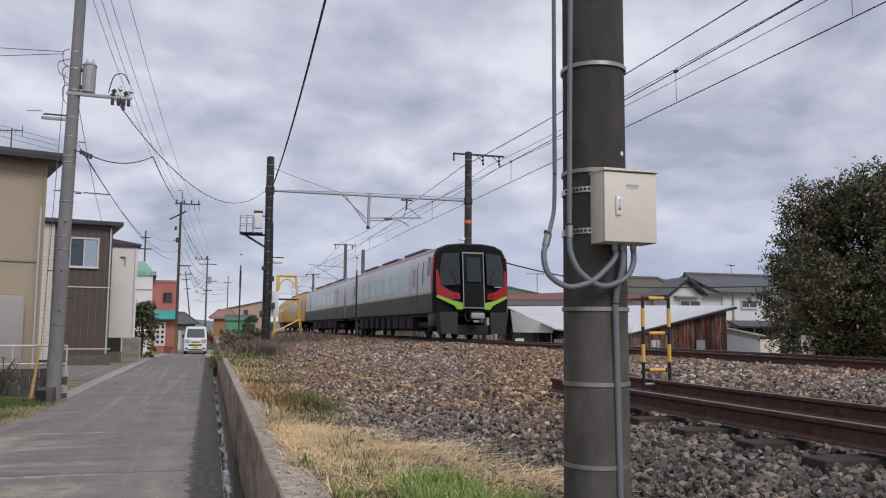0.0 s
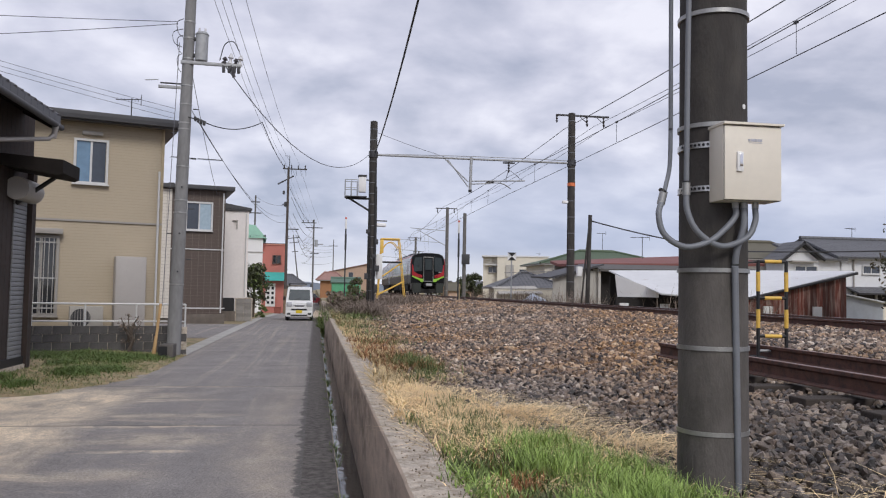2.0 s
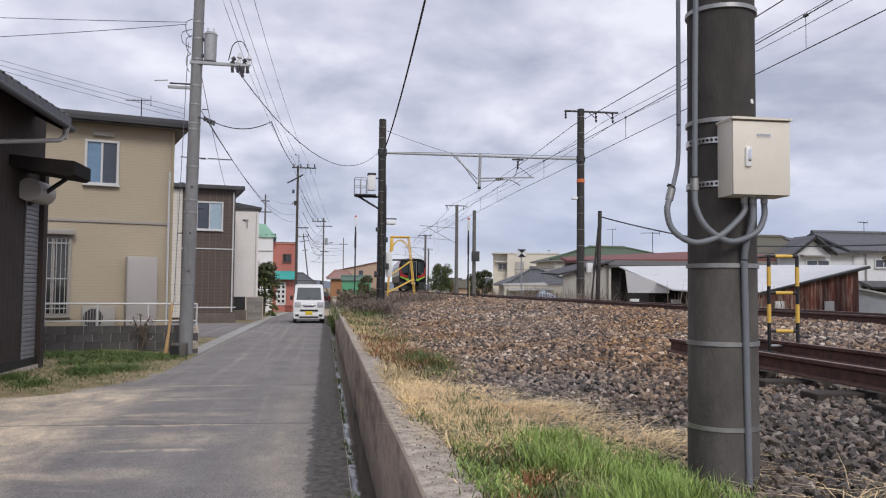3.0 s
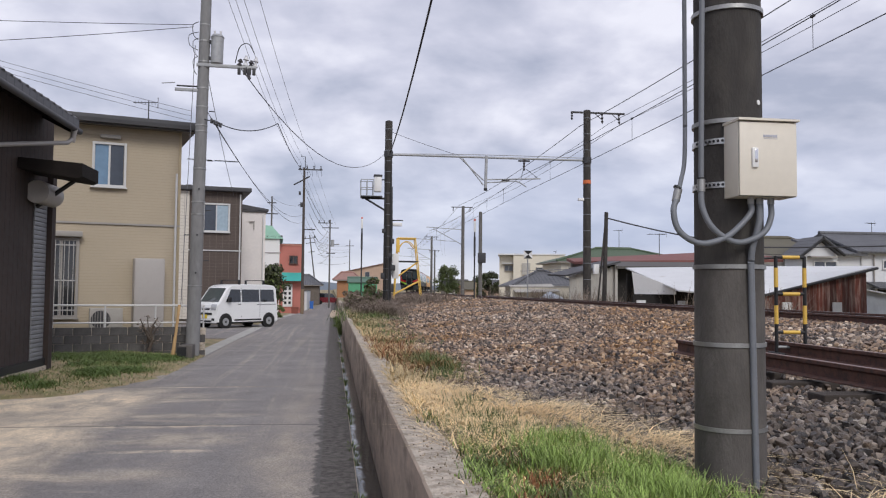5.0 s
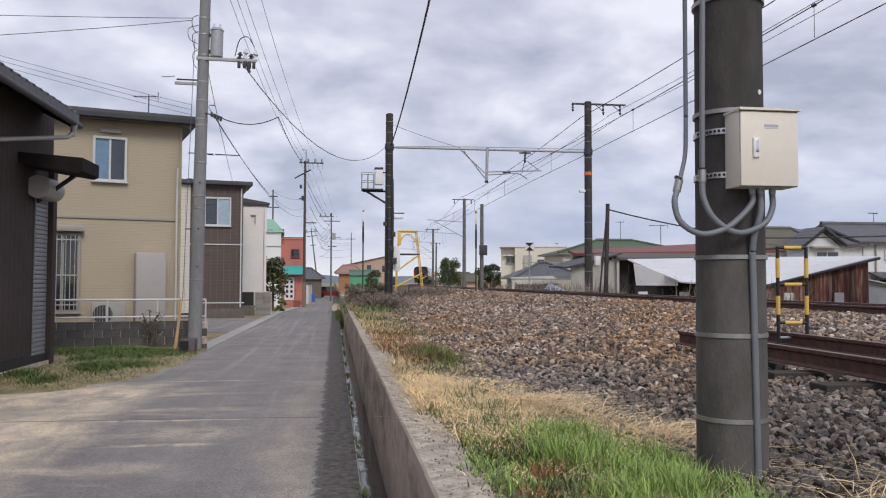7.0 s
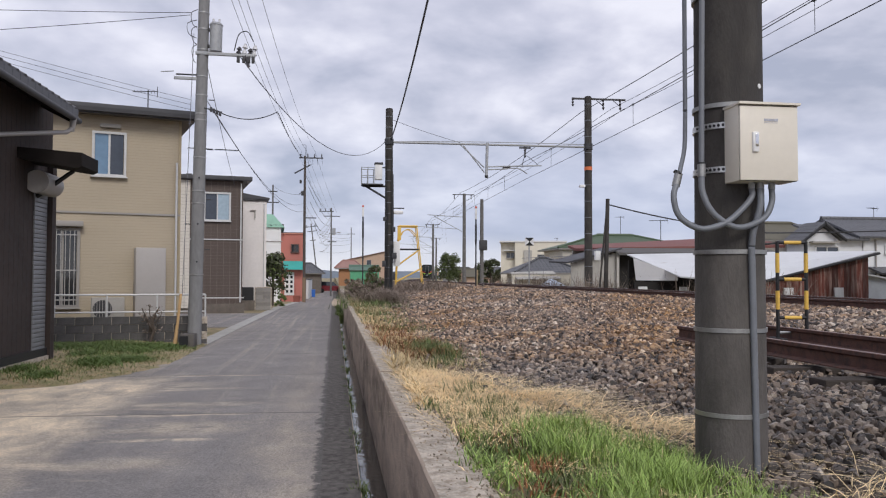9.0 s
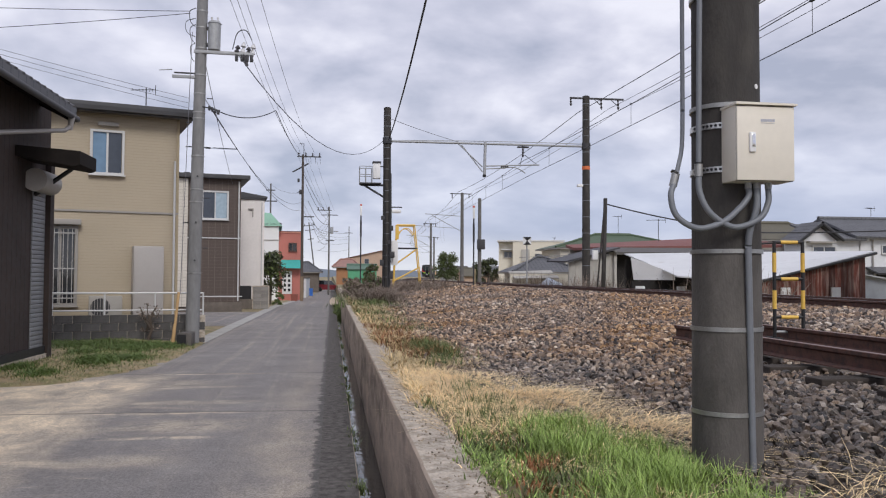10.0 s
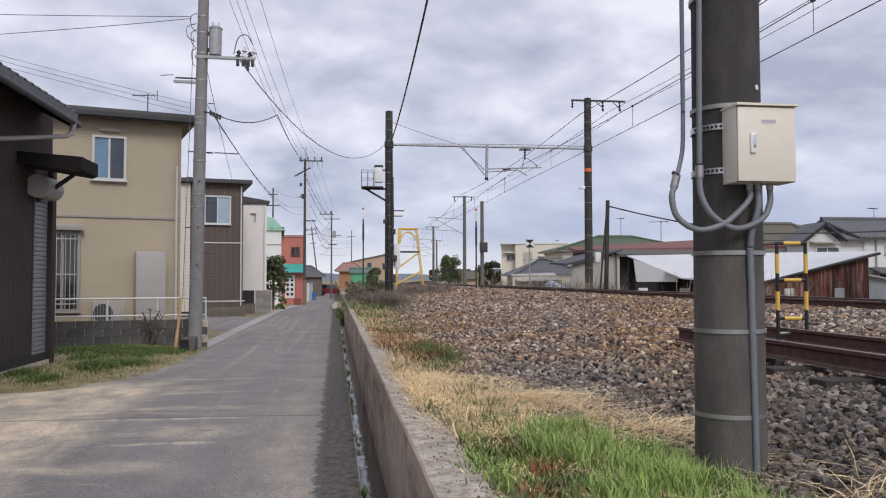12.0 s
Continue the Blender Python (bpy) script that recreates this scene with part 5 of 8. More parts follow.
def dress_up1(t):
    for z in (1.6, 3.3, 3.6, 4.4, 5.3, 5.45, 5.9, 6.35, 6.9, 7.0, 7.5, 7.9):
        strap(z, 0.168 - 0.054 * z / 11 + 0.006, t, 0.03)
    tr = part("transformer", rod((0.30, 0, 6.98), (0.30, 0, 7.62), 0.150, seg=24), STEEL, t, "grey cylindrical transformer")
    part("transformer_lid", rod((0.30, 0, 7.62), (0.30, 0, 7.68), 0.165, 0.12, seg=24), STEEL, tr)
    for k in (-0.07, 0.07):
        part("bushing", rod((0.30 + k, 0, 7.66), (0.30 + k, 0, 7.78), 0.025, seg=8), INSUL, tr)
    part("transformer_bracket", box(0.22, 0, 7.1, 0.22, 0.14, 0.06), STEEL_DARK, t)
    part("transformer_bracket", box(0.22, 0, 7.5, 0.22, 0.14, 0.06), STEEL_DARK, t)
    arm = part("crossarm", box(0.55, -0.1, 6.90, 1.40, 0.07, 0.075, bevel=0.006), STEEL, t)
    for i, x in enumerate((0.85, 0.98, 1.10, 1.2)):
        insulator(t, (x, -0.1 + 0.05 * i, 6.92), (x + 0.03, -0.1 + 0.05 * i, 7.10 + 0.10 * (i % 2)), INSUL if i % 2 else INSUL_D, 2)
        part("bracket_piece", box(x, -0.1, 6.80, 0.07, 0.09, 0.16, bevel=0.01), STEEL_DARK, t)
    part("cutout", rod((1.02, -0.1, 6.9), (1.1, -0.1, 6.62), 0.04, seg=8), INSUL_D, t)
    part("loop_wire", tube(bez([(0.75, -0.1, 7.0), (0.85, -0.1, 7.4), (1.05, -0.1, 7.48), (1.2, -0.1, 7.25)], 14), 0.012), WIRE, t)
    part("left_arm", box(-0.33, -0.05, 6.29, 0.62, 0.06, 0.07, bevel=0.006), STEEL, t)
    part("left_arm_tube", rod((-0.6, -0.05, 6.38), (-0.1, -0.05, 6.38), 0.02), STEEL_DARK, t)
    part("yagi_boom", rod((-0.95, -0.05, 6.42), (-0.65, -0.05, 6.45), 0.012), STEEL, t)
    for z, o in ((7.95, 0.12), (7.7, 0.2), (7.55, 0.1), (7.1, 0.08)):
        part("loose_cable", tube(bez([(-0.13, -0.1, z), (-0.15 - o, -0.12, z - 0.1), (-0.12 - o, -0.12, z - 0.35), (-0.13, -0.12, z - 0.45)], 10), 0.009), WIRE, t)
    for k in range(4):
        part("line_box", box(0.25 + 0.07 * k, -0.1, 5.55 - 0.03 * k, 0.05, 0.12, 0.10, bevel=0.01), STEEL_DARK, t)
    part("line_bracket", rod((0.0, -0.1, 5.6), (0.5, -0.1, 5.5), 0.014), STEEL_DARK, t)
    for k in range(8):
        z = 2.2 + 0.6 * k
        part("step_bolt", rod((0.17 * (-1) ** k, 0, z), (0.30 * (-1) ** k, 0, z), 0.012, seg=6), STEEL_DARK, t)
    part("top_crossarm", box(0.3, 0, 9.6, 2.6, 0.08, 0.08), STEEL, t)
    for z in (1.9, 2.8, 3.9):
        part("plug", rod((0.03, -0.145, z), (0.03, -0.172, z), 0.022, seg=8), STEEL_DARK, t)


dress_up1(UP1)
POLE_BROWN = mat("pole_brown", (0.075, 0.062, 0.056), 0.85, var=0.2, scale=2)
UP2 = utility_pole(-2.2, 60.0, 10.4, 0.115, "tall slim grey utility pole with crossarms beside the pink shop")
UP2.children[0].data.materials[0] = POLE_BROWN
part("top_bracket", tube([(0.06, 0, 10.3), (0.06, 0, 11.2), (-0.25, 0, 11.2)], 0.025, 6), STEEL_DARK, UP2)
part("crossarm", box(0.45, 0, 10.25, 1.75, 0.08, 0.08), STEEL_DARK, UP2)
for k in range(4):
    insulator(UP2, (-0.3 + 0.5 * k, 0, 10.28), (-0.3 + 0.5 * k, 0, 10.55), INSUL_D, 2)
    part("drop_lead", rod((0.2 + 0.34 * k, 0, 10.2), (0.25 + 0.34 * k, 0, 9.75), 0.012, seg=5), WIRE, UP2)
part("strut_arm", rod((-0.75, 0, 9.1), (0.4, 0, 9.75), 0.05, seg=6), STEEL_DARK, UP2)
part("side_box", box(-0.30, 0, 8.5, 0.16, 0.16, 0.26, bevel=0.02), STEEL_DARK, UP2)
part("fork", rod((-0.4, 0, 7.6), (0.02, 0, 7.8), 0.03, seg=6), STEEL_DARK, UP2)
part("cable_box", box(-0.16, 0, 7.65, 0.18, 0.2, 0.34, bevel=0.02), STEEL_DARK, UP2)
part("cable_arm", box(0.42, 0, 5.85, 0.85, 0.07, 0.07), STEEL_DARK, UP2)
part("warning_sleeve", rod((0, 0, -0.4), (0, 0, 1.5), 0.125, seg=14), mat("ochre_sleeve", (0.21, 0.15, 0.10), 0.8), UP2)
UP3 = utility_pole(-0.37, 85.0, 8.7, 0.10, "slim grey utility pole farther along the lane")
part("crossarm", box(-0.5, 0, 8.35, 1.5, 0.08, 0.08), STEEL_DARK, UP3)
part("crossarm", box(0.05, 0, 7.85, 1.7, 0.08, 0.08), STEEL_DARK, UP3)
part("crossarm", box(0.1, 0, 5.2, 0.9, 0.08, 0.08), STEEL_DARK, UP3)
part("transformer", rod((0.28, 0, 5.9), (0.28, 0, 6.6), 0.17, seg=14), STEEL, UP3)
UP4 = utility_pole(-2.05, 108.0, 8.6, 0.10, "leaning grey utility pole in the distance", -7)
for zz, ww in ((8.2, 1.5), (7.6, 1.2), (6.4, 0.8)):
    part("crossarm", box(0, 0, zz, ww, 0.08, 0.08), STEEL_DARK, UP4)
for k in range(3):
    insulator(UP3, (-1.1 + 0.5 * k, 0, 8.4), (-1.1 + 0.5 * k, 0, 8.65), INSUL_D, 2)
    insulator(UP4, (-0.6 + 0.6 * k, 0, 8.2), (-0.6 + 0.6 * k, 0, 8.5), INSUL_D, 2)
UP5 = utility_pole(2.8, 140.0, 10.0, 0.10, "slim utility pole in the far distance")
part("crossarm", box(0, 0, 8.9, 1.4, 0.09, 0.09), STEEL_DARK, UP5)
UP6 = utility_pole(-5.6, 75.0, 9.9, 0.10, "slim utility pole behind the white houses")
part("crossarm", box(0, 0, 9.3, 0.8, 0.09, 0.09), STEEL_DARK, UP6)
part("crossarm", box(0, 0, 8.3, 1.1, 0.09, 0.09), STEEL_DARK, UP6)


def build_lane_wires():
    for x0, x1 in ((-3.05, -2.75), (-2.85, -2.5), (-2.63, -2.1), (-2.2, -1.5)):
        wire_thing("power_line", "thin power line strung between the lane's utility poles", [((x0, -16, 9.7), (x0, 20, 9.65), 0.5), ((x0, 20, 9.65), (x1, 60, 10.8), 0.6), ((x1, 60, 10.8), (x1 + 1.7, 85, 8.2), 0.2)], WIRE_GREY, 0.0075)
    wire_thing("telephone_line", "dark telephone cable hung between the utility poles", [((-2.95, 19.9, 5.6), (-2.2, 60, 6.4), 0.9), ((-2.2, 60, 6.4), (-0.4, 85, 5.2), 0.4)], WIRE_GREY, 0.010)
    wire_thing("telephone_line", "dark telephone cable hung between the utility poles", [((-3.15, 19.9, 5.9), (-2.2, 60, 7.0), 1.1), ((-2.2, 60, 7.0), (-0.4, 85, 5.2), 0.5)], WIRE_GREY, 0.009)
    wire_thing("service_wire", "sagging wire from the utility pole to the railway mast", [((-2.3, 19.9, 6.85), (2.45, 40, 8.25), 1.42)], WIRE_GREY, 0.013)
    wire_thing("service_wire", "sagging wire from the utility pole to the railway mast", [((-2.9, 19.9, 5.55), (-1.58, 22.5, 6.06), 0.22), ((-1.58, 22.5, 6.06), (-2.2, 60, 10.2), 0.3)], WIRE, 0.013)
    wire_thing("service_wire", "thin wires running from the pole over the beige house", [((-3.45, 20, 7.9), (-14, 20.5, 7.85), 0.05)], WIRE, 0.008)
    wire_thing("service_wire", "thin wires running from the pole over the beige house", [((-3.45, 20, 7.85), (-14, 19.4, 6.55), 0.1)], WIRE, 0.008)
    for k in range(3):
        wire_thing("service_wire", "thin wires running from the pole over the barn roof", [((-3.45, 20, 5.55 + 0.12 * k), (-12, 17.0, 7.3 + 0.1 * k), 0.1)], WIRE_GREY, 0.005)
    wire_thing("service_wire", "thin wire from the pole to the brown house", [((-3.2, 20, 7.2), (-4.9, 41, 6.0), 0.2)], WIRE_GREY, 0.009)
    wire_thing("service_wire", "thin wire over the lane between poles", [((-5.6, 75, 9.8), (-2.2, 60, 7.6), 0.3)], WIRE_GREY, 0.011)


build_lane_wires()


def far_clutter():
    """Wires, cans and boxes on the poles at the end of the lane."""
    for k, (z0, z1) in enumerate(((8.9, 7.9), (8.2, 7.3), (7.0, 6.9), (6.0, 6.2), (5.4, 5.1))):
        wire_thing("telephone_line", "sagging dark cable between the poles down the lane", [((-2.1 + 0.15 * k, 60, z0), (-0.4, 85, z1), 0.35 + 0.12 * k), ((-0.4, 85, z1), (-2.0, 108, z1 - 0.2), 0.3), ((-2.0, 108, z1 - 0.2), (2.8, 140, z1 + 1.0), 0.3)], WIRE, 0.016)
    part("lamp_arm", rod((0, 0, 6.0), (0.7, 0, 6.15), 0.03), STEEL_DARK, UP3)
    part("lane_lamp", box(0.8, 0, 6.15, 0.36, 0.18, 0.12, bevel=0.03), STEEL, UP3)


far_clutter()
YP = thing("guard_sleeve_post", "yellow plastic guy-wire guard beside the utility pole", "guy guard")
part("sleeve", rod((-3.62, 19.4, 0.02), (-3.53, 19.5, 1.15), 0.032, seg=10), mat("ochre_plastic", (0.50, 0.32, 0.15), 0.6, var=0.15), YP)
part("guard_foot", rod((-3.625, 19.395, 0.0), (-3.595, 19.43, 0.42), 0.048, 0.034, seg=10), mat("ochre_plastic", (0.50, 0.32, 0.15)), YP)
part("guy_wire", rod((-3.50, 19.5, 1.1), (-3.40, 20.0, 7.4), 0.008, seg=5), WIRE_GREY, YP)
DR = thing("drain_block", "short concrete block with a drain opening by the pole", "concrete block")
part("block", box(-3.33, 19.45, 0.06, 0.30, 0.5, 0.34, bevel=0.02), POLE_LOW, DR)
# thin black plate on the solid block, painted as the drain's inner shade
part("opening", box(-3.40, 19.20, 0.08, 0.20, 0.02, 0.22), BLACK, DR)

# ---------------------------------------------------------------- house details
FRAME_W = mat("white_frame", (0.58, 0.58, 0.58), 0.4, var=0.04)
FRAME_BAR = mat("grille_grey", (0.40, 0.39, 0.38), 0.5, var=0.06)
FRAME_G = mat("grey_frame", (0.33, 0.31, 0.29), 0.45, var=0.06)
PANE_BLUE = glass_mat("blue_glass", (0.14, 0.24, 0.36), 0.10)
# blue-white sky reflection painted into the pane's base colour
PANE_PALE = glass_mat("sky_sheen_glass", (0.34, 0.44, 0.52), 0.10)
PANE_GREY = glass_mat("grey_glass", (0.045, 0.055, 0.075), 0.10)


def window(parent, x0, x1, z0, z1, frame_mat=None, panes=(PANE_BLUE, PANE_GREY), fw=0.06, y=0.0, name="window"):
    """A sliding window on a wall whose outer face is at local y: frame, sill and two panes."""
    fm = frame_mat or FRAME_W
    w = new(name)
    w.parent = parent
    bm = bmesh.new()
    bm_box(bm, (x0 + x1) / 2, y - 0.03, z1 - fw / 2, x1 - x0, 0.10, fw)
    bm_box(bm, (x0 + x1) / 2, y - 0.03, z0 + fw / 2, x1 - x0, 0.10, fw)
    for x in (x0 + fw / 2, x1 - fw / 2):
        bm_box(bm, x, y - 0.03, (z0 + z1) / 2, fw, 0.10, z1 - z0 - 2 * fw)
    part("window_frame", bm, fm, w, smooth=False)
    part("window_sill", box((x0 + x1) / 2, y - 0.06, z0 - 0.015, x1 - x0 + 0.06, 0.14, 0.03), fm, w)
    n = len(panes)
    step = (x1 - x0 - 2 * fw) / n
    for i, p in enumerate(panes):
        a = x0 + fw + step * i
        part("pane", box(a + step / 2, y - 0.012 - 0.01 * (i % 2), (z0 + z1) / 2, step - 0.02, 0.012, z1 - z0 - 2 * fw), p, w)
        if i:
            part("meeting_rail", box(a, y - 0.03, (z0 + z1) / 2, 0.05, 0.05, z1 - z0 - 2 * fw), fm, w)
    return w


def dress_h1(t):
    window(t, -2.20, -1.37, 4.14, 5.31)
    part("vent_hood", box(-1.77, -0.05, 5.46, 0.5, 0.12, 0.10, bevel=0.02), FRAME_G, t)
    part("belt_course", box(-3.72, -0.015, 3.19, 7.46, 0.05, 0.05), FRAME_G, t)
    w = window(t, -3.25, -2.44, 0.75, 2.78, FRAME_G, (GLASS, GLASS), 0.07, name="window")
    part("window_hood", box(-2.85, -0.12, 2.88, 0.95, 0.24, 0.14, bevel=0.02), FRAME_G, t)
    for k in range(7):
        x = -3.20 + k * 0.105
        part("bar", rod((x, -0.12, 0.82), (x, -0.12, 2.72), 0.011, seg=6), FRAME_BAR, w)
    for z in (0.95, 1.7, 2.6):
        part("cross_bar", box(-2.86, -0.12, z, 0.74, 0.02, 0.03), FRAME_BAR, w)
    part("corner_trim", box(-0.02, -0.012, 2.88, 0.07, 0.05, 5.7), mat("beige_trim", (0.40, 0.33, 0.22), 0.7), t)
    part("downpipe", rod((-0.10, -0.08, 0.3), (-0.10, -0.08, 4.6), 0.030), FRAME_W, t)
    part("soffit", box(-3.75, 3.9, 5.745, 8.1, 8.6, 0.03), mat("soffit", (0.16, 0.14, 0.12), 0.8), t)
    part("fascia", box(-3.75, -0.40, 5.83, 8.3, 0.06, 0.26, bevel=0.01), SLATE, t)
    part("gutter", prism([(-0.06, 5.74), (0.06, 5.74), (0.075, 5.84), (0.06, 5.84), (0.05, 5.76), (-0.05, 5.76), (-0.06, 5.84), (-0.075, 5.84)], -0.4, 8), SLATE, t).matrix_basis = pose(0, -0.48, 0, 0, 0, 90)
    part("foundation", box(-3.75, 4.0, 0.0, 7.56, 8.04, 0.64), CONC_LIGHT, t)


dress_h1(H1)


def tv_antenna(x, y, z, h, rz, k0=1.0, label="rooftop television antenna on a thin mast"):
    t = thing("tv_antenna", label, "antenna", pose(x, y, z, 0, 0, rz))
    part("mast", rod((0, 0, 0), (0, 0, h), 0.018, seg=6), STEEL_DARK, t)
    part("boom", rod((-0.75 * k0, 0, h - 0.08), (0.45 * k0, 0, h - 0.02), 0.012, seg=6), STEEL_DARK, t)
    for k in range(7):
        part("element", rod(((-0.65 + 0.16 * k) * k0, -0.16, h - 0.06), ((-0.65 + 0.16 * k) * k0, 0.16, h - 0.06), 0.007, seg=5), STEEL_DARK, t)
    part("reflector", rod((0.45 * k0, 0, h - 0.2), (0.45 * k0, 0, h + 0.12), 0.010, seg=5), STEEL_DARK, t)


tv_antenna(-5.55, 25.0, 5.95, 1.15, 10, 0.58)


def ac_unit():
    t = thing("air_conditioner", "white outdoor air conditioner unit against the beige house", "air conditioner", H1.matrix_basis @ pose(-1.78, -0.38, 0))
    part("case", box(0, 0, 0.72, 0.78, 0.28, 0.58, bevel=0.02), mat("unit_beige", (0.36, 0.34, 0.31), 0.5), t)
    part("fan_guard", rod((-0.13, -0.15, 0.72), (-0.13, -0.14, 0.72), 0.23, seg=28), STEEL_DARK, t)
    for k in range(7):
        part("grille_bar", box(-0.13 + 0.065 * (k - 3), -0.155, 0.72, 0.012, 0.01, 2 * math.sqrt(max(0.01, 0.23 ** 2 - (0.065 * (k - 3)) ** 2))), FRAME_G, t)
    for x in (-0.3, 0.3):
        part("foot", box(x, 0, 0.22, 0.08, 0.3, 0.44), CONC_LIGHT, t)
    c = thing("water_heater", "tall pale grey heater cabinet against the beige house", "heater cabinet", H1.matrix_basis @ pose(-0.78, -0.36, 0))
    g = mat("heater_grey", (0.40, 0.375, 0.36), 0.45, var=0.04)
    part("case", box(0, 0, 1.36, 0.74, 0.55, 1.86, bevel=0.03), g, c)
    part("front_panel", box(0, -0.285, 1.36, 0.68, 0.02, 1.78, bevel=0.006), g, c)
    part("plinth", box(0, 0, 0.22, 0.8, 0.6, 0.44), CONC_LIGHT, c)


ac_unit()


def build_fence():
    """Block wall with a white pipe fence before the beige house."""
    blk = mat("concrete_block", (0.090, 0.086, 0.085), 0.95, var=0.4, scale=4, bump=0.5, bscale=70, rand=0.18)
    m = pose(-3.10, 20.62, -0.12, 0, 0, 13.5)
    t = thing("block_wall", "low grey concrete block wall before the beige house", "wall", m, kind="structure")
    me = mesh_of(box(0, 0, 0, 0.385, 0.12, 0.185, bevel=0.006), "block", blk)
    core = part("core", box(-2.75, 0, 0.24, 5.5, 0.10, 0.90), CONC, t)
    for row in range(-1, 4):
        for k in range(14):
            shared("block", me, t, pose(-0.2 - 0.395 * k - (0.197 if row % 2 else 0), 0, 0.05 + 0.19 * row))
    f = thing("pipe_fence", "white painted pipe fence on a low block wall", "fence", pose(-3.10, 20.62, -0.06, 0, 0, 13.5))
    for k in range(5):
        part("post", rod((-0.05 - 1.12 * k, 0, 0.60), (-0.05 - 1.12 * k, 0, 1.18), 0.022, seg=8), FRAME_W, f)
    part("top_rail", rod((-0.05, 0, 1.17), (-5.0, 0, 1.17), 0.024, seg=8), FRAME_W, f)
    part("bottom_rail", rod((-0.05, 0, 0.76), (-5.0, 0, 0.76), 0.02, seg=8), FRAME_W, f)


build_fence()


LOW_BLOCK = mat("brown_block", (0.150, 0.128, 0.112), 0.95, var=0.25, scale=3, bump=0.5, bscale=50)


def dress_h2(t):
    window(t, -1.85, -0.58, 4.22, 5.62, FRAME_W, (PANE_GREY, PANE_PALE), 0.08)
    part("belt_course", box(-3.0, -0.02, 3.34, 6.0, 0.06, 0.05), FRAME_W, t)
    part("downpipe", rod((-0.10, -0.07, 0.3), (-0.10, -0.07, 6.1), 0.035), FRAME_W, t)
    part("light_bay", box(-3.6, -0.05, 3.1, 2.25, 0.12, 6.1), lines_mat("cream_tile", (0.60, 0.56, 0.50), (0.34, 0.31, 0.28), [(0, 0.3), (2, 0.16)], 0.07, 0.6), t, "cream tiled bay")
    part("foundation", box(-3.2, 3.5, -0.2, 6.6, 7.06, 0.9), LOW_BLOCK, t)
    part("low_rail", box(-1.2, -0.9, 0.55, 2.4, 0.05, 0.05), FRAME_W, t)
    for k in range(2):
        s = part("solar_panel", box(-2.1 + 1.2 * k, 1.0, 6.75, 1.1, 1.4, 0.04), GLASS, t)
        s.matrix_basis = pose(0, -0.9, 0.75, 7, 0, 0)


dress_h2(H2)


def dress_h3(t):
    part("roof_slope", prism([(-1.9, 6.0), (0.15, 5.92), (0.15, 6.02), (-1.9, 6.35)], -0.15, 6.1), SLATE, t, "dark sloped roof")
    part("downpipe", rod((-0.14, -0.06, 1.0), (-0.14, -0.06, 5.7), 0.03), FRAME_W, t)
    part("bracket", box(-0.75, -0.06, 5.3, 0.3, 0.08, 0.05), FRAME_G, t)
    part("bracket", box(-0.65, -0.06, 5.05, 0.06, 0.08, 0.4), FRAME_G, t)


dress_h3(H3)
BW = thing("garden_wall", "grey block wall with a dark recess before the cream house", "wall", pose(-3.35, 44.0, 0, 0, 0, 8))
blkm = mat("wall_block", (0.26, 0.245, 0.23), 0.95, var=0.2, scale=3, bump=0.4, rand=0.15)
bme = mesh_of(box(0, 0, 0, 0.385, 0.14, 0.185, bevel=0.006), "block", blkm)
part("core", box(-0.42, 0.02, 0.35, 0.82, 0.10, 1.3), CONC, BW)
for row in range(7):
    for k in range(2):
        shared("block", bme, BW, pose(-0.2 - 0.395 * k, 0, -0.28 + 0.19 * row))
part("side_wall", box(-0.02, 1.6, 0.35, 0.14, 3.2, 1.3), CONC, BW)
# solid black box takes the place of the recess's shade
part("recess", box(-1.25, 0.25, 0.62, 0.75, 0.12, 0.75), BLACK, BW, "black panel painted for the shade of an opening")
part("low_wall", box(-2.6, 0.05, 0.0, 3.6, 0.14, 0.6), LOW_BLOCK, BW)

MINT = mat("mint_roof", (0.32, 0.58, 0.46), 0.6, var=0.1, scale=1.5)
TEAL = mat("teal_awning", (0.06, 0.42, 0.38), 0.5, var=0.08)
part("mint_roof", prism([(-3.0, 6.3), (-2.5, 6.35), (-0.6, 6.2), (0.25, 5.25), (-4.1, 5.25)], -0.2, 6.0), MINT, H4, "mint-green mansard roof")
part("side_trim", box(-0.5, -0.03, 4.2, 1.2, 0.05, 0.06), FRAME_G, H4)


def dress_shop(t):
    window(t, -0.98, -0.34, 3.40, 4.04, mat("brown_frame", (0.10, 0.06, 0.05), 0.5), (GLASS, GLASS), 0.06)
    part("parapet", box(-0.87, -0.03, 4.85, 1.8, 0.08, 0.10), mat("salmon_trim", (0.55, 0.24, 0.18), 0.7), t)
    part("awning", prism([(-0.75, 2.10), (0.0, 2.75), (0.05, 2.75), (0.05, 2.10)], -1.52, 0.02), TEAL, t, "sloping teal awning").matrix_basis = pose(-1.5, 0, 0, 0, 0, 90)
    d = part("shop_door", box(-1.06, -0.04, 1.02, 0.72, 0.06, 1.75, bevel=0.01), WHITE, t, "white door with small square panes")
    for i in range(2):
        for k in range(4):
            part("pane", box(-1.22 + 0.32 * i, -0.075, 0.45 + 0.36 * k, 0.17, 0.02, 0.2), GLASS, d)
    part("base_trim", box(-0.3, -0.05, 0.5, 0.55, 0.1, 1.0), PINKW, t)


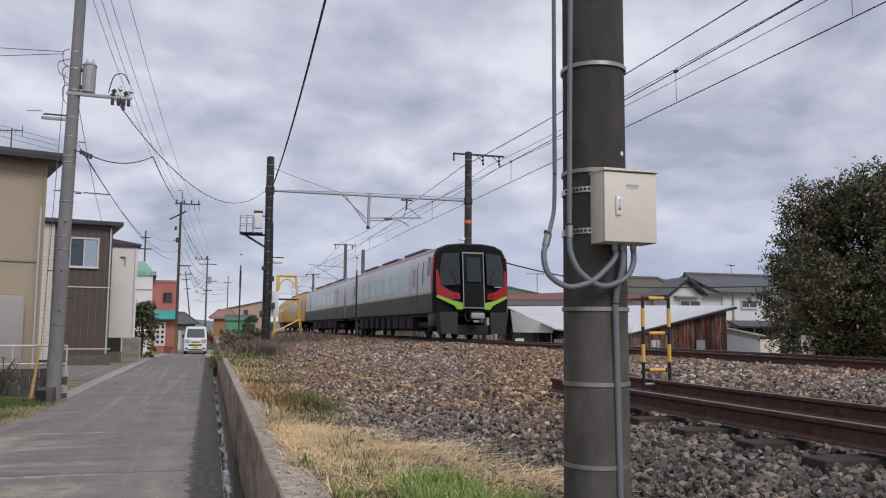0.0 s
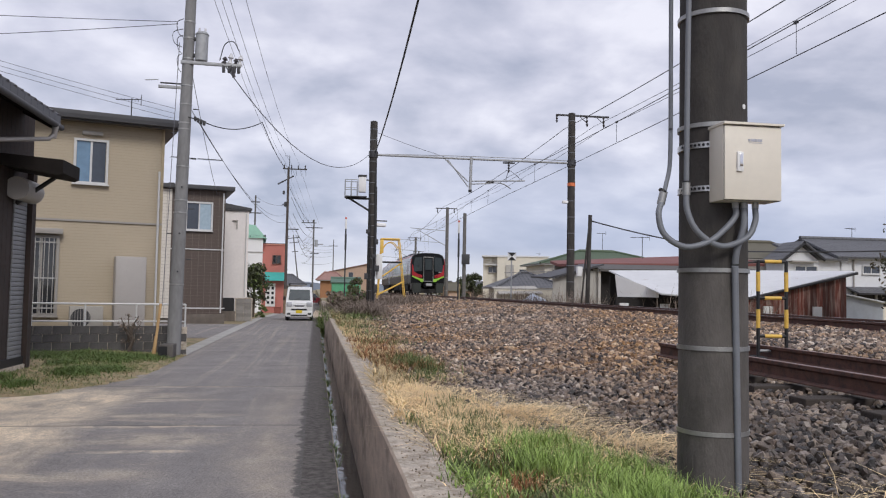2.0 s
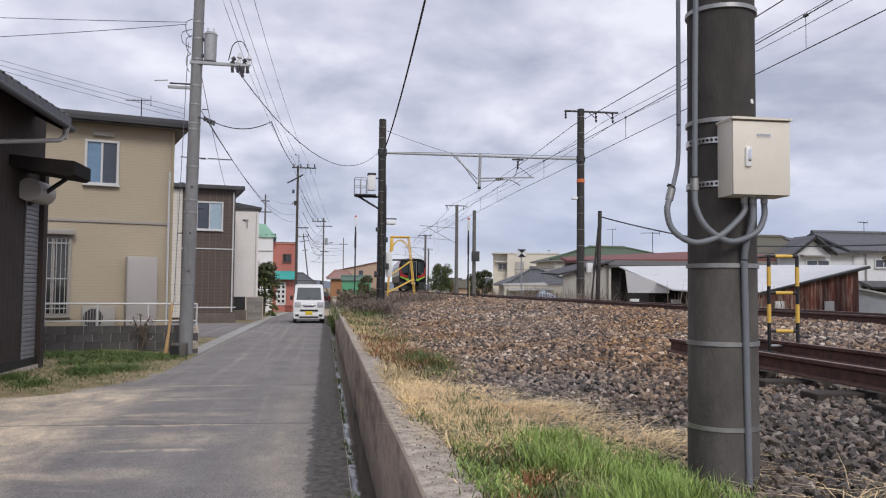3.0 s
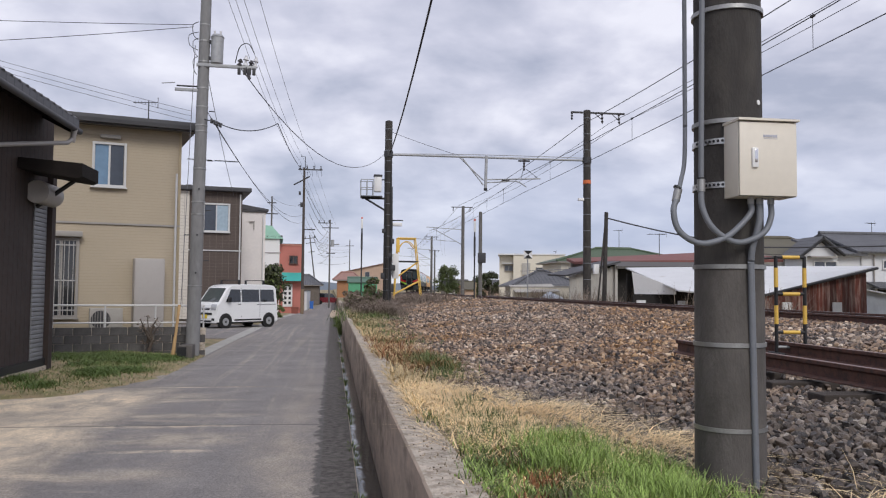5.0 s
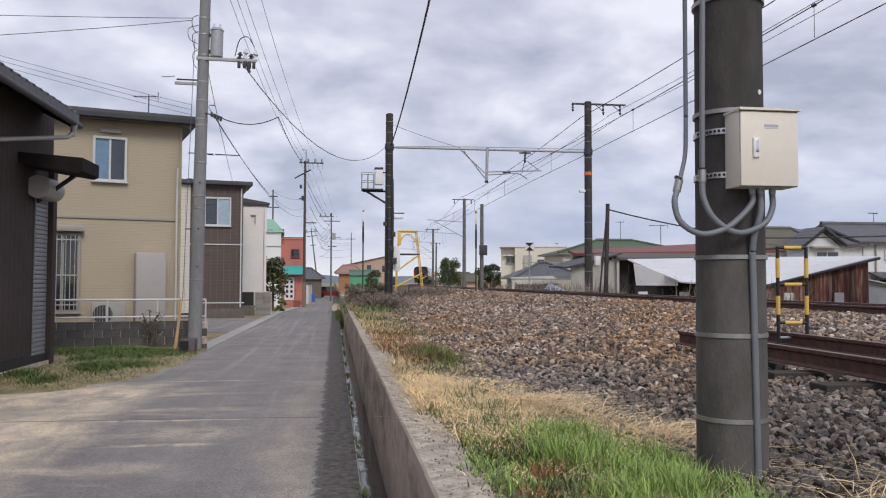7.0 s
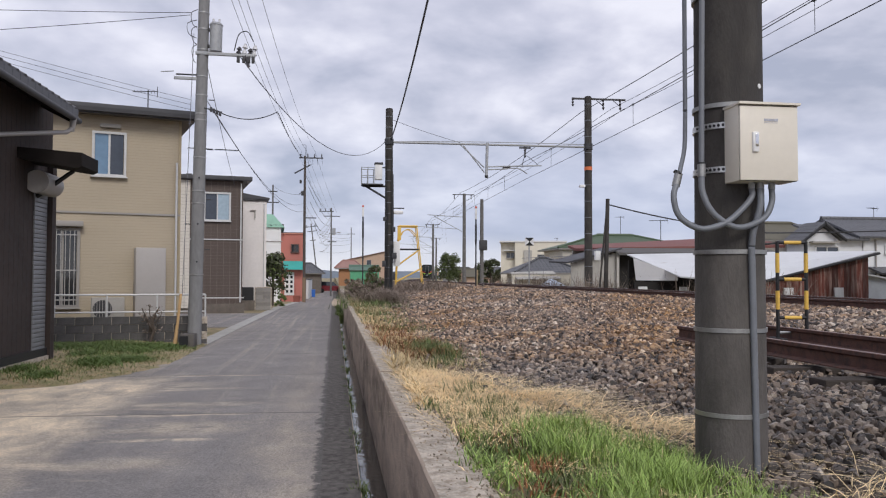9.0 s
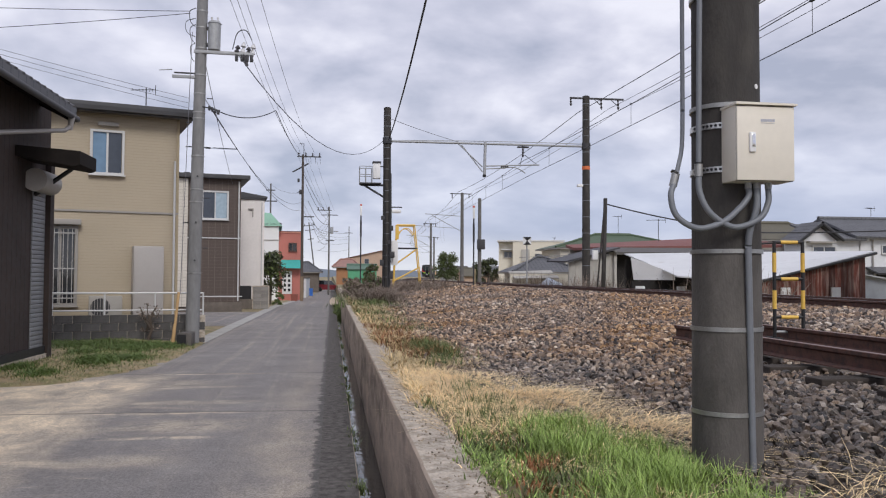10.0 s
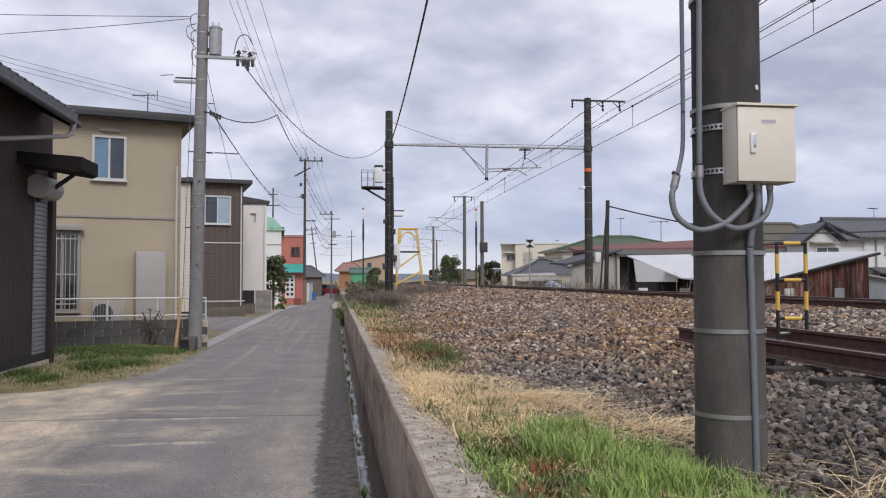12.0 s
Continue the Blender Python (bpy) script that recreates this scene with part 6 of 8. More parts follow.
dress_shop(H5)
for nm, x, y, sx, sz, m, lab in (("blue_bin", -2.02, 80.0, 0.36, 0.7, mat("blue_plastic", (0.03, 0.14, 0.5), 0.5), "blue plastic bin beside the utility pole"), ("planter", -2.75, 60.8, 0.5, 0.45, mat("terracotta", (0.25, 0.08, 0.06), 0.8), "dark red planter by the shop front")):
    t = thing(nm, lab, "bin" if "bin" in nm else "planter", pose(x, y, fall(y)))
    part("body", loft([(-sx / 2, [(-sx / 2 * 0.9, 0), (sx / 2 * 0.9, 0), (sx / 2, sz), (-sx / 2, sz)]), (sx / 2, [(-sx / 2 * 0.9, 0), (sx / 2 * 0.9, 0), (sx / 2, sz), (-sx / 2, sz)])]), m, t)
    part("rim", box(0, 0, sz, sx * 1.08, sx * 1.08, 0.05, bevel=0.01), m, t)


# ---------------------------------------------------------------- the barn
# wood coloured near black to carry the shade under eaves and canopy
EAVE_SHADE = mat("eave_shade_wood", (0.016, 0.013, 0.012), 0.9, var=0.35, scale=5, bump=0.4, bscale=40, spec=0.2)


def build_barn():
    t = thing("barn", "dark weathered wooden barn with a tiled roof and roller shutter", "barn")
    part("wall", box(-8.25, 8.81, 2.30, 6.0, 14.32, 4.8), WOODD, t)
    part("gable", prism([(-5.27, 4.66), (-8.25, 6.12), (-11.23, 4.66)], 1.66, 15.3), WOODD, t)
    part("sill_beam", box(-5.23, 8.7, 0.18, 0.06, 14.1, 0.14), BLACK, t)
    tiles = lines_mat("barn_tile", (0.075, 0.075, 0.082), (0.04, 0.04, 0.045), [(0, 0.27), (1, 0.30)], 0.12, 0.5, 0.25, 0.02)
    part("roof", prism([(-4.62, 4.42), (-4.62, 4.56), (-8.25, 6.45), (-11.9, 4.56), (-11.9, 4.42), (-8.25, 6.28)], 1.2, 15.35), tiles, t)
    for k in range(24):
        y = 2.0 + 0.56 * k
        part("rafter", prism([(-4.70, 4.34), (-4.70, 4.44), (-5.3, 4.74), (-5.3, 4.64)], y, y + 0.09), EAVE_SHADE, t)
    for k in range(22):
        part("eave_tile", rod((-4.64, 15.2 - 0.30 * k, 4.50), (-4.82, 15.2 - 0.30 * k, 4.59), 0.085, seg=12), tiles, t)
    part("barge_board", prism([(-4.66, 4.28), (-4.66, 4.46), (-8.25, 6.32), (-8.25, 6.12)], 15.31, 15.40), EAVE_SHADE, t)
    part("gutter", tube([(-4.59, 2.0, 4.40), (-4.59, 15.3, 4.34)], 0.055, 10), SLATE, t, "dark eaves gutter")
    part("gutter_head", rod((-4.59, 15.0, 4.36), (-4.62, 15.0, 4.10), 0.06, 0.045), FRAME_G, t)
    part("downpipe", tube([(-4.62, 15.0, 4.16), (-4.66, 14.85, 4.06), (-5.19, 13.3, 3.74), (-5.19, 12.0, 3.6)], 0.04, 10), FRAME_G, t, "sloping grey drainpipe")
    part("canopy", prism([(-5.26, 3.52), (-5.26, 3.70), (-4.22, 3.62), (-4.22, 3.40), (-4.30, 3.36)], 14.25, 15.2), EAVE_SHADE, t, "dark shutter canopy")
    part("canopy_brace", rod((-5.22, 15.1, 2.95), (-4.6, 15.1, 3.42), 0.04), BLACK, t)
    part("shutter_roll", rod((-5.10, 14.75, 3.18), (-5.10, 15.55, 3.18), 0.20, seg=20), FRAME_G, t, "rolled shutter housing")
    sh = mat("shutter_grey", (0.24, 0.245, 0.255), 0.5, 0.3, var=0.08)
    for k in range(36):
        part("shutter_slat", box(-5.235, 15.36, 0.18 + 0.08 * k, 0.03, 0.62, 0.074, bevel=0.012), sh, t)
    part("door_post", box(-5.22, 15.82, 1.8, 0.14, 0.20, 3.6), WOODD, t)
    part("foundation", box(-8.2, 8.8, 0.03, 6.06, 14.40, 0.16), CONC, t)


build_barn()

# ---------------------------------------------------------------- buildings beyond the track
SHEET_W = mat("white_sheet_metal", (0.68, 0.69, 0.70), 0.45, 0.1, var=0.08, scale=1.2, second=(0.40, 0.33, 0.27), spots=0.72)
RUST = mat("rusty_sheet", (0.130, 0.038, 0.026), 0.85, 0.1, var=0.4, scale=1.6, second=(0.30, 0.21, 0.175), spots=0.53, stretch=(3, 3, 0.35), rand=0.6)
CEMENT = mat("cement_board", (0.40, 0.385, 0.36), 0.9, var=0.15, scale=1, stretch=(1, 1, 0.4))
REDROOF = mat("red_brown_roof", (0.20, 0.075, 0.065), 0.7, var=0.2, scale=1)
GREENROOF = mat("green_roof", (0.075, 0.11, 0.065), 0.6, var=0.15, scale=1)
OLIVE = mat("olive_roof", (0.115, 0.105, 0.075), 0.7, var=0.15, scale=1)
# near-black colour standing in for the shade inside open buildings
OPEN_SHADE = mat("interior_shade", (0.02, 0.018, 0.017), 0.9, var=0.3)


WALL_WHITE = mat("white_plaster", (0.66, 0.67, 0.69), 0.85, var=0.06, scale=0.6)
WALL_CREAM = mat("cream_plaster", (0.66, 0.62, 0.53), 0.85, var=0.06, scale=0.6)


def poly_sheet(pts, thick):
    bm = bmesh.new()
    p = [Vector(q) for q in pts]
    n = (p[1] - p[0]).cross(p[2] - p[0]).normalized() * thick
    a, b = [bm.verts.new(q) for q in p], [bm.verts.new(q - n) for q in p]
    bm.faces.new(a)
    bm.faces.new(b[::-1])
    for i in range(len(p)):
        bm.faces.new((a[i], b[i], b[(i + 1) % len(p)], a[(i + 1) % len(p)]))
    bmesh.ops.recalc_face_normals(bm, faces=bm.faces[:])
    return bm


def build_shed():
    t = thing("shed", "low shed with white sheet-metal roof and rusty corrugated wall", "shed")
    part("roof", poly_sheet([(12.24, 33.0, 2.55), (11.95, 27.0, 1.60), (13.7, 24.9, 1.44), (19.45, 27.0, 2.54), (19.2, 33.0, 2.7)], 0.05), SHEET_W, t)
    # corrugated sheets of the end wall, each its own width and rust
    n = 17
    for k in range(n):
        u0, u1 = k / n, (k + 1) / n
        xa, xb = 13.75 + 5.35 * u0, 13.75 + 5.35 * u1
        ya, yb = 25.05 + 2.0 * u0, 25.05 + 2.0 * u1
        za, zb = 1.36 + 1.02 * u0, 1.36 + 1.02 * u1
        part("wall_sheet", poly_sheet([(xa, ya, 0.2), (xb - 0.01, yb, 0.2), (xb - 0.01, yb, zb), (xa, ya, za)], 0.04 + 0.01 * (k % 2)), RUST, t)
    part("verge", rod((13.6, 24.85, 1.38), (19.5, 27.0, 2.46), 0.05), BLACK, t)
    part("white_wall", poly_sheet([(11.25, 29.4, 1.45), (12.35, 28.2, 1.45), (12.35, 28.2, 1.70), (11.15, 29.4, 2.28)], 0.06), WHITE, t)
    # dark sheet painted in for the shaded gap under the white wall
    part("low_panel", box(11.75, 28.9, 0.85, 1.5, 0.1, 1.1, 0.0), OPEN_SHADE, t)
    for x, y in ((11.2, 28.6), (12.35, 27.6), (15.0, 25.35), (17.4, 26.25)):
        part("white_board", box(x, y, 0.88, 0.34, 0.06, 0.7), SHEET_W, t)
    # near-black rather than cement: the shed's inner shade is in its colour
    part("back_wall", box(15.8, 33.0, 1.2, 7.0, 0.1, 2.2), OPEN_SHADE, t)


build_shed()
LT = thing("lean_to", "small grey sheet lean-to with a white roof beside the rusty shed", "lean-to")
part("front_sheet", poly_sheet([(19.35, 27.6, 0.2), (21.3, 28.0, 0.2), (21.3, 28.0, 1.36), (19.35, 27.6, 1.66)], 0.05), mat("blue_grey_sheet", (0.50, 0.53, 0.57), 0.6, var=0.12), LT)
part("roof", poly_sheet([(19.3, 27.4, 1.72), (21.5, 27.8, 1.40), (21.5, 30.0, 1.46), (19.3, 30.0, 1.80)], 0.05), SHEET_W, LT)
LW = thing("garden_wall", "low white wall between the sheds and the evergreen tree", "wall")
part("wall", poly_sheet([(21.3, 29.5, 0.2), (24.6, 31.0, 0.2), (24.6, 31.0, 1.22), (21.3, 29.5, 1.22)], 0.15), WALL_CREAM, LW)


def gable_house(name, label, x, y, rz, w, d, eave, ridge, wall, roof, over=0.5, z0=-0.6):
    """Ridge along local x; local origin at the middle of the front wall."""
    t = thing(name, label, "house", pose(x, y, 0, 0, 0, rz))
    part("wall", box(0, d / 2, (eave + z0) / 2, w, d, eave - z0), wall, t)
    part("gable", prism([(0, eave), (d, eave), (d / 2, ridge)], -w / 2, w / 2), wall, t).matrix_basis = pose(0, 0, 0, 0, 0, 90)
    s = (ridge - eave) / (d / 2)
    for sgn in (0, 1):
        a, b = (-over, d / 2) if sgn == 0 else (d + over, d / 2)
        za = eave - over * s
        part("roof_slope", poly_sheet([(-w / 2 - over, a, za + 0.12), (w / 2 + over, a, za + 0.12), (w / 2 + over, b, ridge + 0.12), (-w / 2 - over, b, ridge + 0.12)] if sgn == 0 else [(w / 2 + over, a, za + 0.12), (-w / 2 - over, a, za + 0.12), (-w / 2 - over, b, ridge + 0.12), (w / 2 + over, b, ridge + 0.12)], 0.12), roof, t)
    part("ridge_cap", rod((-w / 2 - over, d / 2, ridge + 0.14), (w / 2 + over, d / 2, ridge + 0.14), 0.12, seg=10), roof, t)
    return t


def hip_house(name, label, x, y, rz, w, d, eave, ridge, rl, wall, roof, over=0.6, z0=-0.6):
    t = thing(name, label, "house", pose(x, y, 0, 0, 0, rz))
    part("wall", box(0, d / 2, (eave + z0) / 2, w, d, eave - z0), wall, t)
    bm = bmesh.new()
    o = over
    base = [bm.verts.new(p) for p in ((-w / 2 - o, -o, eave), (w / 2 + o, -o, eave), (w / 2 + o, d + o, eave), (-w / 2 - o, d + o, eave))]
    top = [bm.verts.new((-rl / 2, d / 2, ridge)), bm.verts.new((rl / 2, d / 2, ridge))]
    for f in ((base[0], base[1], top[1], top[0]), (base[1], base[2], top[1]), (base[2], base[3], top[0], top[1]), (base[3], base[0], top[0]), (base[3], base[2], base[1], base[0])):
        bm.faces.new(f)
    part("roof", bm, roof, t, smooth=False)
    part("eave_board", box(0, d / 2, eave - 0.06, w + 2 * o - 0.1, d + 2 * o - 0.1, 0.10), FRAME_G, t)
    part("ridge_cap", rod((-rl / 2, d / 2, ridge + 0.02), (rl / 2, d / 2, ridge + 0.02), 0.13, seg=8), roof, t)
    for sx, i in ((-1, 0), (1, 1)):
        part("hip_cap", rod((sx * (w / 2 + o), -o, eave + 0.03), (sx * rl / 2, d / 2, ridge + 0.03), 0.09, seg=8), roof, t)
    return t


# white house with dark tiled roof behind the shed
WH = gable_house("house", "white two-storey house with a dark grey tiled roof", 32.86, 43.0, 0, 5.72, 6.4, 3.99, 5.09, WALL_WHITE, ROOF_TILE, 0.5)
GX, GH = -6.14, 4.44
part("bay", box(-6.09, -0.3, 1.55, 2.12, 1.8, 4.13), WALL_WHITE, WH)
part("gable_end", prism([(-7.15, 3.61), (-5.03, 3.61), (GX, GH)], -1.2, 0.5), WALL_WHITE, WH)
part("gable_roof", poly_sheet([(GX, -1.6, GH + 0.25), (GX, 0.5, GH + 0.25), (-7.55, 0.5, 3.61), (-7.55, -1.6, 3.61)], 0.14), ROOF_TILE, WH)
part("gable_roof", poly_sheet([(GX, 0.5, GH + 0.25), (GX, -1.6, GH + 0.25), (-4.88, -1.6, 3.75), (-4.88, 0.5, 3.75)], 0.14), ROOF_TILE, WH)
part("barge_board", rod((GX, -1.58, GH + 0.10), (-7.55, -1.58, 3.49), 0.08, seg=6), BLACK, WH)
part("barge_board", rod((GX, -1.58, GH + 0.10), (-4.88, -1.58, 3.63), 0.08, seg=6), BLACK, WH)
part("window_canopy", box(-6.09, -1.4, 3.54, 1.59, 0.4, 0.08), FRAME_G, WH)
window(WH, -6.55, -5.13, 2.92, 3.33, FRAME_W, (PANE_GREY, PANE_GREY), y=-1.2)
window(WH, -1.50, -0.34, 2.96, 3.48, FRAME_W, (PANE_GREY, PANE_GREY))
window(WH, 0.54, 1.61, 2.97, 3.49, FRAME_W, (PANE_GREY, PANE_GREY))
part("link_wall", box(-3.95, 1.5, 1.6, 2.3, 3.0, 4.4), WALL_WHITE, WH)
part("link_roof", poly_sheet([(-5.2, -0.5, 3.80), (-2.7, -0.5, 3.80), (-2.7, 3.2, 4.85), (-5.2, 3.2, 4.85)], 0.12), ROOF_TILE, WH)
part("rain_pipe", rod((-2.06, -0.08, 0.0), (-2.06, -0.08, 3.77), 0.045, seg=8), FRAME_G, WH)
part("lower_roof", poly_sheet([(-2.5, -1.2, 1.85), (4.6, -1.2, 1.85), (4.6, 0.1, 2.25), (-2.5, 0.1, 2.25)], 0.1), ROOF_TILE, WH)
part("porch_wall", box(3.0, -0.6, 0.9, 2.2, 1.0, 1.6), CEMENT, WH)
# solid box coloured dark for the shade inside the veranda
part("veranda", box(-0.3, -0.25, 0.95, 4.2, 0.5, 1.7), OPEN_SHADE, WH, "glazed veranda, its inside shade painted dark")
for vx in (-2.3, -1.0, 0.3, 1.6):
    part("veranda_post", box(vx, -0.55, 0.95, 0.10, 0.10, 1.75), FRAME_G, WH)
part("veranda_rail", box(-0.3, -0.53, 0.75, 4.1, 0.06, 0.10), FRAME_G, WH)
tv_antenna(33.11, 46.3, 4.87, 1.08, 30)
hip_house("house", "olive-roofed house standing behind the sheds", 28.3, 47.0, 0, 4.6, 5.0, 3.90, 5.10, 2.4, CEMENT, OLIVE, 0.5)
# long red-brown roof and the open barn below it
LB = thing("open_barn", "cement-board barn with a long red-brown roof and dark open front", "barn", Matrix.Translation((0, 0, 1.55)) @ Matrix.Scale(1.12, 4) @ Matrix.Translation((0, 0, -1.55)))
part("roof", poly_sheet([(12.9, 42.5, 3.12), (14.0, 40.0, 3.10), (23.5, 40.0, 3.30), (23.5, 44.0, 3.95), (12.9, 44.0, 3.35)], 0.14), REDROOF, LB)
part("lower_roof", poly_sheet([(13.5, 37.6, 2.75), (22.0, 37.6, 2.85), (22.0, 40.2, 3.12), (13.8, 40.2, 3.10)], 0.12), mat("dull_grey_roof", (0.10, 0.095, 0.09), 0.8, var=0.2), LB)
# near-black sheet across the open front in place of its shade
part("dark_opening", box(16.5, 38.6, 1.6, 6.4, 0.12, 2.3), OPEN_SHADE, LB)
for k in range(7):
    part("cement_panel", box(11.45 + 0.34 * k, 38.0, (2.72 + 0.088 * k) / 2, 0.335, 0.06, 1.74 + 0.088 * k), CEMENT, LB)
part("left_roof", poly_sheet([(11.0, 37.6, 2.30), (13.7, 37.6, 3.0), (13.7, 41.0, 3.1), (11.0, 41.0, 2.4)], 0.08), SLATE, LB)
part("post", box(13.55, 37.8, 1.5, 0.12, 0.12, 2.6), CEMENT, LB)
part("back_wall", box(17.5, 43.5, 1.7, 9.0, 0.12, 3.0), CEMENT, LB)
CP = thing("cable_post", "short dark pole carrying a cable along the track", "post", pose(11.62, 34.0, 0, 0, 1.5, 0))
part("post", rod((0, 0, 0.3), (0, 0, 4.98), 0.10, 0.085, seg=12), POLE_DARK, CP)
part("stay", rod((-0.03, 0, 4.6), (-0.28, 0, 1.0), 0.04, seg=8), POLE_DARK, CP)
part("meter_box", box(-0.34, 0.2, 2.5, 0.24, 0.2, 0.42, bevel=0.02), WHITE, CP)
wire_thing("cable", "black cable sagging from the trackside pole past the houses", [((11.7, 34.0, 4.75), (18.0, 32.0, 3.45), 0.15), ((18.0, 32, 3.45), (27, 30, 3.75), 0.08), ((27, 30, 3.75), (45, 26, 4.4), 0.2)], WIRE, 0.03)
wire_thing("power_line", "distant power line above the roofs", [((14, 60, 3.0), (60, 60, 9.0), 1.0)], WIRE_GREY, 0.02)
gable = hip_house("house", "cream house under a green roof beyond the track", 22.27, 60.0, 0, 10.18, 5.5, 3.79, 4.94, 2.96, WALL_CREAM, GREENROOF, 0.5)
window(gable, -4.53, -3.55, 2.48, 3.34, FRAME_G, (GLASS, GLASS))
hip_house("house", "single-storey house with a dark tiled hip roof", 15.11, 56.0, 0, 4.31, 4.5, 1.89, 2.99, 0.5, WALL_CREAM, ROOF_TILE, 0.5)
gw = thing("garden_wall", "pale garden wall and low roofs beside the track", "wall", pose(14.0, 52.0, 0, 0, 0, 5))
part("wall", box(0, 0, 1.15, 5.2, 0.15, 1.2), WALL_CREAM, gw)
part("coping", box(0, 0, 1.78, 5.3, 0.25, 0.06), CEMENT, gw)
part("lean_to_roof", poly_sheet([(-2.4, -0.6, 1.45), (0.6, -0.6, 1.5), (0.6, 1.0, 2.0), (-2.4, 1.0, 1.9)], 0.06), CEMENT, gw)
WB = thing("apartment_building", "flat-roofed cream apartment building behind the houses", "building", pose(22.33, 90.0, 0, 0, 0, -13))
part("wall", box(0.81, 4, 2.78, 5.73, 8, 5.57), WALL_CREAM, WB)
part("side_wing", box(-2.86, 5, 2.78, 1.63, 8, 5.47), WALL_CREAM, WB)
part("parapet", box(0, 4.4, 5.63, 7.66, 9, 0.16), WALL_WHITE, WB)
window(WB, -3.09, -2.11, 3.73, 4.44, FRAME_G, (PANE_GREY, PANE_GREY), y=0.95)
window(WB, 0.44, 2.29, 3.39, 4.16, FRAME_G, (PANE_GREY, PANE_GREY, PANE_GREY))
part("window_canopy", box(-2.64, 0.7, 4.63, 1.5, 0.6, 0.1), WALL_WHITE, WB)
part("stair_panel", box(-0.61, -0.1, 3.96, 0.92, 0.2, 1.35), CEMENT, WB)
TP = thing("tarpaulin", "pale blue-white tarpaulin draped over a low heap", "tarpaulin", pose(13.1, 48.0, 0.35))
part("sheet", loft([(-0.5, [(-1.0, 0.0), (0.8, 0.0), (0.7, 0.35), (0.2, 0.55), (-0.6, 0.25)]), (0.4, [(-1.2, 0.0), (0.95, 0.0), (0.9, 0.75), (0.25, 1.05), (-0.75, 0.55)]), (1.6, [(-1.0, 0.0), (0.9, 0.0), (0.85, 0.80), (0.3, 1.15), (-0.5, 0.60)])]), mat("tarp_blue", (0.50, 0.57, 0.68), 0.5, var=0.15, scale=3, bump=0.6, bscale=5), TP)
tv_antenna(26.20, 94, 5.49, 0.74, 60)
tv_antenna(17.70, 42.5, 3.52, 1.22, 10)
tv_antenna(22.74, 62.7, 4.72, 1.75, 15, 0.7)
HS = thing("track_sign", "square white trackside sign with two black triangles on a post", "sign", pose(11.17, 46.0, 0))
part("post", rod((0, 0, 0.3), (0, 0, 3.39), 0.04, seg=8), STEEL, HS)
part("plate", box(0, -0.06, 3.62, 0.50, 0.03, 0.46), WHITE, HS)
part("triangle", poly_sheet([(-0.25, -0.09, 3.85), (0, -0.09, 3.62), (0.25, -0.09, 3.85)], 0.01), BLACK, HS)
part("triangle", poly_sheet([(-0.25, -0.09, 3.39), (0.25, -0.09, 3.39), (0, -0.09, 3.62)], 0.01), BLACK, HS)

# ---------------------------------------------------------------- far end of the lane
ORANGE = mat("orange_wall", (0.36, 0.18, 0.09), 0.8, var=0.12)
TERRA = mat("terracotta_roof", (0.32, 0.185, 0.155), 0.8, var=0.15)
TANW = mat("tan_sheet", (0.47, 0.335, 0.25), 0.8, var=0.1)
GREENW = mat("green_sheet", (0.10, 0.36, 0.20), 0.7, var=0.15)
hip_house("house", "small orange house with a terracotta roof at the bend", 1.7, 96.0, 0, 2.4, 5.0, 2.6, 3.5, 1.5, ORANGE, TERRA, 0.5)
gs = gable_house("shed", "green sheet-metal shed beside the railway mast", 2.75, 75.0, 0, 2.6, 3.0, 2.1, 2.45, GREENW, mat("weathered_green_roof", (0.10, 0.17, 0.13), 0.7, var=0.2), 0.12)
ts = thing("workshop", "large tan sheet-metal workshop with a sloping roof", "workshop", pose(4.3, 116.0, 0))
part("wall", prism([(-2.8, 0.2), (3.5, 0.2), (3.5, 5.3), (-2.8, 3.9)], 0, 12), TANW, ts)
part("roof", poly_sheet([(-3.0, -0.3, 3.95), (3.7, -0.3, 5.42), (3.7, 12, 5.42), (-3.0, 12, 3.95)], 0.05), TERRA, ts)
window(ts, 0.2, 0.9, 3.0, 4.0, FRAME_G, (PANE_GREY,))
hip_house("house", "dark-roofed wooden house at the far end of the lane", -4.0, 104.0, 0, 4.6, 6.0, 2.0, 3.3, 2.0, LOW_BLOCK, ROOF_TILE, 0.5)
hip_house("house", "grey house behind the utility poles", -5.5, 84.0, 0, 4.0, 7.0, 3.6, 4.8, 2.0, CEMENT, SLATE, 0.4)
sw = thing("garden_wall", "white garden wall along the far lane", "wall", pose(-2.35, 78.0, -0.4))
part("wall", box(0, 0, 0.85, 0.2, 12, 1.7), WALL_WHITE, sw)
part("coping", box(0, 0, 1.73, 0.3, 12.1, 0.06), SLATE, sw)
RC = thing("car", "red car parked across the far end of the lane", "car", pose(-0.5, 110.0, fall(110), 0, 0, 90))
REDP = mat("car_red", (0.17, 0.016, 0.025), 0.3, var=0.05)
part("body", loft([(-1.7, [(-0.7, 0.3), (0.7, 0.3), (0.7, 0.75), (-0.7, 0.75)]), (-1.6, [(-0.74, 0.25), (0.74, 0.25), (0.72, 0.9), (-0.72, 0.9)]), (1.6, [(-0.74, 0.25), (0.74, 0.25), (0.72, 0.95), (-0.72, 0.95)]), (1.7, [(-0.7, 0.3), (0.7, 0.3), (0.7, 0.8), (-0.7, 0.8)])]), REDP, RC)
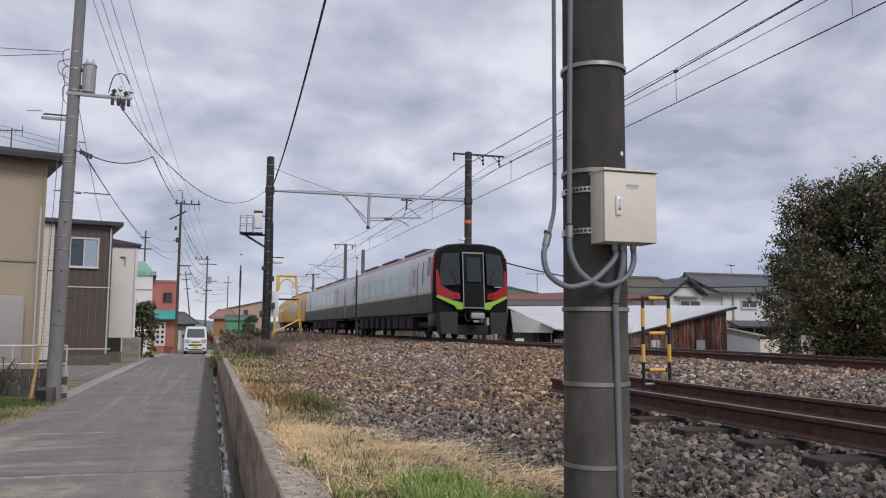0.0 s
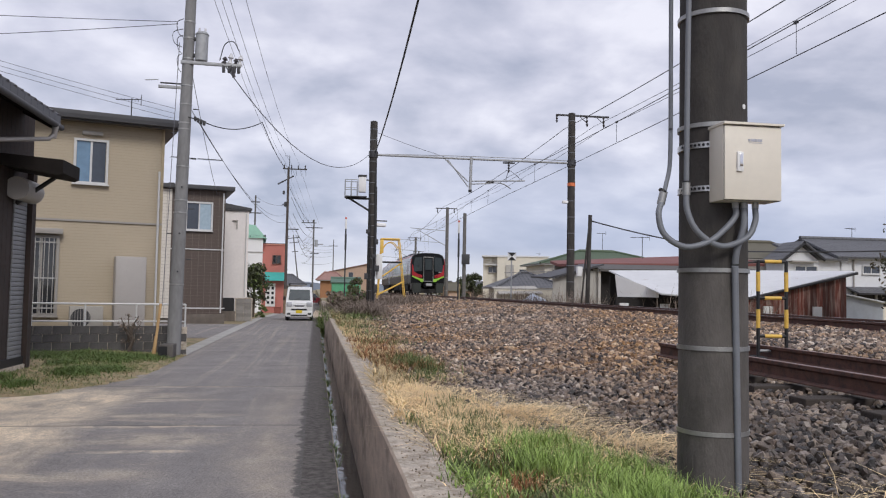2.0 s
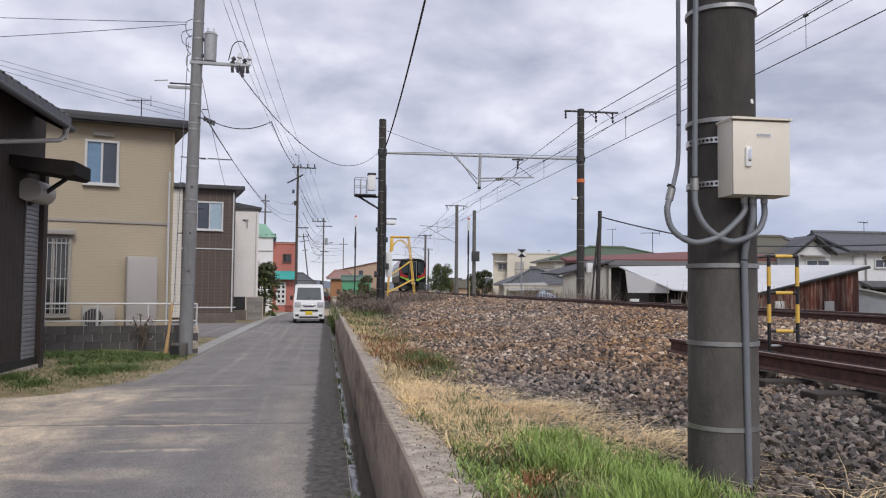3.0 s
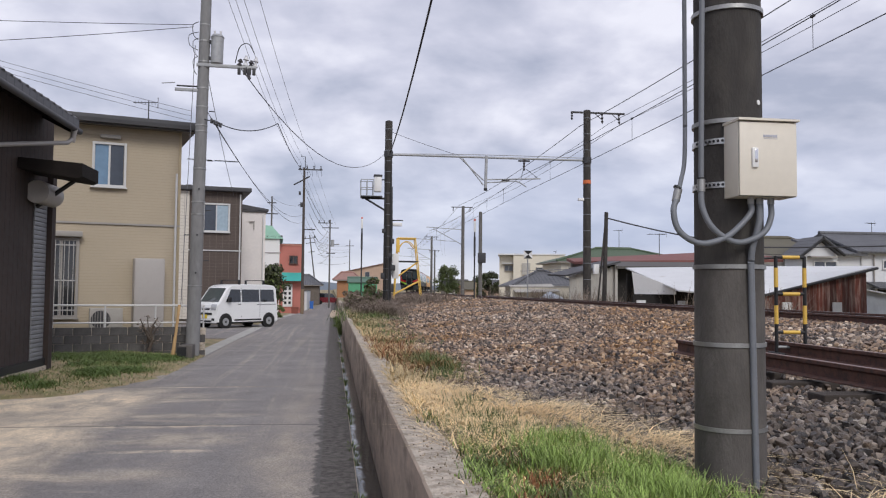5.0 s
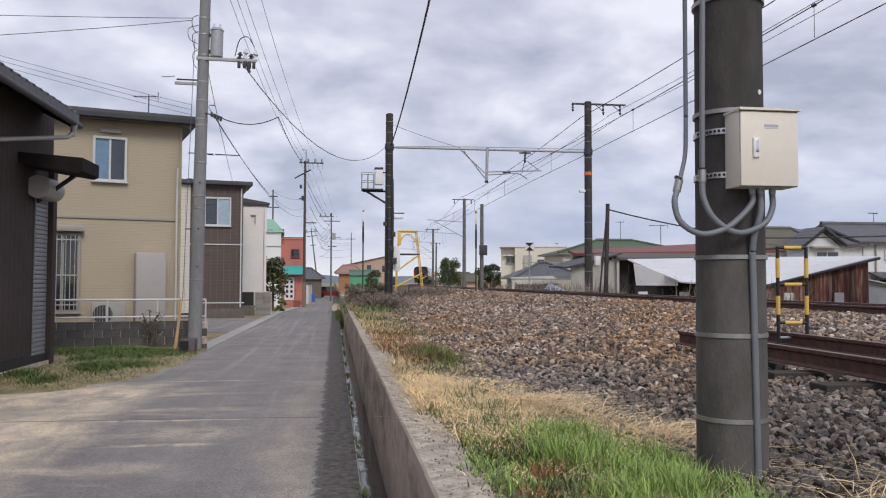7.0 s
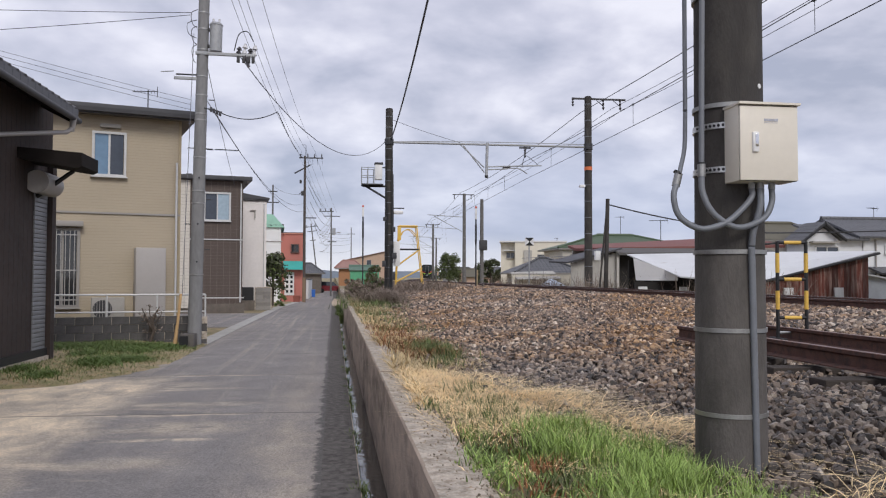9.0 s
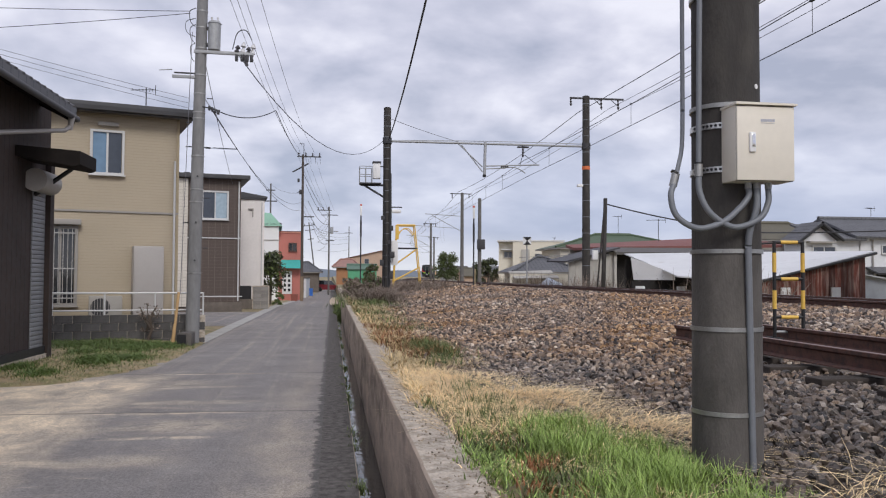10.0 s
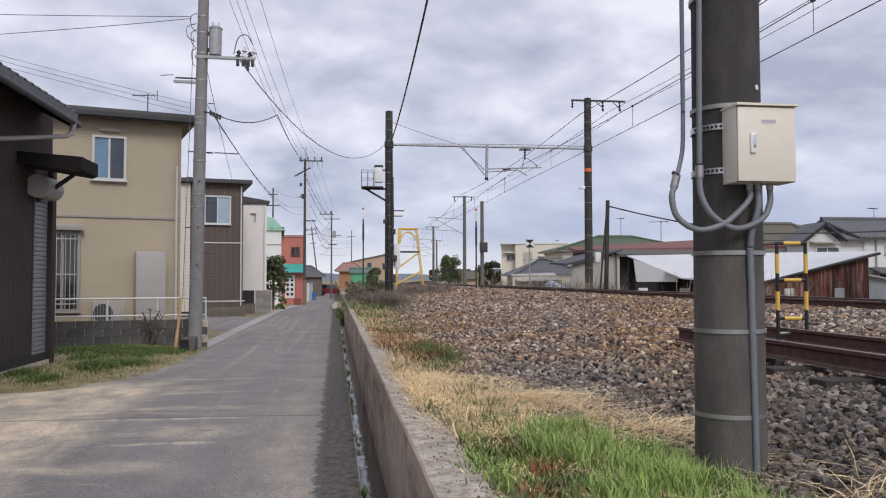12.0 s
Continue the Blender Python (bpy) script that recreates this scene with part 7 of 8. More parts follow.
part("cabin", loft([(-0.9, [(-0.68, 0.9), (0.68, 0.9), (0.66, 0.92), (-0.66, 0.92)]), (-0.4, [(-0.68, 0.9), (0.68, 0.9), (0.58, 1.45), (-0.58, 1.45)]), (1.2, [(-0.68, 0.9), (0.68, 0.9), (0.58, 1.48), (-0.58, 1.48)]), (1.6, [(-0.68, 0.9), (0.68, 0.9), (0.64, 0.95), (-0.64, 0.95)])]), GLASS, RC)
for wy in (-1.1, 1.1):
    for sx in (-0.66, 0.66):
        part("wheel", rod((sx - 0.08, wy, 0.28), (sx + 0.08, wy, 0.28), 0.28, seg=16), RUBBER, RC)

# ---------------------------------------------------------------- paving and sand beside the lane
solid("kerb_strip", strip("kerb_strip", [(20.4, -3.45), (48, -3.5), (60, -3.0)], [(20.4, -3.055), (48, -3.055), (60, -2.61)], [20.4, 24, 30, 36, 42, 48, 54, 60], lambda y: fall(y) + 0.012, CONC_LIGHT, 0.1), CONC_LIGHT, "pale concrete gutter strip along the lane", "kerb")
solid("side_road", strip("side_road", [(21.0, -3.46), (28, -3.46), (28.1, -40), (39.6, -40), (39.7, -3.46), (44, -3.46)], [(21.0, -3.455), (44, -3.455)], [21.0, 24, 27.9, 28.1, 32, 36, 39.5, 39.7, 44], lambda y: fall(y) + 0.004, ASPHALT, 0.08), ASPHALT, "asphalt side road between the houses", "road")
solid("gravel_lot", strip("gravel_lot", [(-12, -14.0), (12.3, -14.0), (12.35, -6.0), (12.8, -4.4), (13.8, -4.0), (15.0, -3.6), (15.7, -3.2)], [(-12, -3.0502), (16, -3.0502)], [-12, -6, 0, 3, 6, 8, 10, 11, 12.2, 12.3, 12.35, 12.6, 12.8, 13.3, 13.8, 14.4, 15.0, 15.4, 15.7], fall, ASPHALT, 0.05), ASPHALT, "sand-strewn worn asphalt forecourt beside the lane", "forecourt")
solid("sand_patch", strip("sand_patch", [(47, 0.36), (49, 0.12), (52, -0.12), (60, -0.20), (72, 0.0)], [(47, 0.42), (72, 0.45)], [47, 48, 49, 50.5, 52, 55, 60, 66, 72], lambda y: fall(y) + 0.012, SAND, 0.03), SAND, "ochre sand washed over the covered end of the ditch", "sand")

# ---------------------------------------------------------------- distance
# blue-grey of distance haze painted into the hills' colour
HAZE = mat("hill_haze_blue", (0.17, 0.20, 0.24), 0.95, var=0.15, scale=0.02)


def build_hills():
    """A low wooded ridge on the horizon."""
    r = random.Random(8)
    co, n = [], 90
    for i in range(n):
        x = -900 + 20 * i
        h = 13 + 6 * math.sin(i * 0.21) + 3 * math.sin(i * 0.63 + 1) + r.uniform(-0.8, 0.8)
        co += [(x, 1250, -8), (x, 1280, h), (x, 1500, -8)]
    faces = []
    for i in range(n - 1):
        for k in range(2):
            faces.append((3 * i + k, 3 * i + 3 + k, 3 * i + 4 + k, 3 * i + 1 + k))
    tagged(sheet("distant_hills", co, faces, HAZE), "low wooded hills on the horizon, coloured blue-grey as by haze", "hills", kind="structure")


build_hills()
for fx, fy, fw, fe, fr, wm, rm in ((27.0, 175.0, 5.0, 2.2, 3.6, CEMENT, SLATE), (37.0, 190.0, 6.0, 2.4, 3.8, TANW, ROOF_TILE), (12.0, 225.0, 5.0, 2.6, 4.0, CEMENT, TERRA), (23.5, 130.0, 4.5, 1.7, 2.8, TANW, OLIVE), (6.5, 240.0, 6.0, 3.0, 4.6, CEMENT, SLATE)):
    gable_house("house", "distant low house beside the railway", fx, fy, 4, fw, 6.0, fe, fr, wm, rm, 0.5)

# ---------------------------------------------------------------- many small pieces: stones, grass, leaves


def raw(name, verts, faces, material, label, category, smooth=False):
    """One joined mesh from arrays of vertices and equal-sized faces."""
    me = bpy.data.meshes.new(name)
    nv, nf, k = len(verts), len(faces), faces.shape[1]
    me.vertices.add(nv)
    me.vertices.foreach_set("co", verts.astype(np.float32).ravel())
    me.loops.add(nf * k)
    me.loops.foreach_set("vertex_index", faces.astype(np.int32).ravel())
    me.polygons.add(nf)
    me.polygons.foreach_set("loop_start", np.arange(0, nf * k, k, dtype=np.int32))
    me.polygons.foreach_set("loop_total", np.full(nf, k, dtype=np.int32))
    me.update(calc_edges=True)
    me.validate()
    me.shade_flat()
    me.materials.append(material)
    return tagged(new(name, me), label, category, kind="stuff")


def stone_shapes(rng, n=16):
    out = []
    for _ in range(n):
        # the hull of a few points on a lumpy block: flat broken faces, sharp arrises
        p = rng.normal(size=(11, 3))
        p /= np.linalg.norm(p, axis=1)[:, None]
        p = np.sign(p) * np.abs(p) ** 0.75 * rng.uniform(0.8, 1.5, size=3) * (1.05, 0.95, 0.86)
        bm = bmesh.new()
        for q in p:
            bm.verts.new(q)
        bmesh.ops.convex_hull(bm, input=bm.verts[:])
        loose = [v for v in bm.verts if not v.link_faces]
        bmesh.ops.delete(bm, geom=loose, context="VERTS")
        bmesh.ops.recalc_face_normals(bm, faces=bm.faces[:])
        bm.verts.index_update()
        out.append((np.array([v.co[:] for v in bm.verts]), np.array([[v.index for v in f.verts] for f in bm.faces])))
        bm.free()
    return out


RNG = np.random.default_rng(11)
SHAPES = stone_shapes(RNG)
EDGE = [(-10, 2.0), (3.4, 1.97), (4.8, 1.90), (5.6, 1.75), (7.7, 1.30), (10, 1.28), (15, 1.33), (30, 1.4), (60, 2.8), (80, 4.0)]


def scatter_stones(name, x0, x1, y0, y1, count, size, material):
    xs, ys = RNG.uniform(x0, x1, count), RNG.uniform(y0, y1, count)
    keep = np.array([x > lerp_table(y, EDGE) - 0.12 * RNG.random() ** 2 * 3 and not abs(abs(x - TRACK_X) - 0.567) < 0.06 and not (y < SIDING_END and abs(abs(x - SIDING_X) - 0.567) < 0.08) and math.hypot(x - 2.04, y - 4.02) > 0.2 for x, y in zip(xs, ys)])
    xs, ys = xs[keep], ys[keep]
    V, F, base = [], [], 0
    n = len(xs)
    sel = RNG.integers(0, len(SHAPES), n)
    for i in range(n):
        v, f = SHAPES[sel[i]]
        s = size * RNG.uniform(0.55, 1.25)
        a, b, c = RNG.uniform(0, 6.28), RNG.normal(0, 0.8), RNG.normal(0, 0.8)
        r = np.array(Euler((b, c, a)).to_matrix())
        z = bank_z(xs[i], ys[i]) + size * (1.15 * RNG.random() ** 1.5 - 0.15) + 0.010
        V.append((v * s) @ r.T + (xs[i], ys[i], z))
        F.append(f + base)
        base += len(v)
    raw(name, np.concatenate(V), np.concatenate(F), material, "loose crushed stone ballast in grey and rusty brown", "ballast")


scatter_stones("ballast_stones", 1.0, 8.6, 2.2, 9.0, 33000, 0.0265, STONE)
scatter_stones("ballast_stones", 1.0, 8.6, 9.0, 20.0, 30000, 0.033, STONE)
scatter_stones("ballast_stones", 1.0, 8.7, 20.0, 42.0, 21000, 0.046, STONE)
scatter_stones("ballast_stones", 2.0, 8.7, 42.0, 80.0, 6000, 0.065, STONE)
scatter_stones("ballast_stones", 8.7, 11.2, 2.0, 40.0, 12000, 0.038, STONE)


def single_stones():
    t = thing("ballast_heap", "nearest loose ballast stones beside the concrete mast", "ballast", kind="structure")
    meshes = []
    for v, f in SHAPES:
        me = bpy.data.meshes.new("stone")
        me.from_pydata([tuple(p) for p in v], [], [tuple(int(i) for i in q) for q in f])
        me.materials.append(STONE_ONE)
        me.shade_flat()
        meshes.append(me)
    r = random.Random(4)
    for k in range(290):
        x, y = r.uniform(2.3, 4.0), r.uniform(3.3, 6.5)
        s = r.uniform(0.022, 0.038)
        o = shared("stone", meshes[k % len(meshes)], t, pose(x, y, bank_z(x, y) + 0.03, r.uniform(-30, 30), r.uniform(-30, 30), r.uniform(0, 360)) @ Matrix.Scale(s, 4))


single_stones()


def crumbs(name, xs, ys, zf, size, material, label):
    """Small loose grit lying on a surface."""
    V, F, base = [], [], 0
    for x, y in zip(xs, ys):
        v, f = SHAPES[int(RNG.integers(0, len(SHAPES)))]
        r = np.array(Euler(tuple(RNG.normal(0, 0.9, 3))).to_matrix())
        V.append((v * size * RNG.uniform(0.4, 1.3)) @ r.T + (x, y, zf(x, y) + size * 0.25))
        F.append(f + base)
        base += len(v)
    raw(name, np.concatenate(V), np.concatenate(F), material, label, "grit")


GRIT = mat("dirt_grit", (0.30, 0.245, 0.185), 0.9, var=0.3, scale=20, island=0.6)
crumbs("wall_grit", 0.72 - 0.25 * RNG.random(1500) ** 2.6, 2.6 + 14 * RNG.random(1500) ** 1.3, lambda x, y: 0.622, 0.0055, GRIT, "brown grit and leaf crumbs on the wall top")

GREEN = mat("grass_green", (0.27, 0.38, 0.095), 0.6, var=0.2, scale=3, island=0.45)
GREEN_DARK = mat("grass_dark", (0.105, 0.145, 0.040), 0.65, var=0.25, scale=3, island=0.45)
STRAW = mat("dry_straw", (0.88, 0.69, 0.40), 0.8, var=0.2, scale=3, island=0.35)
STRAW_DULL = mat("trodden_straw", (0.42, 0.34, 0.19), 0.85, var=0.25, scale=3, island=0.4)
RUSSET = mat("russet_weed", (0.26, 0.115, 0.05), 0.8, var=0.3, scale=3, island=0.5)
STRAW_MID = mat("weathered_straw", (0.56, 0.43, 0.235), 0.85, var=0.25, scale=3, island=0.4)
TWIG = mat("brown_twig", (0.20, 0.158, 0.128), 0.85, var=0.3, scale=3, island=0.4)


def blades(name, pts, height, width, lean, material, label, flop=0.0, toward=None):
    """Bent tapering blades, each a strip of two quads and a tip, rooted at pts (x, y, z)."""
    n = len(pts)
    az = RNG.uniform(0, 2 * math.pi, n)
    if toward is not None:
        az = RNG.normal(toward, 1.0, n)
    h = height * RNG.uniform(0.45, 1.25, n)
    ln = lean * RNG.uniform(0.3, 1.5, n) * h
    d = np.stack([np.cos(az), np.sin(az), np.zeros(n)], 1)
    side = np.stack([-np.sin(az), np.cos(az), np.zeros(n)], 1) * (width * RNG.uniform(0.6, 1.3, n))[:, None]
    up = np.zeros((n, 3))
    p = np.asarray(pts)
    rows = []
    for u, w in ((0.0, 1.0), (0.55, 0.8), (1.0, 0.12)):
        up[:, 2] = h * (u - flop * u * u)
        c = p + up + d * (ln * u ** 1.7)[:, None]
        rows += [c - side * w, c + side * w]
    V = np.stack(rows, 1).reshape(-1, 3)
    b = np.arange(n)[:, None] * 6
    F = np.concatenate([b + np.array([[0, 1, 3, 2]]), b + np.array([[2, 3, 5, 4]])])
    return raw(name, V, F, material, label, "grass")


def patch(n, fx, fy, zf=None, clump=None, spread=0.15):
    """Random roots; with clump, gathered round that many centres."""
    if clump:
        cx, cy = fx(clump), fy(clump)
        i = RNG.integers(0, clump, n)
        x, y = cx[i] + RNG.normal(0, spread, n), cy[i] + RNG.normal(0, spread, n)
    else:
        x, y = fx(n), fy(n)
    z = np.array([(zf or bank_z)(a, b) for a, b in zip(x, y)])
    return np.stack([x, y, z], 1)


def uni(a, b):
    return lambda n: RNG.uniform(a, b, n)


def between(y0, y1, power=1.0):
    return lambda n: y0 + (y1 - y0) * RNG.random(n) ** power


def bank_patch(n, y0, y1, u0, u1, clump=None, spread=0.12):
    """Roots on the grass strip between the wall top and the ballast; u runs from the wall to the stones."""
    m = clump or n
    y = RNG.uniform(y0, y1, m)
    u = RNG.uniform(u0, u1, m)
    x = np.array([0.70 + (lerp_table(a, EDGE) + 0.15 - 0.70) * b for a, b in zip(y, u)])
    if clump:
        i = RNG.integers(0, m, n)
        x, y = x[i] + RNG.normal(0, spread * 0.8, n), y[i] + RNG.normal(0, spread, n)
    x = np.maximum(x, 0.60 + 0.06 * np.sin(2.3 * y) * np.sin(5.1 * y))
    z = np.array([max(bank_z(a, b) - 0.01, 0.612 if a < 0.72 else 0) for a, b in zip(x, y)])
    return np.stack([x, y, z], 1)


blades("green_grass", bank_patch(6500, 3.1, 5.1, 0.28, 0.80, 46, 0.075), 0.12, 0.0028, 0.8, GREEN, "fresh green grass tufts on the bank")
blades("green_grass", bank_patch(1100, 2.4, 3.75, 0.6, 1.0, 26, 0.08), 0.055, 0.0030, 0.55, GREEN, "fresh green grass tufts round the mast foot")
blades("green_grass", bank_patch(1500, 5.2, 7.0, 0.25, 0.6, 18, 0.11), 0.09, 0.0038, 0.6, GREEN_DARK, "low green weeds among dry grass")
blades("green_grass", bank_patch(2600, 3.0, 5.4, 0.20, 0.85, 50, 0.10), 0.075, 0.0035, 0.9, GREEN_DARK, "low darker weeds between the grass tufts")
blades("dry_grass", bank_patch(900, 2.6, 7.0, 0.05, 0.35, 50, 0.08), 0.05, 0.0030, 1.6, STRAW, "thin dry grass along the wall top", 0.5)
blades("dry_grass", bank_patch(9000, 5.0, 8.0, 0.10, 1.05, 120, 0.15), 0.15, 0.0030, 2.0, STRAW, "matted dry straw-coloured grass", 0.55)
blades("dry_grass", bank_patch(1000, 3.0, 5.4, 0.25, 0.85, 40, 0.14), 0.11, 0.0028, 2.0, STRAW, "matted dry straw-coloured grass", 0.55)
blades("dry_grass", bank_patch(1500, 4.5, 6.6, 0.66, 1.06, 60, 0.12), 0.22, 0.0032, 2.0, STRAW, "long bleached straw lying over the stones", 0.6, -0.6)
blades("dry_grass", bank_patch(260, 3.8, 5.2, 0.85, 1.12, 26, 0.10), 0.20, 0.0030, 2.2, STRAW, "long bleached straw lying over the stones", 0.65, -0.3)
blades("dry_grass", bank_patch(2600, 5.6, 8.4, 0.0, 0.45, 60, 0.14), 0.13, 0.0032, 1.1, STRAW, "bleached straw hanging over the wall top", 0.5, 3.4)
blades("green_weeds", bank_patch(2600, 2.8, 6.2, 0.02, 0.34, 60, 0.07), 0.06, 0.0045, 0.9, GREEN_DARK, "low broad-leaved weeds along the wall top")
blades("green_weeds", bank_patch(1600, 2.8, 5.6, 0.02, 0.34, 40, 0.06), 0.05, 0.0045, 1.0, GREEN, "low broad-leaved weeds along the wall top")
blades("russet_weeds", bank_patch(700, 3.4, 6.6, 0.05, 0.32, 30, 0.05), 0.05, 0.0045, 0.9, TWIG, "withered brown weeds along the wall top")
blades("dry_grass", bank_patch(8000, 8.0, 20.0, 0.0, 0.95, 130, 0.22), 0.16, 0.0050, 1.6, STRAW_MID, "matted dry straw-coloured grass", 0.5)
blades("dry_grass", bank_patch(260, 2.2, 3.6, 0.95, 1.5, 14, 0.10), 0.24, 0.0028, 1.9, STRAW, "long dry stalks bent over the stones", 0.55)
blades("dry_grass", bank_patch(5000, 20.0, 40.0, 0.0, 0.9, 70, 0.35), 0.25, 0.010, 1.2, STRAW_DULL, "matted dry straw-coloured grass", 0.4)
blades("green_weeds", bank_patch(1800, 14.0, 36.0, 0.1, 0.9, 40, 0.3), 0.16, 0.009, 0.9, GREEN_DARK, "green weeds among the dry grass")
blades("russet_weeds", bank_patch(350, 3.4, 5.0, 0.15, 0.36, 10, 0.06), 0.06, 0.0045, 0.9, RUSSET, "low reddish-brown withered weeds")
blades("russet_weeds", bank_patch(1800, 9.5, 15.0, 0.15, 0.8, 22, 0.2), 0.13, 0.0055, 1.0, RUSSET, "low reddish-brown withered weeds")
blades("green_weeds", bank_patch(1900, 8.2, 11.5, 0.4, 0.95, 16, 0.16), 0.14, 0.0050, 0.8, GREEN_DARK, "low green weeds among dry grass")


VERGE_GREEN = mat("verge_green", (0.094, 0.145, 0.034), 0.65, var=0.25, scale=3, island=0.4)


def verge():
    def z(a, b):
        return verge_z(a, b) - 0.005

    def inside(pts):
        return pts[[p[0] < lerp_table(p[1], VERGE) + 0.05 and p[1] < 20.45 + 0.24 * (p[0] + 3.1) for p in pts]]
    tufts = []
    for cx, cy, r, n in ((-4.15, 15.3, 0.34, 2300), (-3.75, 16.0, 0.26, 1100), (-4.2, 18.2, 0.55, 3200), (-5.2, 18.6, 0.6, 2600), (-3.65, 18.9, 0.35, 1600), (-4.75, 16.6, 0.28, 700), (-4.5, 13.3, 0.22, 600), (-5.0, 13.9, 0.25, 600), (-6.2, 18.9, 0.5, 1000)):
        x, y = RNG.normal(cx, r * 0.6, n), RNG.normal(cy, r * 1.1, n)
        tufts.append(np.stack([x, y, [z(a, b) for a, b in zip(x, y)]], 1))
    blades("verge_grass", inside(np.concatenate(tufts)), 0.075, 0.0060, 1.5, VERGE_GREEN, "dark green grass on the verge before the block wall")
    blades("verge_grass", inside(patch(3500, uni(-5.2, -3.15), between(12.6, 20.2), z, 120, 0.22)), 0.05, 0.0050, 1.2, GREEN_DARK, "thin green grass on the verge")
    blades("dry_grass", inside(patch(9000, uni(-5.2, -3.1), between(12.3, 20.2), z, 160, 0.30)), 0.04, 0.0050, 1.6, STRAW_DULL, "dry trodden grass along the verge", 0.3)
    blades("ditch_weeds", patch(1700, uni(0.185, 0.215), between(3.5, 34, 1.2), lambda a, b: fall(b) - 0.07, 34, 0.028), 0.085, 0.005, 0.9, GREEN_DARK, "small green weeds along the ditch edge")
    blades("ditch_weeds", patch(2600, uni(0.17, 0.44), between(36, 50), lambda a, b: fall(b) - 0.16, 40, 0.05), 0.26, 0.010, 0.7, GREEN_DARK, "green weeds choking the far end of the ditch")
    blades("ditch_weeds", patch(160, uni(0.34, 0.37), between(3, 20), lambda a, b: fall(b) - 0.28, 7, 0.02), 0.07, 0.006, 0.8, GREEN_DARK, "small green weeds along the ditch edge")


verge()

LEAF = mat("leaf_dark", (0.056, 0.068, 0.028), 0.55, var=0.25, scale=2, island=0.6)
LEAF_OLIVE = mat("leaf_olive", (0.120, 0.095, 0.052), 0.6, var=0.25, scale=2, island=0.6)
BLOSSOM = mat("pale_blossom", (0.50, 0.42, 0.44), 0.7, var=0.2, scale=2, island=0.3)
BARK = mat("bark", (0.085, 0.066, 0.052), 0.9, var=0.3, scale=5, bump=0.6, bscale=30)


def leaf_mesh(name, centres, size, material, parent):
    n = len(centres)
    q = RNG.normal(size=(n, 3))
    q /= np.linalg.norm(q, axis=1)[:, None]
    r = RNG.normal(size=(n, 3))
    s = np.cross(q, r)
    s /= np.linalg.norm(s, axis=1)[:, None]
    L = (size * RNG.uniform(0.6, 1.4, n))[:, None]
    c = np.asarray(centres)
    V = np.stack([c - q * L, c + s * L * 0.45, c + q * L, c - s * L * 0.45], 1).reshape(-1, 3)
    F = np.arange(n)[:, None] * 4 + np.array([[0, 1, 2, 3]])
    ob = raw(name, V, F, material, "", "")
    for k in ("kind", "category", "label"):
        if k in ob:
            del ob[k]
    ob.parent = parent
    return ob


def build_tree(name, label, x, y, z0, rx, ry, h, lumps, leaves, size, mats, seed, category="tree", limbs=9, low=0.15, shell=0.0, tufts=0):
    """Tapered trunk, limbs and a ragged crown of leaves gathered in lumps of uneven size."""
    t = thing(name, label, category, pose(x, y, z0))
    r = np.random.default_rng(seed)
    bm = bmesh.new()
    bm_rod(bm, (0, 0, 0), (0.1, 0, h * 0.35), 0.05 * h ** 0.7, 0.035 * h ** 0.7, 12)
    bm_rod(bm, (0.1, 0, h * 0.34), (0.0, 0.1, h * 0.7), 0.035 * h ** 0.7, 0.015 * h ** 0.7, 10)
    part("trunk", bm, BARK, t)
    cs = []
    for k in range(lumps):
        u = r.random()
        zc = h * (low + (0.92 - low) * u)
        k_r = math.sqrt(max(0.05, 1 - ((zc / h - 0.45) / 0.56) ** 2))
        a = r.uniform(0, 6.28)
        d = r.uniform(0.35, 0.95) * k_r
        cs.append((rx * d * math.cos(a), ry * d * math.sin(a), zc, r.uniform(0.11, 0.17) * h))
    bm = bmesh.new()
    for k in range(limbs):
        c = cs[k % lumps]
        bm_tube(bm, bez([(0.05, 0, h * (0.2 + 0.4 * r.random())), (c[0] * 0.5, c[1] * 0.5, c[2] * 0.85), (c[0] * 1.05, c[1] * 1.05, c[2] + 0.1 * h)], 8), 0.012 * h ** 0.6, 6)
    part("limbs", bm, BARK, t)
    for mi, (m, share) in enumerate(mats):
        n = int(leaves * share)
        i = r.integers(0, lumps, n)
        c = np.array(cs)[i]
        v = r.normal(size=(n, 3))
        v /= np.linalg.norm(v, axis=1)[:, None]
        rad = c[:, 3] * r.uniform(max(0.02, shell), 1.0, n) ** 0.5 * (1 + 0.05 * r.normal(size=n))
        p = c[:, :3] + v * rad[:, None]
        if tufts:
            # leaves sit in sprays round twig ends, so the outline is ragged and the sky shows between
            q = p[r.integers(0, n, tufts)] + r.normal(0, 0.10, (tufts, 3))
            p = q[r.integers(0, tufts, n)] + r.normal(0, 1.0, (n, 3)) * (0.13, 0.13, 0.10)
        p[:, 2] = np.maximum(p[:, 2], 0.05)
        leaf_mesh("crown", p, size, m, t)
    return t


build_tree("tree", "large dark evergreen tree with pale blossom patches beyond the track", 20.7, 20.5, 0.3, 4.5, 2.8, 6.15, 74, 190000, 0.055, ((LEAF, 0.50), (LEAF_OLIVE, 0.46), (BLOSSOM, 0.015)), 3, limbs=60, low=0.02, shell=0.5, tufts=2600)
build_tree("bare_tree", "leafless pale-twigged tree before the evergreen", 20.2, 19.0, 0.3, 2.6, 1.2, 5.0, 40, 400, 0.02, ((TWIG, 1.0),), 14, limbs=70, low=0.1)
build_tree("tree", "dark tree beside the cream house", -3.9, 52.0, -0.27, 0.75, 0.9, 3.6, 14, 1500, 0.12, ((LEAF, 0.8), (GREEN_DARK, 0.2)), 5, low=0.32)
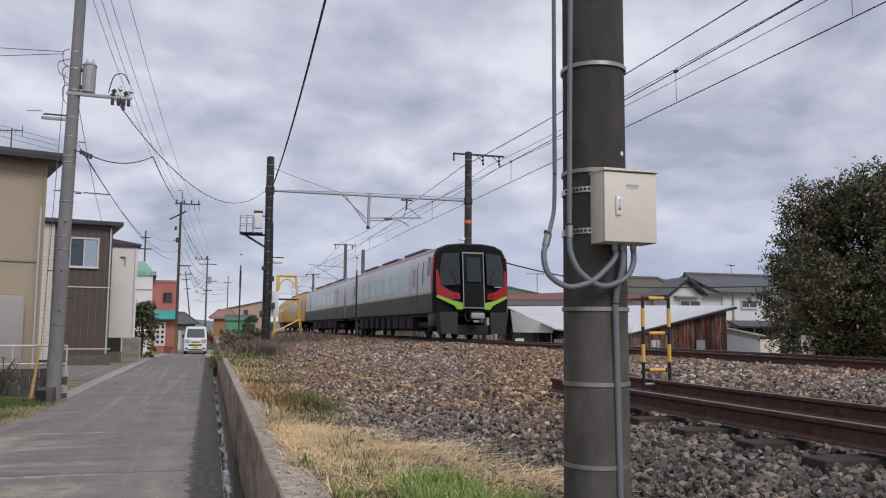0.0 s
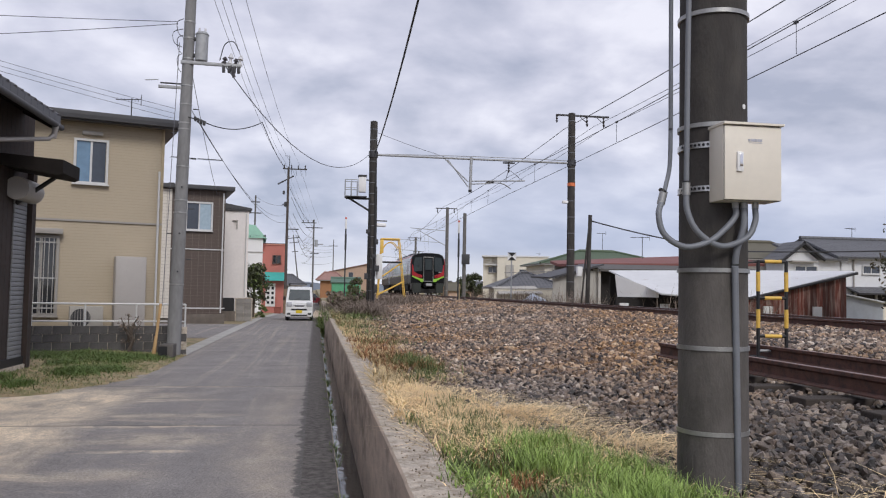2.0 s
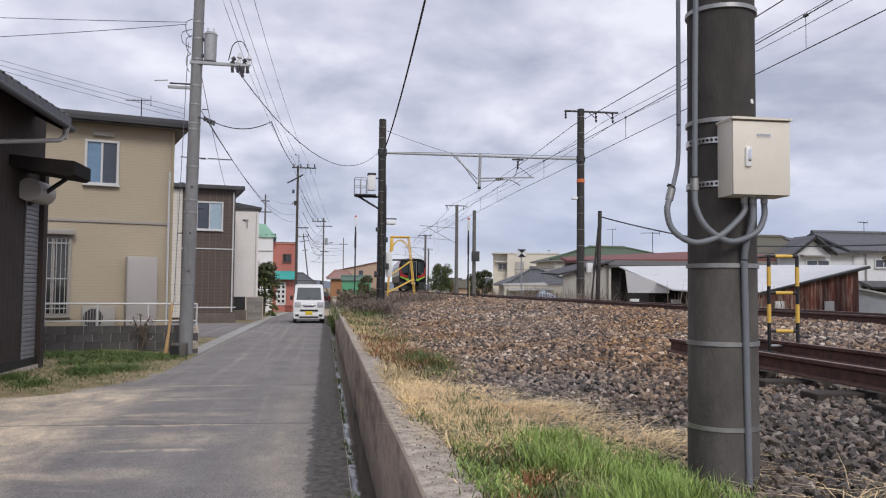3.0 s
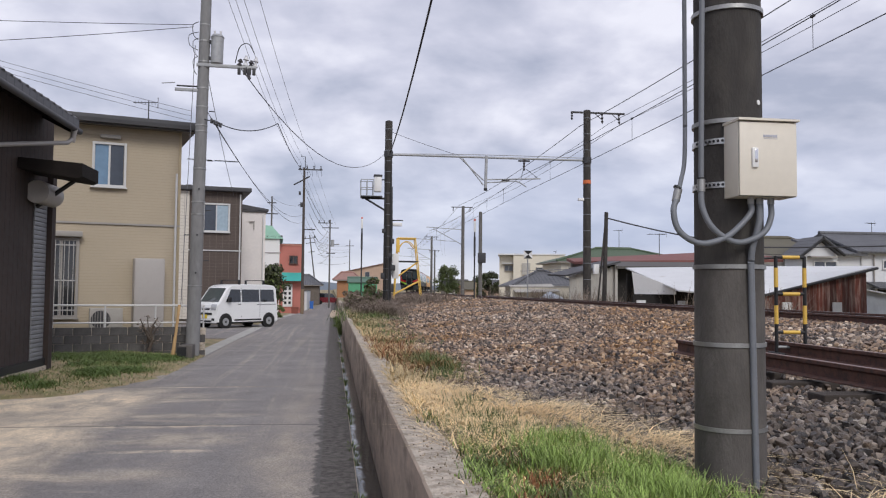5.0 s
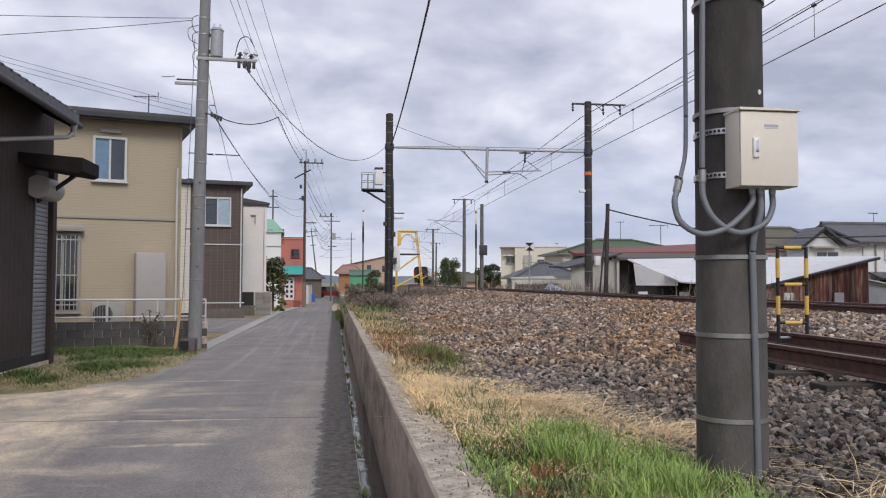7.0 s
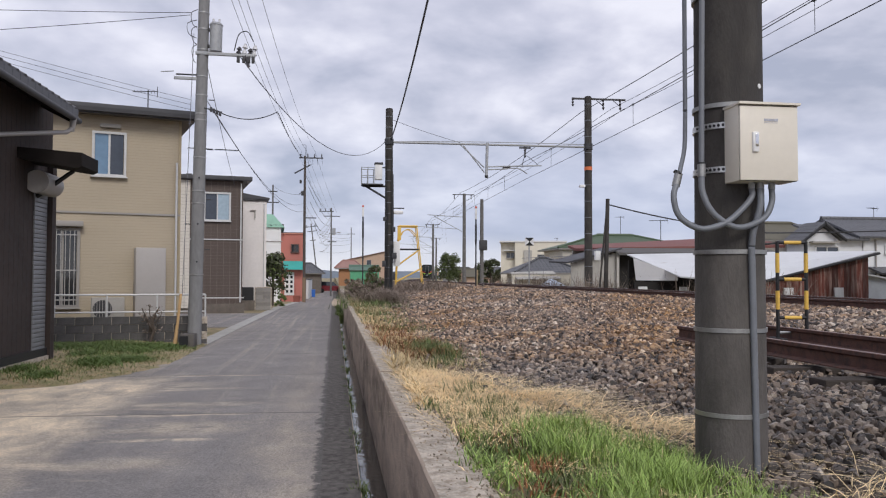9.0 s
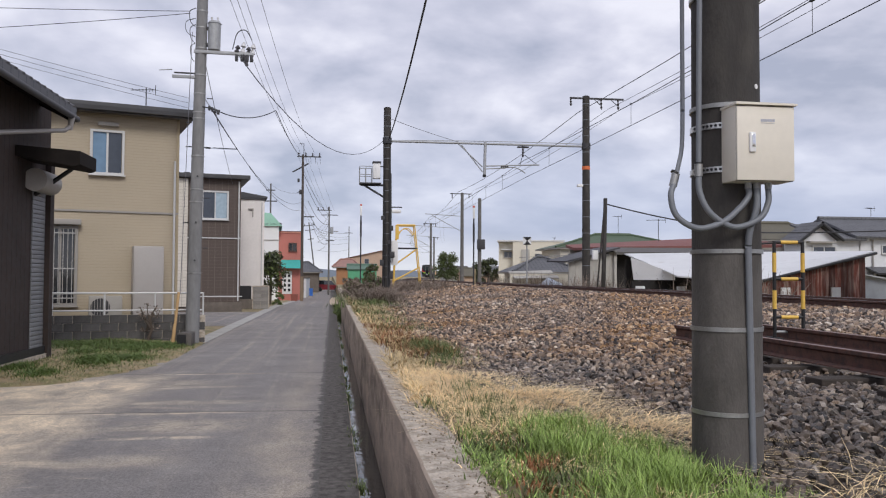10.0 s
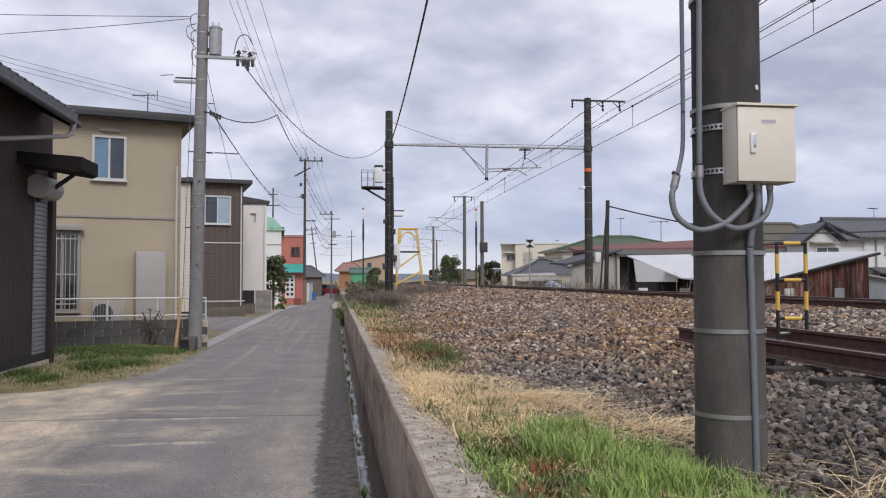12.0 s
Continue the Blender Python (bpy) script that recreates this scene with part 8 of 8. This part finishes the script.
build_tree("tree", "small green tree beside the distant track", 17.0, 121.0, 0.5, 2.0, 2.0, 4.6, 40, 6000, 0.12, ((LEAF, 0.6), (GREEN_DARK, 0.4)), 6)
build_tree("tree", "dark green trees behind the far houses", 21.6, 112.0, 0.3, 2.6, 2.0, 3.6, 26, 4200, 0.16, ((LEAF, 1.0),), 7)
build_tree("shrub", "green shrub beside the railway mast", 2.2, 44.5, 0.7, 0.55, 0.6, 1.5, 16, 2600, 0.06, ((GREEN_DARK, 0.6), (TWIG, 0.4)), 8, "shrub")
build_tree("shrub", "low green shrub near the garden wall", -3.3, 50.5, -0.26, 0.5, 0.5, 0.7, 8, 500, 0.07, ((GREEN_DARK, 1.0),), 9, "shrub")

for sx, sy, sr, sh_, sd in ((1.0, 33.0, 0.55, 0.75, 21), (1.2, 37.0, 0.75, 0.95, 22), (1.3, 41.0, 0.7, 0.9, 23), (1.9, 43.0, 0.8, 0.9, 24), (1.7, 35.0, 0.6, 0.7, 25), (0.80, 35.5, 0.50, 0.80, 26), (0.85, 39.0, 0.55, 0.90, 27), (1.0, 44.0, 0.60, 0.95, 28)):
    build_tree("shrub", "leafless tangled brown shrub growing over the wall", sx, sy, 0.5, sr, sr, sh_, 14, 1500, 0.05, ((TWIG, 0.85), (GREEN_DARK, 0.15)), sd, "shrub", 26, 0.05)


def brush():
    """Leafless brown brush growing over the wall near the railway mast."""
    def zf(a, b):
        return bank_z(max(a, 0.7), b) - 0.05
    blades("dry_brush", patch(10000, uni(0.95, 2.4), between(27, 44), zf, 60, 0.26), 0.50, 0.005, 1.6, TWIG, "leafless brown brush growing over the wall")
    blades("dry_brush", patch(1600, uni(0.5, 2.4), between(24, 40), zf, 24, 0.22), 0.28, 0.008, 0.8, GREEN_DARK, "green weeds in the brush")
    blades("dry_brush", patch(5000, uni(2.0, 6.5), between(42, 75), zf, 60, 0.5), 0.45, 0.012, 0.8, TWIG, "brown weeds along the bank by the yellow frame")
    blades("dry_brush", patch(2500, uni(11.5, 14.0), between(20, 60), zf, 60, 0.4), 0.9, 0.010, 0.6, TWIG, "bare brown stalks behind the track")


brush()
build_tree("shrub", "small leafless twiggy shrub before the block wall", -4.3, 19.95, 0.0, 0.35, 0.25, 0.85, 12, 160, 0.03, ((TWIG, 1.0),), 31, "shrub", 26, 0.1)


motions()
